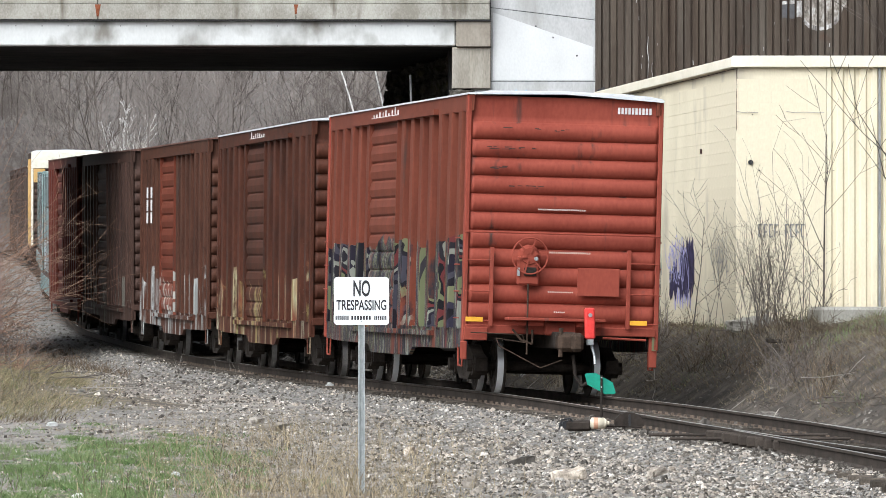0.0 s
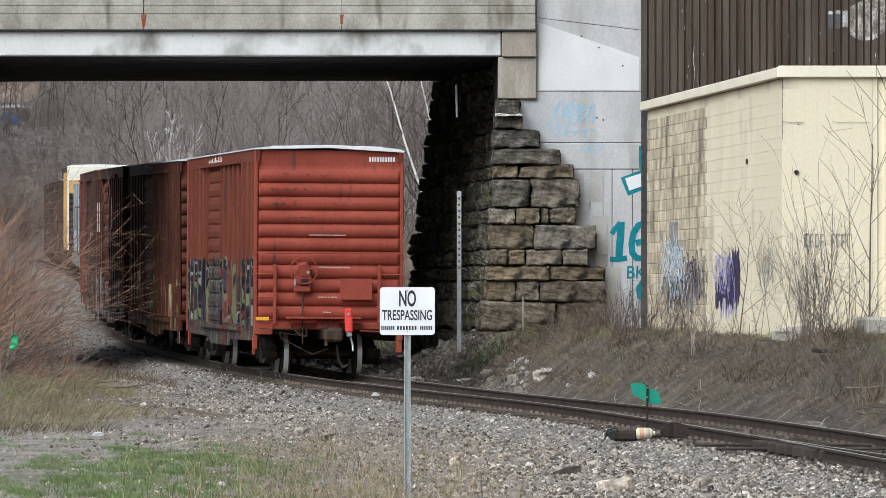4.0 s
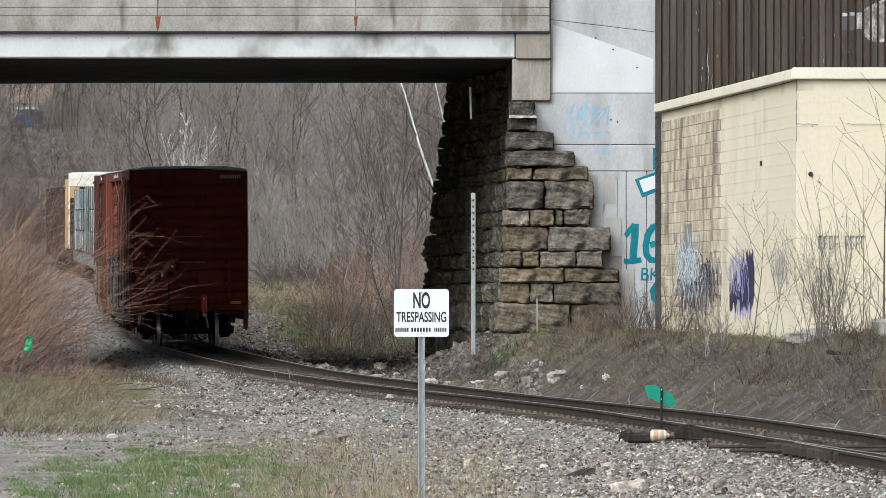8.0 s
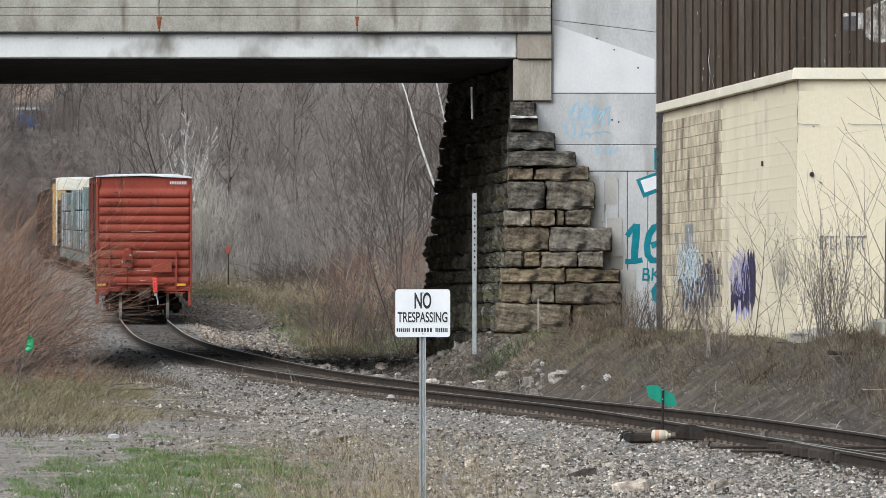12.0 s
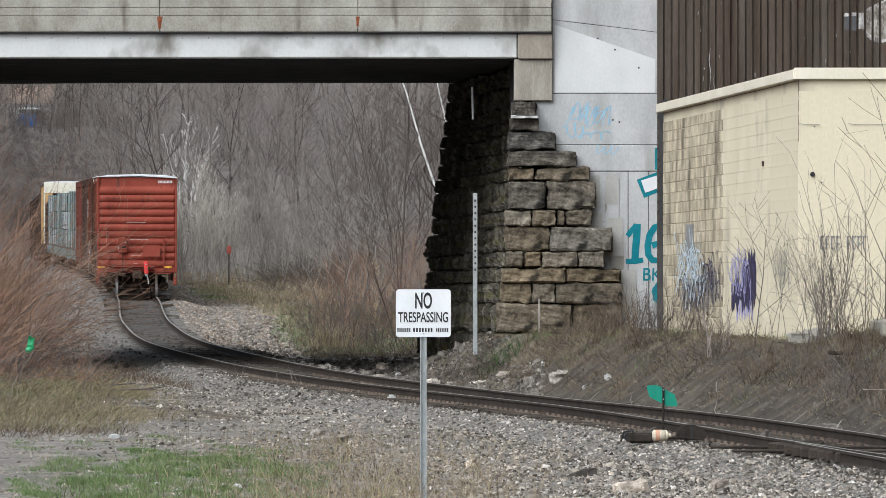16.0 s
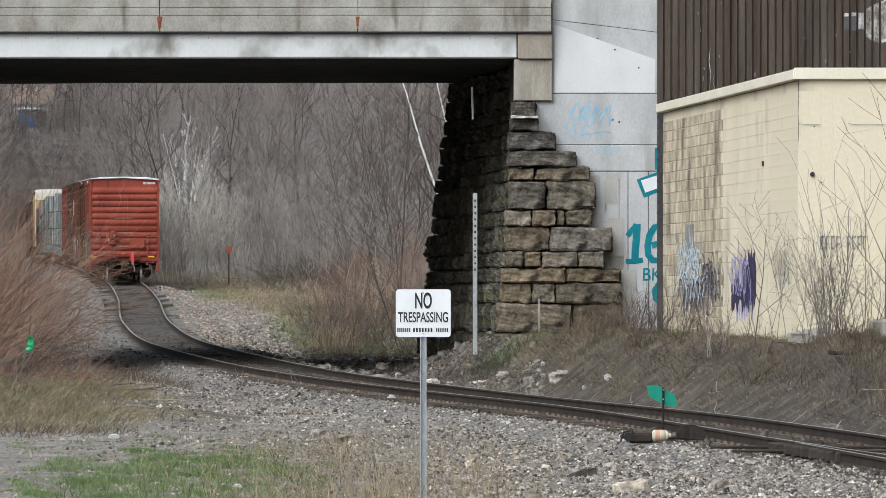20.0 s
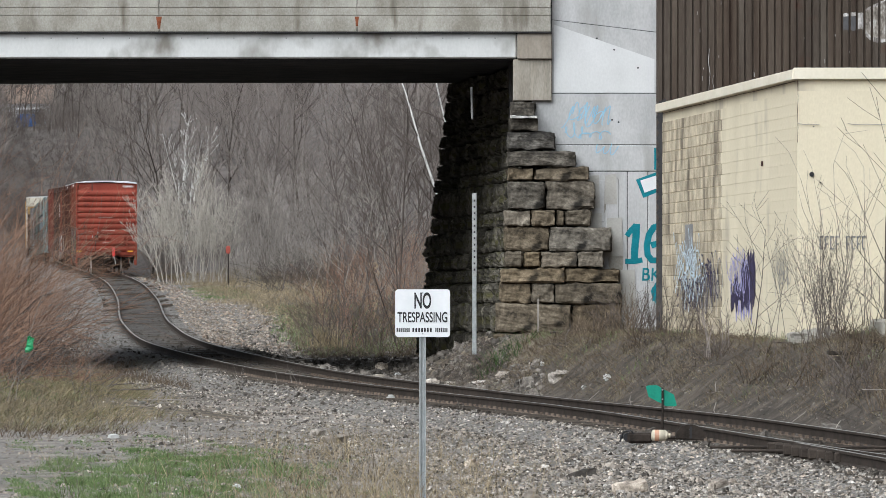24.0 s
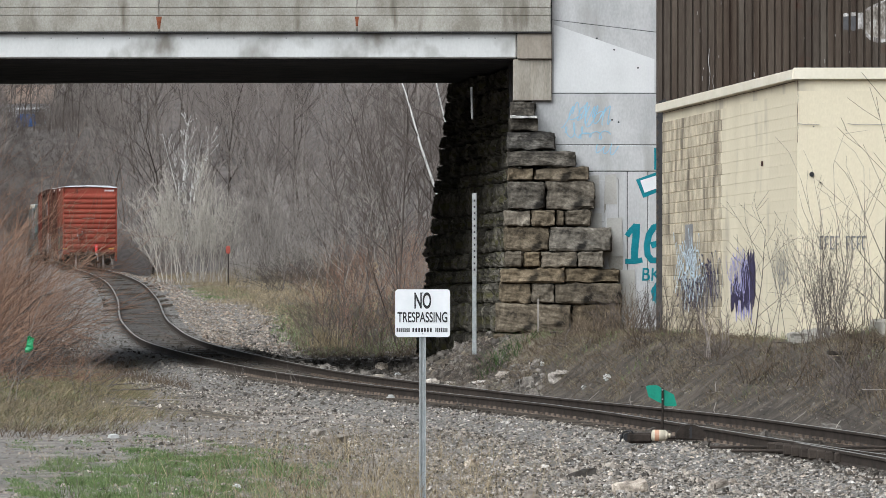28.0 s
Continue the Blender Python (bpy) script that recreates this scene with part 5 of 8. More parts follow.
def car_pose(s, ends):
    (xa, xb), (ya, yb), (za, zb) = (c for c in on_line([s + ends[0], s + ends[1]]))
    d = Vector((xb - xa, yb - ya, zb - za)).normalized()
    turn = Matrix.Rotation(-math.atan2(d.x, d.y), 4, "Z") @ Matrix.Rotation(math.asin(d.z), 4, "X") @ Matrix.Rotation(float(cant((ya + yb) / 2)), 4, "Y")
    return Matrix.Translation((xa, ya, za)) @ turn @ Matrix.Translation((0, -ends[0], 0))


# ---- plants ----


def tubes(segs, sides=3):
    """Thin tapered sticks from rows of (start, end, radius, radius)."""
    segs = np.asarray(segs, float)
    a, b, r0, r1 = segs[:, 0:3], segs[:, 3:6], segs[:, 6], segs[:, 7]
    d = b - a
    d /= np.linalg.norm(d, axis=1, keepdims=True) + 1e-9
    ref = np.where(np.abs(d[:, 2:3]) > 0.9, np.array([[1.0, 0, 0]]), np.array([[0, 0, 1.0]]))
    p = np.cross(d, ref)
    p /= np.linalg.norm(p, axis=1, keepdims=True) + 1e-9
    q = np.cross(d, p)
    n = len(segs)
    v = np.zeros((n, 2, sides, 3))
    for i in range(sides):
        o = p * math.cos(2 * math.pi * i / sides) + q * math.sin(2 * math.pi * i / sides)
        v[:, 0, i] = a + o * r0[:, None]
        v[:, 1, i] = b + o * r1[:, None]
    base = (np.arange(n) * 2 * sides)[:, None]
    f = []
    for i in range(sides):
        j = (i + 1) % sides
        f.append(np.concatenate([base + i, base + j, base + sides + j, base + sides + i], 1))
    return v.reshape(-1, 3), np.concatenate(f)


def grow(rng, height, radius, levels, spread, up, forks, thin, lean=(0, 0), bare=0.25, wobble=0.12, split=1.0):
    """Sticks of one leafless tree: the trunk's list and the branches' list."""
    trunk, twigs = [], []

    def shoot(p, d, length, r, level):
        k = (5, 3, 2, 2)[level]
        out = trunk if level == 0 else twigs
        pts = [p]
        for i in range(k):
            d = d + rng.normal(0, wobble * (0.55 if level == 0 else 1.0), 3) + np.array([0, 0, up * (0.05 + 0.1 * level)])
            d = d / np.linalg.norm(d)
            q = p + d * length / k
            ra, rb = r * (1 - 0.75 * i / k), r * (1 - 0.75 * (i + 1) / k)
            out.append((*p, *q, max(ra, thin), max(rb, thin * 0.8)))
            p = q
            pts.append(p)
        if level >= levels:
            return
        n = max(2, int(forks[level] * rng.uniform(0.8, 1.25)))
        for i in range(n):
            t = bare + (1 - bare) * (i + rng.random()) / n if level == 0 else 0.25 + 0.75 * rng.random()
            x = min(k - 1e-3, t * k)
            j = int(x)
            s = pts[j] + (pts[j + 1] - pts[j]) * (x - j)
            a = rng.uniform(0, 2 * math.pi)
            dd = pts[j + 1] - pts[j]
            dd = dd / np.linalg.norm(dd)
            side = np.array([math.cos(a), math.sin(a), 0.1])
            nd = dd * (1 - spread[level]) + side * spread[level]
            shoot(s, nd / np.linalg.norm(nd), length * rng.uniform(0.35, 0.6) * (1.1 - 0.45 * t) * split, r * 0.5 * (1.15 - 0.6 * t), level + 1)

    d0 = np.array([lean[0], lean[1], 1.0])
    shoot(np.zeros(3), d0 / np.linalg.norm(d0), height, radius, 0)
    return trunk, twigs


def bark(name, a, b, scale=8):
    return surface(name, [a, b], scale, 0.95, 0, 0.3, 30, (1, 1, 0.4), 0.18)


MAT["bark"] = bark("bark_grey_brown", (0.18, 0.157, 0.142), (0.256, 0.222, 0.20))
MAT["bark_soft"] = bark("bark_brown_grey", (0.105, 0.09, 0.08), (0.195, 0.168, 0.15))
MAT["bark_mid"] = bark("bark_brown", (0.072, 0.06, 0.053), (0.14, 0.117, 0.103))
MAT["bark_dark"] = bark("bark_dark", (0.055, 0.046, 0.04), (0.11, 0.092, 0.078))
MAT["bark_pale"] = bark("bark_pale_grey", (0.33, 0.30, 0.258), (0.49, 0.45, 0.395))
MAT["bark_dim"] = bark("bark_dull_grey", (0.20, 0.18, 0.16), (0.32, 0.29, 0.258))
MAT["birch"] = surface("bark_birch_white", [(0.48, 0.46, 0.43), (0.66, 0.64, 0.61)], 7, 0.8, 0, 0.2, 40, (1, 1, 2.5), 0.1, ((0.09, 0.08, 0.075), 5.0, 0.60, (1, 1, 3)))
MAT["red_twig"] = bark("bark_red_brown_twigs", (0.115, 0.068, 0.047), (0.32, 0.20, 0.14))
MAT["tan_twig"] = bark("stalks_tan", (0.22, 0.165, 0.11), (0.36, 0.285, 0.20))
MAT["straw"] = surface("dry_grass_straw", [(0.20, 0.155, 0.095), (0.38, 0.31, 0.20)], 3, 0.9, 0, 0, 20, vary=0.35)
MAT["straw_grey"] = surface("dry_grass_grey", [(0.13, 0.108, 0.075), (0.25, 0.21, 0.15)], 3, 0.9, 0, 0, 20, vary=0.35)
MAT["weed_brown"] = surface("dry_weeds_brown", [(0.05, 0.037, 0.026), (0.11, 0.084, 0.06), (0.21, 0.165, 0.117)], 1.3, 0.9, 0, 0, 20, vary=0.35)
MAT["blade"] = surface("grass_blades_green", [(0.09, 0.135, 0.05), (0.18, 0.225, 0.10)], 2, 0.7, 0, 0, 20, vary=0.35)
MAT["olive"] = surface("grass_olive_matted", [(0.11, 0.10, 0.05), (0.26, 0.235, 0.13)], 2, 0.8, 0, 0, 20, vary=0.35)
MAT["ivy"] = surface("long_leaf_dark_green", [(0.022, 0.045, 0.014), (0.06, 0.095, 0.03)], 2, 0.6, 0, 0, 20, vary=0.4)
MAT["clover"] = surface("clover_leaf_green", [(0.045, 0.10, 0.028), (0.12, 0.20, 0.06)], 2, 0.6, 0, 0, 20, vary=0.4)

# tree kinds: one trunk mesh and one crown mesh each, shared by the copies
KINDS = {}


def tree_kind(key, count, trunk_mat, twig_mat, label, **how):
    made = []
    for i in range(count):
        rng = np.random.default_rng(sum(map(ord, key)) * 10 + i)
        tr, tw = grow(rng, **how)
        tm = quick_mesh("trunk", *tubes(tr, 6), MAT[trunk_mat], True)
        cm = quick_mesh("crown", *tubes(tw, 3), MAT[twig_mat])
        made.append((tm, cm))
    KINDS[key] = (made, label)


tree_kind("wood", 6, "bark_soft", "bark", "bare grey-brown deciduous tree on the hillside", height=10, radius=0.06, levels=3, spread=(0.42, 0.5, 0.6), up=0.9, forks=(17, 8, 3), thin=0.0068, bare=0.12, wobble=0.24, split=0.95)
tree_kind("dark", 4, "bark_dark", "bark_dark", "dark-trunked bare tree on the hillside", height=9.5, radius=0.075, levels=3, spread=(0.45, 0.5, 0.6), up=0.8, forks=(10, 7, 3), thin=0.0075, bare=0.3, wobble=0.24, split=1.0)
tree_kind("pole", 5, "bark_mid", "bark_mid", "slender bare sapling on the brushy slope", height=7.5, radius=0.04, levels=3, spread=(0.45, 0.5, 0.6), up=0.7, forks=(13, 7, 3), thin=0.0045, bare=0.2, wobble=0.2, split=0.85)
tree_kind("birch", 3, "birch", "bark_mid", "white-barked birch with thin bare branches", height=8.5, radius=0.058, levels=3, spread=(0.55, 0.5, 0.6), up=0.4, forks=(13, 6, 3), thin=0.006, bare=0.3, wobble=0.16, split=0.6)
tree_kind("far_birch", 3, "birch", "birch", "clump of white birch on the hillside", height=4.6, radius=0.12, levels=2, spread=(0.4, 0.5), up=0.8, forks=(9, 5), thin=0.022, bare=0.3, wobble=0.18, split=0.6)
tree_kind("pale", 3, "bark_soft", "bark_dim", "pale grey bare tree beside the line", height=6, radius=0.05, levels=3, spread=(0.5, 0.5, 0.55), up=0.7, forks=(11, 6, 4), thin=0.0065, bare=0.12, wobble=0.2, split=1.0)


def plant(key, i, x, y, scale, rz, tilt=0.0, label=None, category="tree", group="bare trees", z=None, name="bare_tree"):
    made, text = KINDS[key]
    tm, cm = made[i % len(made)]
    z = float(ground(x, y)) - 0.1 if z is None else z
    t = thing(name, label or text, category, group, at=pose(x, y, z, tilt * 0.3, tilt, 0) @ pose(0, 0, 0, 0, 0, rz) @ Matrix.Diagonal((scale, scale, scale, 1)))
    part("trunk", tm, None, t)
    part("crown", cm, None, t)
    return t


def spot(bearing, d):
    """The sideways place of a bearing at the distance d."""
    return (bearing - 784) / LENS * d


def far_tree_things():
    r = random.Random(3)
    # hillside across the valley, seen below the bridge
    n = 0
    for row in range(7):
        d = 395 + row * 20
        for k in range(17):
            bearing = -80 + k * 58 + r.uniform(-26, 26)
            if bearing > 900:
                continue
            if abs(spot(bearing, d) - float(line_x(d))) < 4.2:
                continue
            low = 0.42 if -40 < bearing < 125 and d < 472 else 0.5 if 296 < bearing < 362 and d < 446 else 1.0
            plant("dark" if n % 4 == 1 and bearing < 430 or n % 9 == 2 else "wood", n, spot(bearing, d), d + r.uniform(-7, 7), low * r.uniform(0.75, 1.25), r.uniform(0, 360), r.uniform(-5, 5))
            n += 1
    for k, (bearing, d, s) in enumerate(((34, 452, 0.75), (66, 456, 0.9), (96, 450, 0.95), (118, 458, 1.0), (8, 455, 0.7), (80, 446, 0.85), (50, 448, 0.7), (132, 450, 0.9), (20, 447, 0.8), (44, 455, 0.9))):
        if abs(spot(bearing, d) - float(line_x(d))) < 4.5:
            continue
        plant("dark", k, spot(bearing, d), d, s, k * 70, (-4, 3, 5, -3, 2, -6, 4, 6, -3, 5)[k])
    for k, (bearing, d, s) in enumerate(((140, 420, 0.8), (172, 432, 0.95), (205, 415, 0.75), (238, 440, 1.0), (262, 425, 0.7), (152, 446, 1.05), (285, 436, 0.7), (188, 408, 0.6), (226, 404, 0.65), (375, 430, 0.8), (110, 436, 0.9), (470, 410, 0.7))):
        if abs(spot(bearing, d) - float(line_x(d))) < 4.5:
            continue
        plant("dark", k + 1, spot(bearing, d), d, s, k * 53, (k * 5) % 13 - 6)
    for k in range(26):
        d = 560 + (k * 37) % 92
        if abs(spot(-60 + k * 9, d) - float(line_x(d))) < 4.5 and d < 592:
            continue
        plant("dark" if k % 2 else "wood", k, spot(-60 + k * 9, d), d, 0.8 + 0.05 * (k % 5), k * 47, (k * 5) % 11 - 5)
    for k in range(18):
        d = 592 + (k * 29) % 62
        plant("dark", k, spot(-30 + k * 13, d), d, 0.8 + 0.07 * (k % 4), k * 81, (k * 7) % 11 - 5)
    for k in range(20):
        d = 470 + (k * 43) % 118
        x = float(line_x(d)) + (-1 if k % 3 else 1) * (4.6 + (k * 7) % 4)
        plant("dark" if k % 4 else "wood", k, x, d, 0.85 + 0.06 * (k % 5), k * 67, (k * 5) % 11 - 5)
    for k, (bearing, d, s) in enumerate(((318, 446, 0.9), (328, 444, 1.05), (336, 447, 1.0), (344, 445, 0.85), (324, 449, 1.1), (200, 440, 0.5))):
        plant("far_birch", k, spot(bearing, d), d, s, k * 50, (-6, 2, 5, 8, -2, 0)[k], group="birches", name="birch_tree")
    # slope right of the line behind the abutment
    for k in range(46):
        d = r.uniform(186, 340)
        u = r.uniform(6.0, 14.0) + 4.5 * (d - 180) / 180
        x = float(line_x(d)) + u
        if spot(380, d) < x < spot(860, d):
            plant("pole", k, x, d, r.uniform(0.55, 1.1), r.uniform(0, 360), r.uniform(-9, 9), group="saplings on the slope", name="bare_sapling")
    for k in range(26):
        d = r.uniform(240, 385)
        x = float(line_x(d)) + r.uniform(13, 26)
        plant("pole", k, x, d, r.uniform(0.75, 1.15), r.uniform(0, 360), r.uniform(-6, 6), group="saplings on the slope", name="bare_sapling")
    # left of the line, beyond the bridge
    for k in range(16):
        d = r.uniform(300, 390)
        x = float(line_x(d)) - r.uniform(7, 16)
        plant("wood", k, x, d, r.uniform(0.5, 0.85), r.uniform(0, 360), r.uniform(-6, 6))
    # the pale clump that stands beside the far curve, and two behind it
    for k, (bearing, d, s, tilt) in enumerate(((318, 341, 0.66, -4), (352, 342, 0.62, 5))):
        plant("pale", k, spot(bearing, d), d, s, k * 77, tilt, group="pale trees by the curve", name="pale_tree")
    for k, (bearing, d, s, tilt) in enumerate(((612, 232, 0.7, -6), (640, 236, 0.85, 3), (668, 228, 0.62, 6), (560, 262, 0.55, -8), (724, 205, 0.6, -10), (500, 300, 0.6, 4))):
        plant("pale", k + 1, spot(bearing, d), d, s, k * 61, tilt, group="pale trees on the slope", name="pale_tree")
    # birches leaning over the slope next to the abutment
    for k, (bearing, d, s, tilt, rz) in enumerate(((842, 196, 1.0, -17, 20), (838, 200, 0.95, -12, 100), (325, 392, 0.95, 3, 10), (338, 394, 1.0, -4, 140), (314, 391, 0.9, 6, 80), (200, 420, 0.5, 0, 30))):
        plant("birch", k, spot(bearing, d), d, s, rz, tilt, label="white-barked birch leaning with thin bare branches" if abs(tilt) > 10 else None, group="birches", name="birch_tree")


far_tree_things()


def far_woods():
    """The rest of the hillside woods, too many to count."""
    rng = np.random.default_rng(4)
    kinds = []
    for i in range(5):
        tr, tw = grow(np.random.default_rng(50 + i), height=9, radius=0.05, levels=3, spread=(0.5, 0.55, 0.6), up=0.7, forks=(16, 7, 2), thin=0.0075, bare=0.08, wobble=0.24, split=1.0)
        kinds.append(tubes(tr + tw, 3))
    vs, fs, n = [], [], 0
    for k in range(170):
        d = rng.uniform(410, 690)
        bearing = rng.uniform(-120, 930)
        low = 0.42 if -30 < bearing < 115 and d < 478 else 1.0
        x = spot(bearing, d)
        if abs(x - float(line_x(d))) < 4.2 and d < 592:
            continue
        v, f = kinds[k % 5]
        s, a = low * rng.uniform(0.55, 1.2), rng.uniform(0, 6.28)
        R = np.array([[math.cos(a), -math.sin(a), 0], [math.sin(a), math.cos(a), 0], [0, 0, 1]])
        lean = np.array([rng.normal(0, 0.08), 0, 0])
        w = (v @ R.T) * s
        w = w + w[:, 2:3] * lean + np.array([x, d, float(ground(x, d)) - 0.2])
        vs.append(w)
        fs.append(f + n)
        n += len(v)
    tagged(new("far_woods", quick_mesh("far_woods", np.concatenate(vs), np.concatenate(fs), MAT["bark"])), "leafless grey-brown woods covering the far hillside", "woods", kind="stuff")


far_woods()


def brush(name, label, spots, material, rng, stems, height, thin, arch=0.35, tw=5, category="brush", kind="stuff", reach=0.5, lean=(0, 0), wobble=0.14):
    """Many-stemmed bushes at the given places, as one mesh."""
    segs = []
    for x, y in spots:
        z = float(ground(x, y)) - 0.05
        for _ in range(stems):
            p = np.array([x + rng.normal(0, 0.18), y + rng.normal(0, 0.25), z])
            a = rng.uniform(0, 2 * math.pi)
            out = np.array([math.cos(a), math.sin(a), 0]) * rng.uniform(0.1, reach)
            d = np.array([lean[0] * 0.5, lean[1] * 0.5, 1.0]) + out
            h = height * rng.uniform(0.45, 1.1)
            k = 5
            for i in range(k):
                d = d + out * arch * 0.5 + rng.normal(0, wobble, 3) + np.array([lean[0], lean[1], 0]) * 0.3
                d /= np.linalg.norm(d)
                q = p + d * h / k
                r = thin * (1.35 - 0.75 * i / k)
                segs.append((*p, *q, r, r * 0.85))
                if i > 0:
                    for _ in range(max(1, tw // 3)):
                        e = d + rng.normal(0, 0.45, 3) + out * 0.2
                        e /= np.linalg.norm(e)
                        m = q + e * h * rng.uniform(0.08, 0.26)
                        segs.append((*q, *m, r * 0.6, thin * 0.5))
                        e2 = e + rng.normal(0, 0.35, 3)
                        e2 /= np.linalg.norm(e2)
                        segs.append((*m, *(m + e2 * h * 0.13), thin * 0.5, thin * 0.35))
                p = q
    v, f = tubes(segs, 3)
    return tagged(new(name, quick_mesh(name, v, f, MAT[material])), label, category, kind=kind)


def scrub():
    rng = np.random.default_rng(21)
    # slope behind the abutment
    pts = []
    for _ in range(210):
        d = rng.uniform(178, 320)
        x = spot(rng.uniform(400, 810), d)
        if x - float(line_x(d)) > 6.6 + 7.5 * (d - 180) / 180:
            pts.append((x, d))
    brush("slope_brush", "tangled leafless brown brush on the slope", pts, "bark", rng, 9, 1.8, 0.005, 0.6, 5, reach=0.9, wobble=0.22)
    pts = [(spot(bearing, d), d) for bearing, d in zip(rng.uniform(475, 690, 54), rng.uniform(296, 345, 54))]
    brush("dark_thicket", "low dark thicket at the foot of the slope", pts, "bark_dark", rng, 11, 2.5, 0.006, 0.7, 5, reach=1.0, wobble=0.24)
    pts = [(spot(bearing, d), d) for bearing, d in zip(rng.uniform(560, 770, 60), rng.uniform(182, 205, 60))]
    pts = [(x, d) for x, d in pts if x - float(line_x(d)) > 3.6]
    brush("foot_stems", "thin dark upright stems behind the abutment", pts, "bark_mid", rng, 4, 2.1, 0.006, 0.4, 4, reach=0.6, wobble=0.2)
    pts = [(float(line_x(d)) + 8 + 5 * (d - 180) / 180 + rng.uniform(-2, 3), d) for d in rng.uniform(200, 380, 26)]
    brush("tan_brush", "tan dry stalks along the far line", pts, "tan_twig", rng, 12, 1.3, 0.008, 0.2, 3)
    pts = [(spot(bearing, d), d) for bearing, d in zip(rng.uniform(-60, 240, 170), rng.uniform(255, 400, 170))]
    pts = [(x, d) for x, d in pts if x < float(line_x(d)) - 4.5]
    brush("far_brush", "grey-brown brush beyond the left side of the line", pts, "bark", rng, 12, 2.4, 0.010, 0.3, 5)
    hill = np.random.default_rng(71)
    pts = [(spot(bearing, d), d) for bearing, d in zip(hill.uniform(-60, 135, 170), hill.uniform(400, 640, 170))]
    pts = [(x, d) for x, d in pts if abs(x - float(line_x(d))) > 4.5 or d > 592]
    brush("hill_brush", "grey-brown brush on the far hillside below the house", pts, "bark_soft", hill, 9, 3.0, 0.009, 0.4, 5, reach=0.7, wobble=0.2)
    pts = [(spot(bearing, d), d) for bearing, d in zip(hill.uniform(-50, 220, 150), hill.uniform(556, 668, 150))]
    pts = [(x, d) for x, d in pts if not spot(8, d) < x < spot(72, d)]
    brush("hilltop_brush", "dense grey-brown brush round the house on the hill", pts, "bark_soft", hill, 8, 4.6, 0.011, 0.4, 6, reach=0.7, wobble=0.2)
    pts = [(spot(bearing, d), d) for bearing, d in zip(hill.uniform(0, 190, 110), hill.uniform(562, 606, 110))]
    brush("cutting_brush", "dark brown brush on the slope above the far cutting", pts, "bark_mid", hill, 8, 3.2, 0.009, 0.4, 6, reach=0.8, wobble=0.22)
    pts = [(spot(bearing, d), d) for bearing, d in zip(hill.uniform(570, 770, 34), hill.uniform(186, 250, 34))]
    pts = [(x, d) for x, d in pts if x - float(line_x(d)) > 5.0]
    pts = pts + [(spot(bearing, d), d) for bearing, d in zip(hill.uniform(600, 790, 30), hill.uniform(250, 330, 30))]
    brush("rust_brush", "rust-brown thin shoots on the slope", pts, "red_twig", hill, 7, 2.6, 0.005, 0.4, 5, reach=0.5, wobble=0.17)
    pts = [(spot(bearing, d), d) for bearing, d in zip(hill.uniform(530, 800, 70), hill.uniform(235, 340, 70))]
    pts = [(x, d) for x, d in pts if x - float(line_x(d)) > 10]
    brush("high_brush", "brown leafless brush high on the slope", pts, "bark_mid", hill, 9, 2.3, 0.006, 0.5, 5, reach=0.8, wobble=0.2)
    pts = [(spot(bearing, d), d) for bearing, d in zip(hill.uniform(790, 880, 30), hill.uniform(147, 155, 30))]
    pts = [(x, d) for x, d in pts if x - float(line_x(d)) < 5.3]
    brush("abutment_weeds", "dark dead weeds at the foot of the sooty abutment", pts, "bark_dark", hill, 9, 0.6, 0.004, 0.8, 4, reach=1.0, wobble=0.22)
    pts = [(spot(bearing, d), d) for bearing, d in zip(hill.uniform(-30, 185, 34), hill.uniform(94, 100, 34))]
    brush("front_weeds", "brown tangled dead weeds along the edge of the lot", pts, "straw_grey", hill, 7, 0.55, 0.0035, 0.8, 4, reach=1.1, lean=(0.2, 0), wobble=0.2)
    pts = [(spot(bearing, d), d) for bearing, d in zip(rng.uniform(-120, 140, 150), rng.uniform(150, 290, 150))]
    pts = [(x, d) for x, d in pts if x < float(line_x(d)) - 5.0]
    brush("mid_brush", "brown leafless brush beside the curve", pts, "bark_mid", rng, 9, 2.1, 0.007, 0.5, 5)
    pts = [(spot(bearing, d), d) for bearing, d in zip(rng.uniform(395, 560, 80), rng.uniform(338, 398, 80))]
    pts = [(x, d) for x, d in pts if x > float(line_x(d)) + 7]
    brush("curve_brush", "fine tan-grey brush inside the far curve", pts, "bark_dim", rng, 9, 2.3, 0.0065, 0.5, 5, wobble=0.2)
    pts = [(spot(bearing, d), d) for bearing, d in zip(rng.uniform(195, 330, 90), rng.uniform(372, 399, 90))]
    pts = [(x, d) for x, d in pts if abs(x - float(line_x(d))) > 3.8]
    brush("back_brush", "grey brush behind the far curve", pts, "bark", rng, 9, 2.6, 0.010, 0.3, 5)
    pts = [(spot(bearing, d), d) for bearing, d in zip(rng.uniform(250, 470, 28), rng.uniform(324, 331, 28))]
    pts = [(x, d) for x, d in pts if x > float(line_x(d)) + 3.6 and not spot(385, d) < x < spot(428, d)]
    brush("curve_skirt", "low brown brush round the foot of the pale shrub", pts, "bark_dim", rng, 8, 1.3, 0.0055, 0.5, 5, reach=0.8, wobble=0.22)
    # red-brown bushes at the left
    pts = [(spot(bearing, d), d) for bearing, d in zip(rng.uniform(-240, -35, 62), rng.uniform(100, 134, 62))]
    brush("red_brush", "red-brown leafless bushes with fine arching twigs", pts, "red_twig", rng, 8, 3.6, 0.0052, 0.6, 6, reach=0.6, lean=(0.28, 0), wobble=0.15)
    pts = [(spot(bearing, d), d) for bearing, d in zip(rng.uniform(-150, 30, 16), rng.uniform(99, 130, 16))]
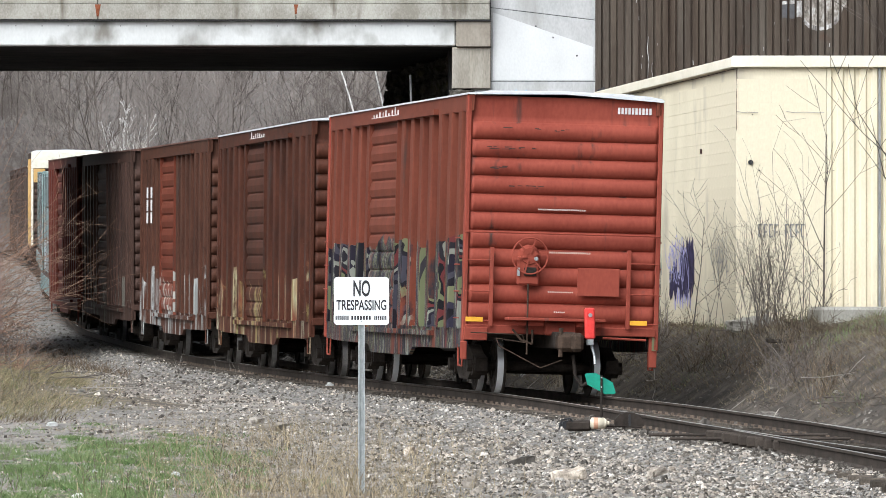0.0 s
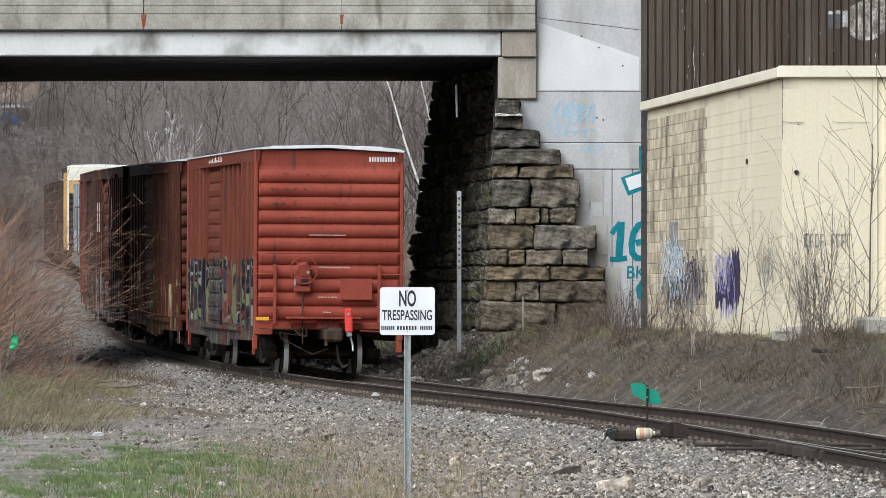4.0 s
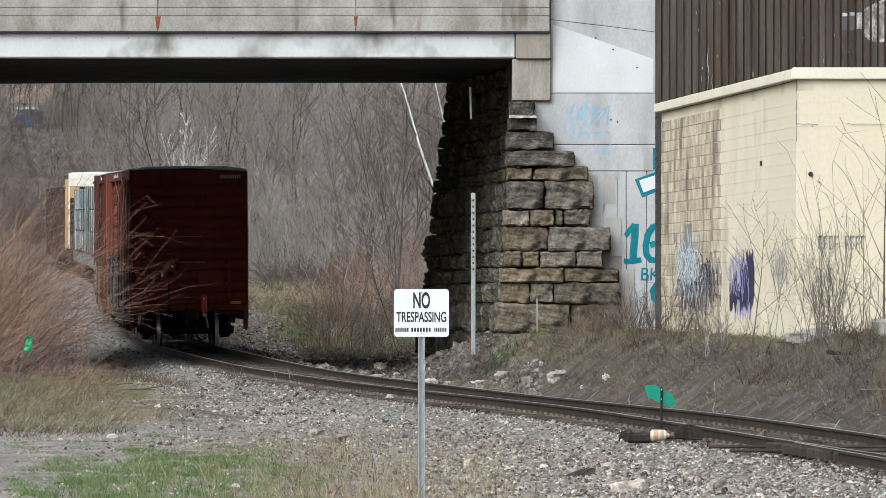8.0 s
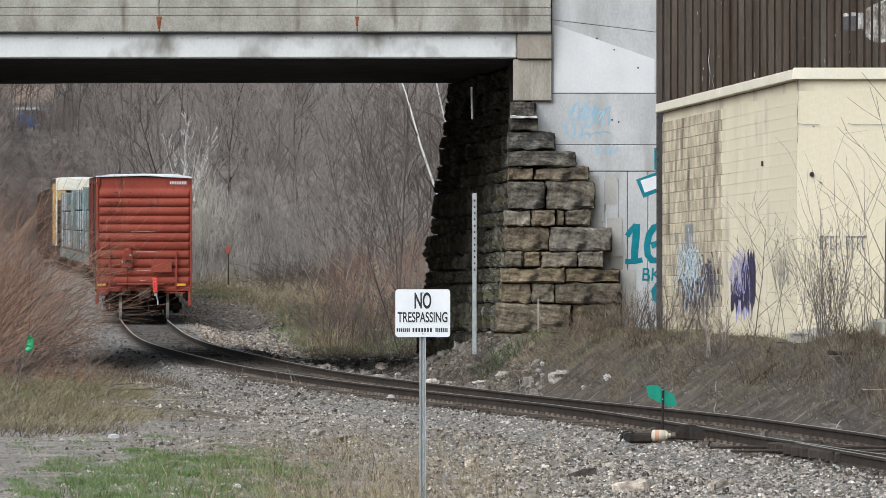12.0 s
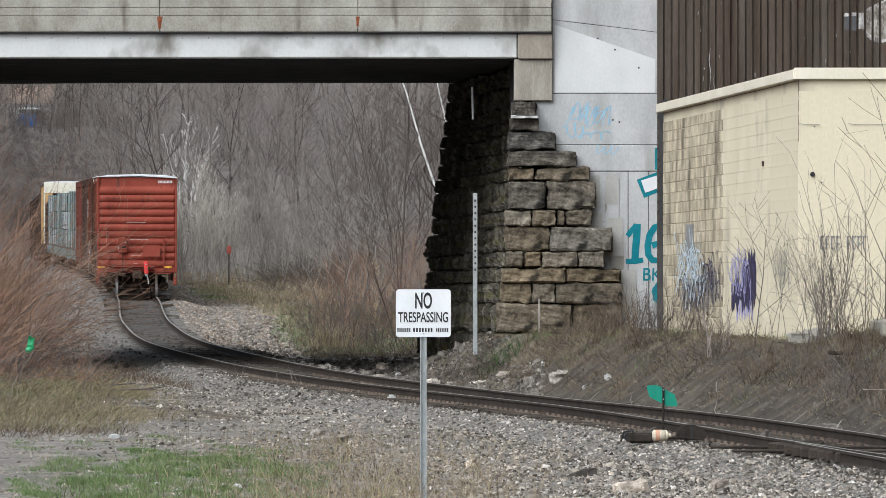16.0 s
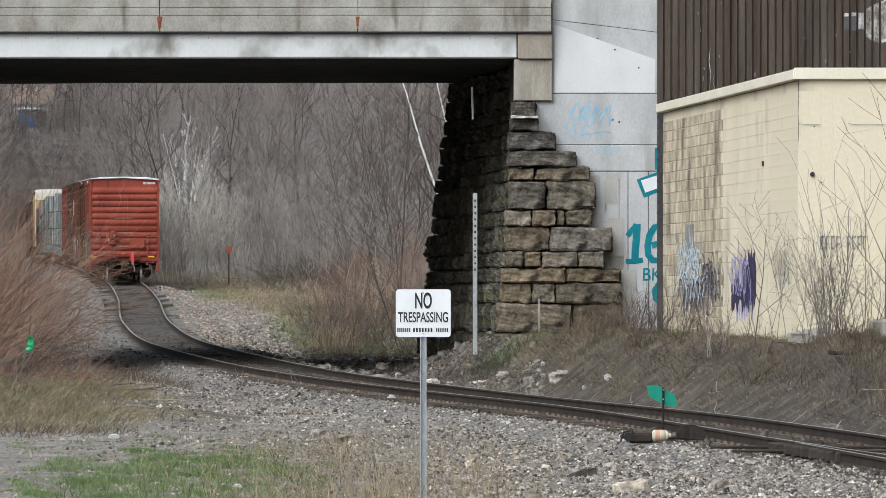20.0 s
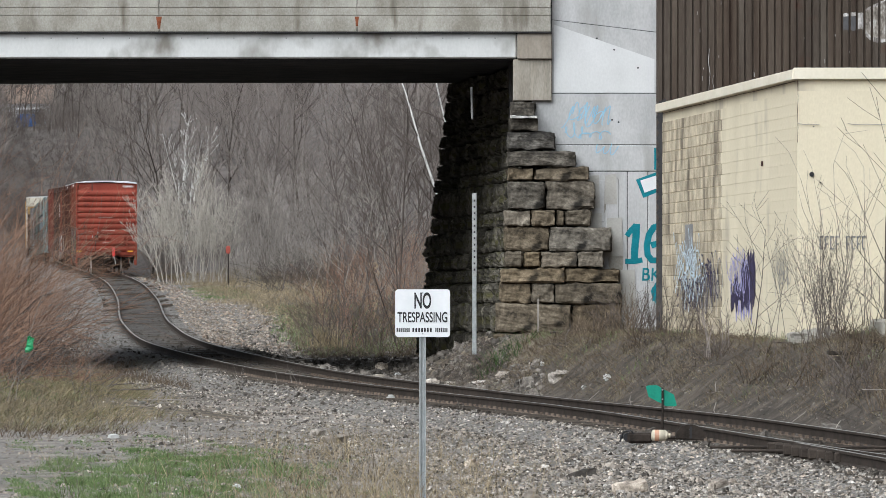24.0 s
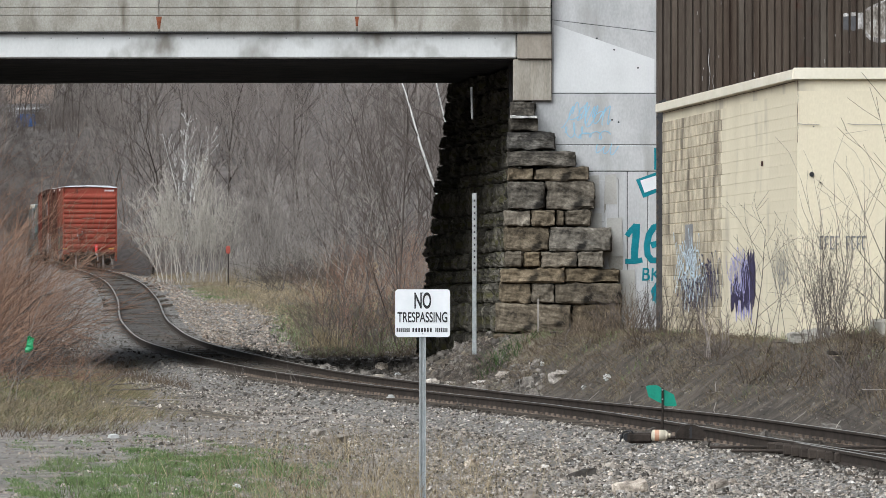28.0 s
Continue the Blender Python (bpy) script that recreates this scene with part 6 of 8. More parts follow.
    brush("grey_canes", "grey-brown dead canes among the red bushes", pts, "bark_soft", rng, 4, 2.7, 0.006, 0.7, 4, reach=0.7, lean=(0.4, 0), wobble=0.16)
    pts = [(spot(bearing, d), d) for bearing, d in zip(rng.uniform(-100, 140, 22), rng.uniform(104, 134, 22))]
    brush("low_brush", "low tangle of bare brown twigs", pts, "red_twig", rng, 9, 1.0, 0.0045, 1.0, 5, reach=1.2, lean=(0.3, 0), wobble=0.2)
    pts = [(spot(bearing, d), d) for bearing, d in zip(rng.uniform(-60, 180, 18), rng.uniform(100, 128, 18))]
    brush("low_canes", "pale dead canes lying over the grass", pts, "bark_soft", rng, 4, 0.9, 0.0045, 1.2, 3, reach=1.6, lean=(0.5, 0), wobble=0.16)
    outer = np.random.default_rng(41)
    pts = [(spot(bearing, d), d) for bearing, d in zip(outer.uniform(-140, 60, 46), outer.uniform(116, 146, 46))]
    pts = [(x, d) for x, d in pts if x < float(line_x(d)) - 3.6]
    brush("dark_undergrowth", "dark brown tangled undergrowth below the red bushes", pts, "bark_mid", outer, 10, 1.9, 0.006, 0.8, 5, reach=1.0, lean=(0.25, 0), wobble=0.2)
    pts = [(spot(bearing, d), d) for bearing, d in zip(outer.uniform(-70, 5, 14), outer.uniform(104, 130, 14))]
    brush("outer_brush", "thin red-brown shoots leaning out towards the line", pts, "red_twig", outer, 6, 2.6, 0.005, 0.8, 6, reach=0.6, lean=(0.5, 0), wobble=0.13)
    weeds = np.random.default_rng(61)
    pts = [(spot(bearing, d), d) for bearing, d in zip(weeds.uniform(470, 790, 34), weeds.uniform(62, 84, 34))]
    brush("dry_weeds", "sparse dry branching weed stalks in the lot", pts, "bark_dim", weeds, 2, 0.62, 0.0022, 0.3, 3, reach=0.7, wobble=0.12)
    pts = [(spot(bearing, d), d) for bearing, d in zip(weeds.uniform(90, 470, 16), weeds.uniform(62, 80, 16))]
    brush("lot_stalks", "thin brown weed stalks standing in the grass", pts, "bark_soft", weeds, 2, 0.42, 0.002, 0.2, 3, reach=0.5, wobble=0.1)
    pts = [(spot(bearing, d), d) for bearing, d in ((433, 146), (492, 139), (523, 137))]
    brush("rail_weeds", "pale dead weeds standing beside the rail", pts, "bark_dim", weeds, 2, 0.36, 0.0045, 0.2, 2, reach=0.5, wobble=0.14)
    # bank below the buildings
    pts = []
    for _ in range(45):
        d = rng.uniform(100, 152)
        u = rng.uniform(3.3, 5.4)
        x = float(line_x(d)) + u
        if x / d * LENS + 784 > 860:
            pts.append((x, d))
    dark = np.random.default_rng(52)
    hollows = [(float(line_x(d)) + dark.uniform(2.6, 5.6), d) for d in dark.uniform(96, 150, 26)]
    brush("bank_bramble", "dark tangled bramble in the hollows of the bank", hollows, "bark_dark", dark, 14, 0.45, 0.0045, 1.0, 5, reach=1.3, wobble=0.25)
    brush("bank_brush", "low brown weeds and dead stalks on the bank", pts, "weed_brown", rng, 12, 0.55, 0.0045, 0.8, 4, reach=1.0)


scrub()


def bush(label, x, y, material, seed, stems, height, thin, reach=0.35, arch=0.15, tw=3, name="bare_shrub", group="shrubs by the cream wall", wide=0.0, wobble=0.14):
    """A shrub whose stems are parts."""
    t = thing(name, label, "shrub", group)
    n = stems
    for i in range(n):
        o = (i / n - 0.5) * 2 * wide
        ob = brush("stem", "", [(x + o, y)], material, np.random.default_rng(seed * 100 + i), max(1, stems // n), height, thin, arch, tw, "", "", reach, wobble=wobble)
        ob.parent = t
    return t


bush("dense tan-grey many-stemmed bare shrub against the cream wall", 6.45, 111.6, "bark_soft", 1, 54, 1.75, 0.005, 0.36, 0.05, 6, wide=0.3, wobble=0.09)
bush("tall thin brown shrub against the cream wall", 6.6, 111.5, "bark_soft", 11, 9, 3.0, 0.0056, 0.3, 0.04, 3, wide=0.25, wobble=0.08)
bush("thin bare shrub against the cream wall", 5.45, 112.6, "bark_soft", 2, 5, 2.5, 0.005, 0.22, 0.05, wobble=0.06)
bush("thin bare shrub against the cream wall", 4.75, 118, "bark", 8, 8, 1.0, 0.008, 0.3, 0.1)
bush("sprawling bare shrub on the ledge", 7.3, 112.5, "bark_mid", 6, 10, 1.3, 0.006, 0.5, 0.1)


def dome_shrub(label, x, y, material, seed, stems, height, wide, thin, name, group="", forks=(11, 6, 3)):
    """A broad shrub: curved stems that fork into a rounded head, each stem a part."""
    t = thing(name, label, "shrub", group, at=pose(x, y, float(ground(x, y)) - 0.1))
    for i in range(stems):
        rng = np.random.default_rng(seed * 50 + i)
        a = 2 * math.pi * i / stems + rng.uniform(-0.2, 0.2)
        out = 0.15 + 0.85 * math.sqrt(((i * 7) % stems + 0.5) / stems)
        tr, tw = grow(rng, height * (1.02 - 0.42 * out * out) * rng.uniform(0.86, 1.06), thin * 3.2, 3, (0.34, 0.42, 0.5), 0.75, forks, thin, (math.cos(a) * out * wide, math.sin(a) * out * wide), 0.22, 0.17, 0.95)
        part("stem", quick_mesh("stem", *tubes(tr + tw, 3), MAT[material]), None, t, at=pose(math.cos(a) * out * 1.9, math.sin(a) * out * 1.9, 0))
    return t


dome_shrub("pale grey many-stemmed bare shrub beside the far curve", spot(342, 334), 334, "bark_pale", 4, 26, 5.2, 0.24, 0.0078, "pale_shrub")
dome_shrub("grey bare shrub at the edge of the far woods", spot(505, 330), 330, "bark_dim", 5, 18, 5.6, 0.42, 0.007, "grey_shrub")
dome_shrub("grey bare shrub at the edge of the far woods", spot(440, 345), 345, "bark_soft", 6, 14, 4.4, 0.5, 0.007, "grey_shrub")
KINDS["branchy"] = ([(quick_mesh("trunk", *tubes(a, 6), MAT["bark_mid"], True), quick_mesh("crown", *tubes(b, 3), MAT["bark_mid"]))
                     for a, b in [grow(np.random.default_rng(s), 5.2, 0.03, 2, (0.55, 0.5), 0.3, (7, 3), 0.007, (-0.02, 0), 0.25, 0.09, 1.25) for s in (5, 9)]], "slim bare tree in front of the cream wall")
plant("branchy", 0, 7.3, 111.3, 0.62, 30, 2, z=1.2, group="young trees", name="young_tree")
plant("branchy", 1, 8.55, 111.0, 0.95, 200, -3, z=1.2, group="young trees", name="young_tree")
plant("branchy", 0, 5.15, 112.0, 0.4, 160, 4, z=1.0, group="young trees", name="young_tree")


for k, (bearing, d, h, n, m) in enumerate(((1085, 136, 0.85, 46, "bark_mid"), (1150, 130, 1.0, 46, "bark_mid"), (1040, 140, 0.55, 34, "weed_brown"), (1215, 124, 0.8, 20, "bark_mid"), (1490, 104, 0.8, 30, "bark_soft"),
                                           (1540, 102, 0.8, 30, "bark_mid"), (1000, 143, 0.4, 24, "weed_brown"), (1110, 133, 0.85, 44, "weed_brown"), (1065, 132, 0.75, 36, "weed_brown"), (1440, 107, 0.7, 26, "weed_brown"),
                                           (1515, 105, 0.9, 30, "weed_brown"), (1560, 100, 0.8, 28, "weed_brown"), (1350, 111, 0.5, 20, "weed_brown"), (1270, 117, 0.6, 20, "bark_mid"), (950, 146, 0.3, 20, "weed_brown"))):
    bush("low brown leafless shrub on the bank", spot(bearing, d), d, m, 60 + k, n, h, 0.0055, 0.6, 0.25, 4, "bank_shrub", "shrubs on the bank")


def blades(name, label, places, material, rng, per, height, width, spread=0.05, lean=0.5, category="grass", drift=0.0):
    """Tufts of narrow bent blades."""
    places = np.asarray(places, float)
    n = len(places) * per
    base = np.repeat(places, per, 0)
    x, y = base[:, 0] + rng.normal(0, spread, n), base[:, 1] + rng.normal(0, spread * 1.6, n)
    z = ground(x, y) - 0.01
    h = height * rng.uniform(0.4, 1.15, n) * (base[:, 2] if places.shape[1] > 2 else 1)
    a = rng.uniform(0, 2 * math.pi, n)
    o = rng.uniform(0.05, lean, n) * h
    w = width * rng.uniform(0.6, 1.2, n)
    b = rng.uniform(-0.6, 0.6, n)
    wx, wy = np.cos(b) * w, np.sin(b) * w
    dx, dy = np.cos(a) * o + drift * h, np.sin(a) * o
    v = np.zeros((n, 5, 3))
    v[:, 0] = np.stack([x - wx, y - wy, z], 1)
    v[:, 1] = np.stack([x + wx, y + wy, z], 1)
    v[:, 2] = np.stack([x - wx * 0.7 + dx * 0.35, y - wy * 0.7 + dy * 0.35, z + h * 0.6], 1)
    v[:, 3] = np.stack([x + wx * 0.7 + dx * 0.35, y + wy * 0.7 + dy * 0.35, z + h * 0.6], 1)
    v[:, 4] = np.stack([x + dx, y + dy, z + h], 1)
    k = (np.arange(n) * 5)[:, None]
    f = np.concatenate([np.concatenate([k, k + 1, k + 3], 1), np.concatenate([k, k + 3, k + 2], 1), np.concatenate([k + 2, k + 3, k + 4], 1)])
    return tagged(new(name, quick_mesh(name, v.reshape(-1, 3), f, MAT[material])), label, category, kind="stuff")


def grasses():
    rng = np.random.default_rng(8)

    def scatter(n, bearing0, bearing1, d0, d1, keep=None):
        d = rng.uniform(d0, d1, n)
        x = spot(rng.uniform(bearing0, bearing1, n), d)
        m = np.ones(n, bool) if keep is None else keep(x, d)
        return np.stack([x[m], d[m]], 1)

    def soft(n, mid, wide, d0, d1):
        d = d0 + (d1 - d0) * rng.random(n) ** 1.7
        return np.stack([spot(rng.normal(mid, wide, n), d), d], 1)

    def green(x, d):
        return masks(x, d)["grass"] + ripple(x, d * 0.15, 0.45, 3.0) * 0.34 + ripple(x, d * 0.15, 0.16, 1.0) * 0.26 + rng.normal(0, 0.14, len(x)) > 0.43
    def patch(x, d, cut):
        return green(x, d) & (ripple(x, d * 0.22, 0.13, 5.0) + 0.7 * ripple(x, d * 0.2, 0.31, 2.0) + rng.normal(0, 0.25, len(x)) > cut)

    def varied(p, low=0.5):
        h = low + 0.75 * np.clip(ripple(p[:, 0], p[:, 1] * 0.3, 0.21, 8.0) + 0.45, 0, 1.3)
        return np.concatenate([p, h[:, None]], 1)
    blades("grass", "short green spring grass with bare patches", varied(scatter(24000, 20, 690, 60, 92, lambda x, d: patch(x, d, -0.28))), "blade", rng, 5, 0.052, 0.0042, 0.05, 1.7)
    blades("clover", "dark green clover leaves in the grass", varied(scatter(15000, 20, 690, 60, 92, lambda x, d: patch(x, d, 0.18))), "clover", rng, 5, 0.036, 0.008, 0.06, 1.9)
    d = rng.uniform(61, 80, 80)
    x = spot(np.concatenate([rng.normal(250, 60, 30), rng.uniform(60, 580, 50)]), d)
    tufts = np.repeat(np.stack([x, d], 1), 10, 0) + rng.normal(0, 0.06, (800, 2))
    blades("grass_tufts", "taller bright green grass tufts", tufts, "blade", rng, 5, 0.12, 0.0038, 0.04, 1.4)
    blades("dry_grass", "dead straw grass among the green", soft(1500, 540, 250, 60, 90), "straw", rng, 4, 0.06, 0.0026, 0.07, 3.0)
    # dead stalks behind the sign and in front
    blades("tall_dry_grass", "tall thin dead grass stalks beside the lot", soft(280, 640, 150, 60, 88), "straw", rng, 3, 0.40, 0.0026, 0.14, 2.2)
    blades("fallen_dry_grass", "brown dead grass lying matted round the sign post", soft(3300, 650, 170, 60, 96), "straw_grey", rng, 4, 0.06, 0.0026, 0.10, 4.5)
    blades("brown_dry_grass", "thin brown dead stems round the sign post", soft(1000, 650, 160, 60, 96), "weed_brown", rng, 3, 0.12, 0.0022, 0.10, 3.2)
    blades("weed_stalks", "sparse tall brown weed stalks", soft(90, 530, 170, 62, 92), "weed_brown", rng, 2, 0.55, 0.0026, 0.08, 1.1)
    blades("pale_stalks", "sparse pale bent weed stalks", soft(170, 640, 150, 60, 84), "straw", rng, 2, 0.5, 0.0028, 0.08, 1.4)

    def bank(x, d):
        u = x - line_x(d)
        return (u > 3.2 + 0.45 * ripple(x, d, 0.8, 9.0)) & (u < 6.6) & ((d < 150) | (x > 1.8))
    blades("bank_grass", "matted dry grass on the bank", scatter(3200, 840, 1800, 84, 153, bank), "straw", rng, 4, 0.08, 0.0035, 0.12, 3.0, drift=-1.3)
    blades("bank_weeds", "brown dead weeds on the bank", scatter(17000, 840, 1800, 86, 153, bank), "weed_brown", rng, 4, 0.11, 0.004, 0.12, 2.6, drift=-1.2)
    blades("bank_green", "green tufts sprouting on the bank", scatter(5000, 860, 1700, 90, 150, lambda x, d: bank(x, d) & (ripple(x, d * 0.4, 0.9, 1.0) + rng.normal(0, 0.2, len(x)) > 0.5)), "blade", rng, 6, 0.16, 0.004, 0.12, 1.0)

    blades("bank_olive", "low matted olive grass on the bank", scatter(8000, 840, 1800, 86, 153, bank), "olive", rng, 4, 0.07, 0.0035, 0.12, 3.5, drift=-1.2)
    d = rng.uniform(94, 148, 150)
    clumps = np.repeat(np.stack([line_x(d) + rng.uniform(2.9, 6.0, 150), d, rng.uniform(0.5, 1.3, 150)], 1), 7, 0) + rng.normal(0, 0.1, (1050, 3)) * np.array([1, 1, 0])
    blades("bank_tufts", "pale bent tufts of dead grass on the bank", clumps, "straw_grey", rng, 5, 0.17, 0.003, 0.06, 2.0)

    def left(x, d):
        u = x - line_x(d)
        return (u < -4.2 + 0.5 * ripple(x, d, 1.1)) & (x + rng.normal(0, 0.35, len(x)) < spot(190, d) + 0.7 * ripple(x, d, 1.4, 1.0))
    blades("left_olive", "dull olive dead grass under the red bushes", scatter(9500, -160, 330, 94, 150, left), "olive", rng, 4, 0.15, 0.0045, 0.12, 2.4, drift=0.9)
    blades("left_grass", "long matted straw grass under the red bushes", scatter(7500, -160, 330, 95, 150, left), "straw", rng, 4, 0.15, 0.0045, 0.12, 2.4, drift=0.9)
    blades("left_weeds", "brown dead weeds under the red bushes", scatter(3200, -160, 330, 90, 170, left), "weed_brown", rng, 4, 0.15, 0.005, 0.12, 2.4, drift=0.8)
    blades("left_green", "fresh green shoots under the bushes", scatter(2200, -100, 230, 100, 124, lambda x, d: left(x, d) & (ripple(x, d, 1.2, 2.0) > 0.1)), "blade", rng, 6, 0.13, 0.004, 0.10, 0.9)
    # far side of the line
    blades("curve_weeds", "low brown dead weeds on the outer shoulder of the curve", scatter(2600, -40, 330, 135, 290, lambda x, d: (x - line_x(d) < -2.3 + 0.6 * ripple(x, d, 1.2, 3.0)) & (x - line_x(d) > -8)), "weed_brown", rng, 4, 0.22, 0.007, 0.16, 2.2)
    def beyond(x, d):
        return x - line_x(d) > 5.1 - 1.5 * step(225, 290, d) + 0.8 * ripple(x, d * 0.4, 0.9, 1.0)
    blades("verge_grass", "dead brown grass beside the far line", scatter(5000, 200, 600, 215, 390, beyond), "straw_grey", rng, 4, 0.20, 0.010, 0.25, 2.4)
    blades("verge_straw", "pale dry grass inside the far curve", scatter(4500, 280, 600, 215, 395, beyond), "straw", rng, 4, 0.22, 0.009, 0.25, 2.4)
    blades("verge_tall", "pale upright dry grass at the edge of the far woods", scatter(1500, 380, 600, 320, 395, lambda x, d: x - line_x(d) > 7.5), "straw_grey", rng, 4, 0.6, 0.010, 0.2, 0.9)
    blades("slope_grass", "brown dead growth at the foot of the slope", scatter(4500, 430, 800, 180, 260, lambda x, d: (x - line_x(d) > 3.6 + 0.03 * (d - 180))), "weed_brown", rng, 4, 0.22, 0.007, 0.2, 2.4)
    blades("slope_straw", "pale matted dead grass at the foot of the slope", scatter(4500, 430, 800, 180, 280, lambda x, d: (x - line_x(d) > 3.6 + 0.03 * (d - 180))), "straw_grey", rng, 4, 0.16, 0.007, 0.2, 3.0)
    blades("slope_green", "thin green growth at the foot of the slope", scatter(3600, 480, 780, 182, 260, lambda x, d: (x - line_x(d) > 3.6 + 0.02 * (d - 180)) & (ripple(x, d, 1.5, 3.0) > -0.2)), "blade", rng, 4, 0.2, 0.006, 0.2, 1.4)
    tuft = np.stack([spot(rng.normal(885, 20, 30), 149.0), rng.uniform(147.5, 150.5, 30)], 1)
    blades("abutment_tuft", "dark green tuft of long bent leaves below the stone abutment", tuft, "ivy", rng, 6, 0.42, 0.007, 0.1, 2.6)
    tuft = np.stack([spot(rng.normal(577, 12, 60), 190.0), np.full(60, 190.0)], 1)
    blades("tan_tuft", "tuft of orange-tan dry grass beside the line", tuft, "straw", rng, 6, 0.75, 0.007, 0.12, 0.7)
    blades("far_green", "strip of green grass beside the far line", scatter(900, 335, 440, 275, 315, lambda x, d: (x - line_x(d) > 2.8) & (x - line_x(d) < 5.2) & (ripple(x, d * 0.3, 0.8, 2.0) > -0.1)), "blade", rng, 6, 0.12, 0.008, 0.2, 1.0)


grasses()


# ---- loose stones ----
def stones(name, label, n, bearing0, bearing1, d0, d1, size, material, rng, keep=None, flat=0.65):
    d = 1 / rng.uniform(1 / d1, 1 / d0, n)
    x = spot(rng.uniform(bearing0, bearing1, n), d)
    if keep is not None:
        m = keep(x, d)
        x, d = x[m], d[m]
    n = len(x)
    s = size * np.exp(rng.normal(0, 0.38, n))
    cube = np.array([(a, b, c) for c in (-1, 1) for b in (-1, 1) for a in (-1, 1)], float) * 0.5
    v = cube[None] * (1 + rng.uniform(-0.38, 0.38, (n, 8, 3)))
    v[:, 4:, :2] *= rng.uniform(0.3, 0.9, (n, 1, 1))
    v = v * s[:, None, None] * np.stack([np.ones(n), rng.uniform(0.45, 1.3, n), flat * rng.uniform(0.6, 1.2, n)], 1)[:, None]
    a = rng.uniform(0, 6.28, n)
    ca, sa = np.cos(a), np.sin(a)
    w = v.copy()
    w[..., 0], w[..., 1] = v[..., 0] * ca[:, None] - v[..., 1] * sa[:, None], v[..., 0] * sa[:, None] + v[..., 1] * ca[:, None]
    t = rng.normal(0, 0.35, n)
    w[..., 2] = w[..., 2] + w[..., 0] * t[:, None]
    w += np.stack([x, d, ground(x, d) + s * 0.12], 1)[:, None]
    faces = np.array([(4, 5, 7, 6), (0, 1, 5, 4), (1, 3, 7, 5), (3, 2, 6, 7), (2, 0, 4, 6)])
    f = (np.arange(n) * 8)[:, None, None] + faces[None]
    return tagged(new(name, quick_mesh(name, w.reshape(-1, 3), f.reshape(-1, 4), MAT[material])), label, "gravel", kind="stuff")


MAT["stone_soot"] = surface("ballast_between_rails", [(0.045, 0.039, 0.033), (0.085, 0.075, 0.065), (0.14, 0.125, 0.11)], 9, 0.95, 0, 0.4, 60, vary=0.4)
MAT["stone_dirty"] = surface("gravel_grimy", [(0.06, 0.052, 0.045), (0.13, 0.115, 0.10), (0.24, 0.22, 0.195)], 9, 0.95, 0, 0.4, 60, vary=0.5)
MAT["stone_tan"] = surface("stone_tan", [(0.19, 0.165, 0.138), (0.34, 0.30, 0.255)], 9, 0.9, 0, 0.4, 60, vary=0.5)


MAT["stone_far"] = surface("gravel_brown_grey", [(0.13, 0.11, 0.095), (0.25, 0.218, 0.19), (0.44, 0.395, 0.35)], 9, 0.95, 0, 0.4, 60, vary=0.5, tint=(1.0, 0.87, 0.74))


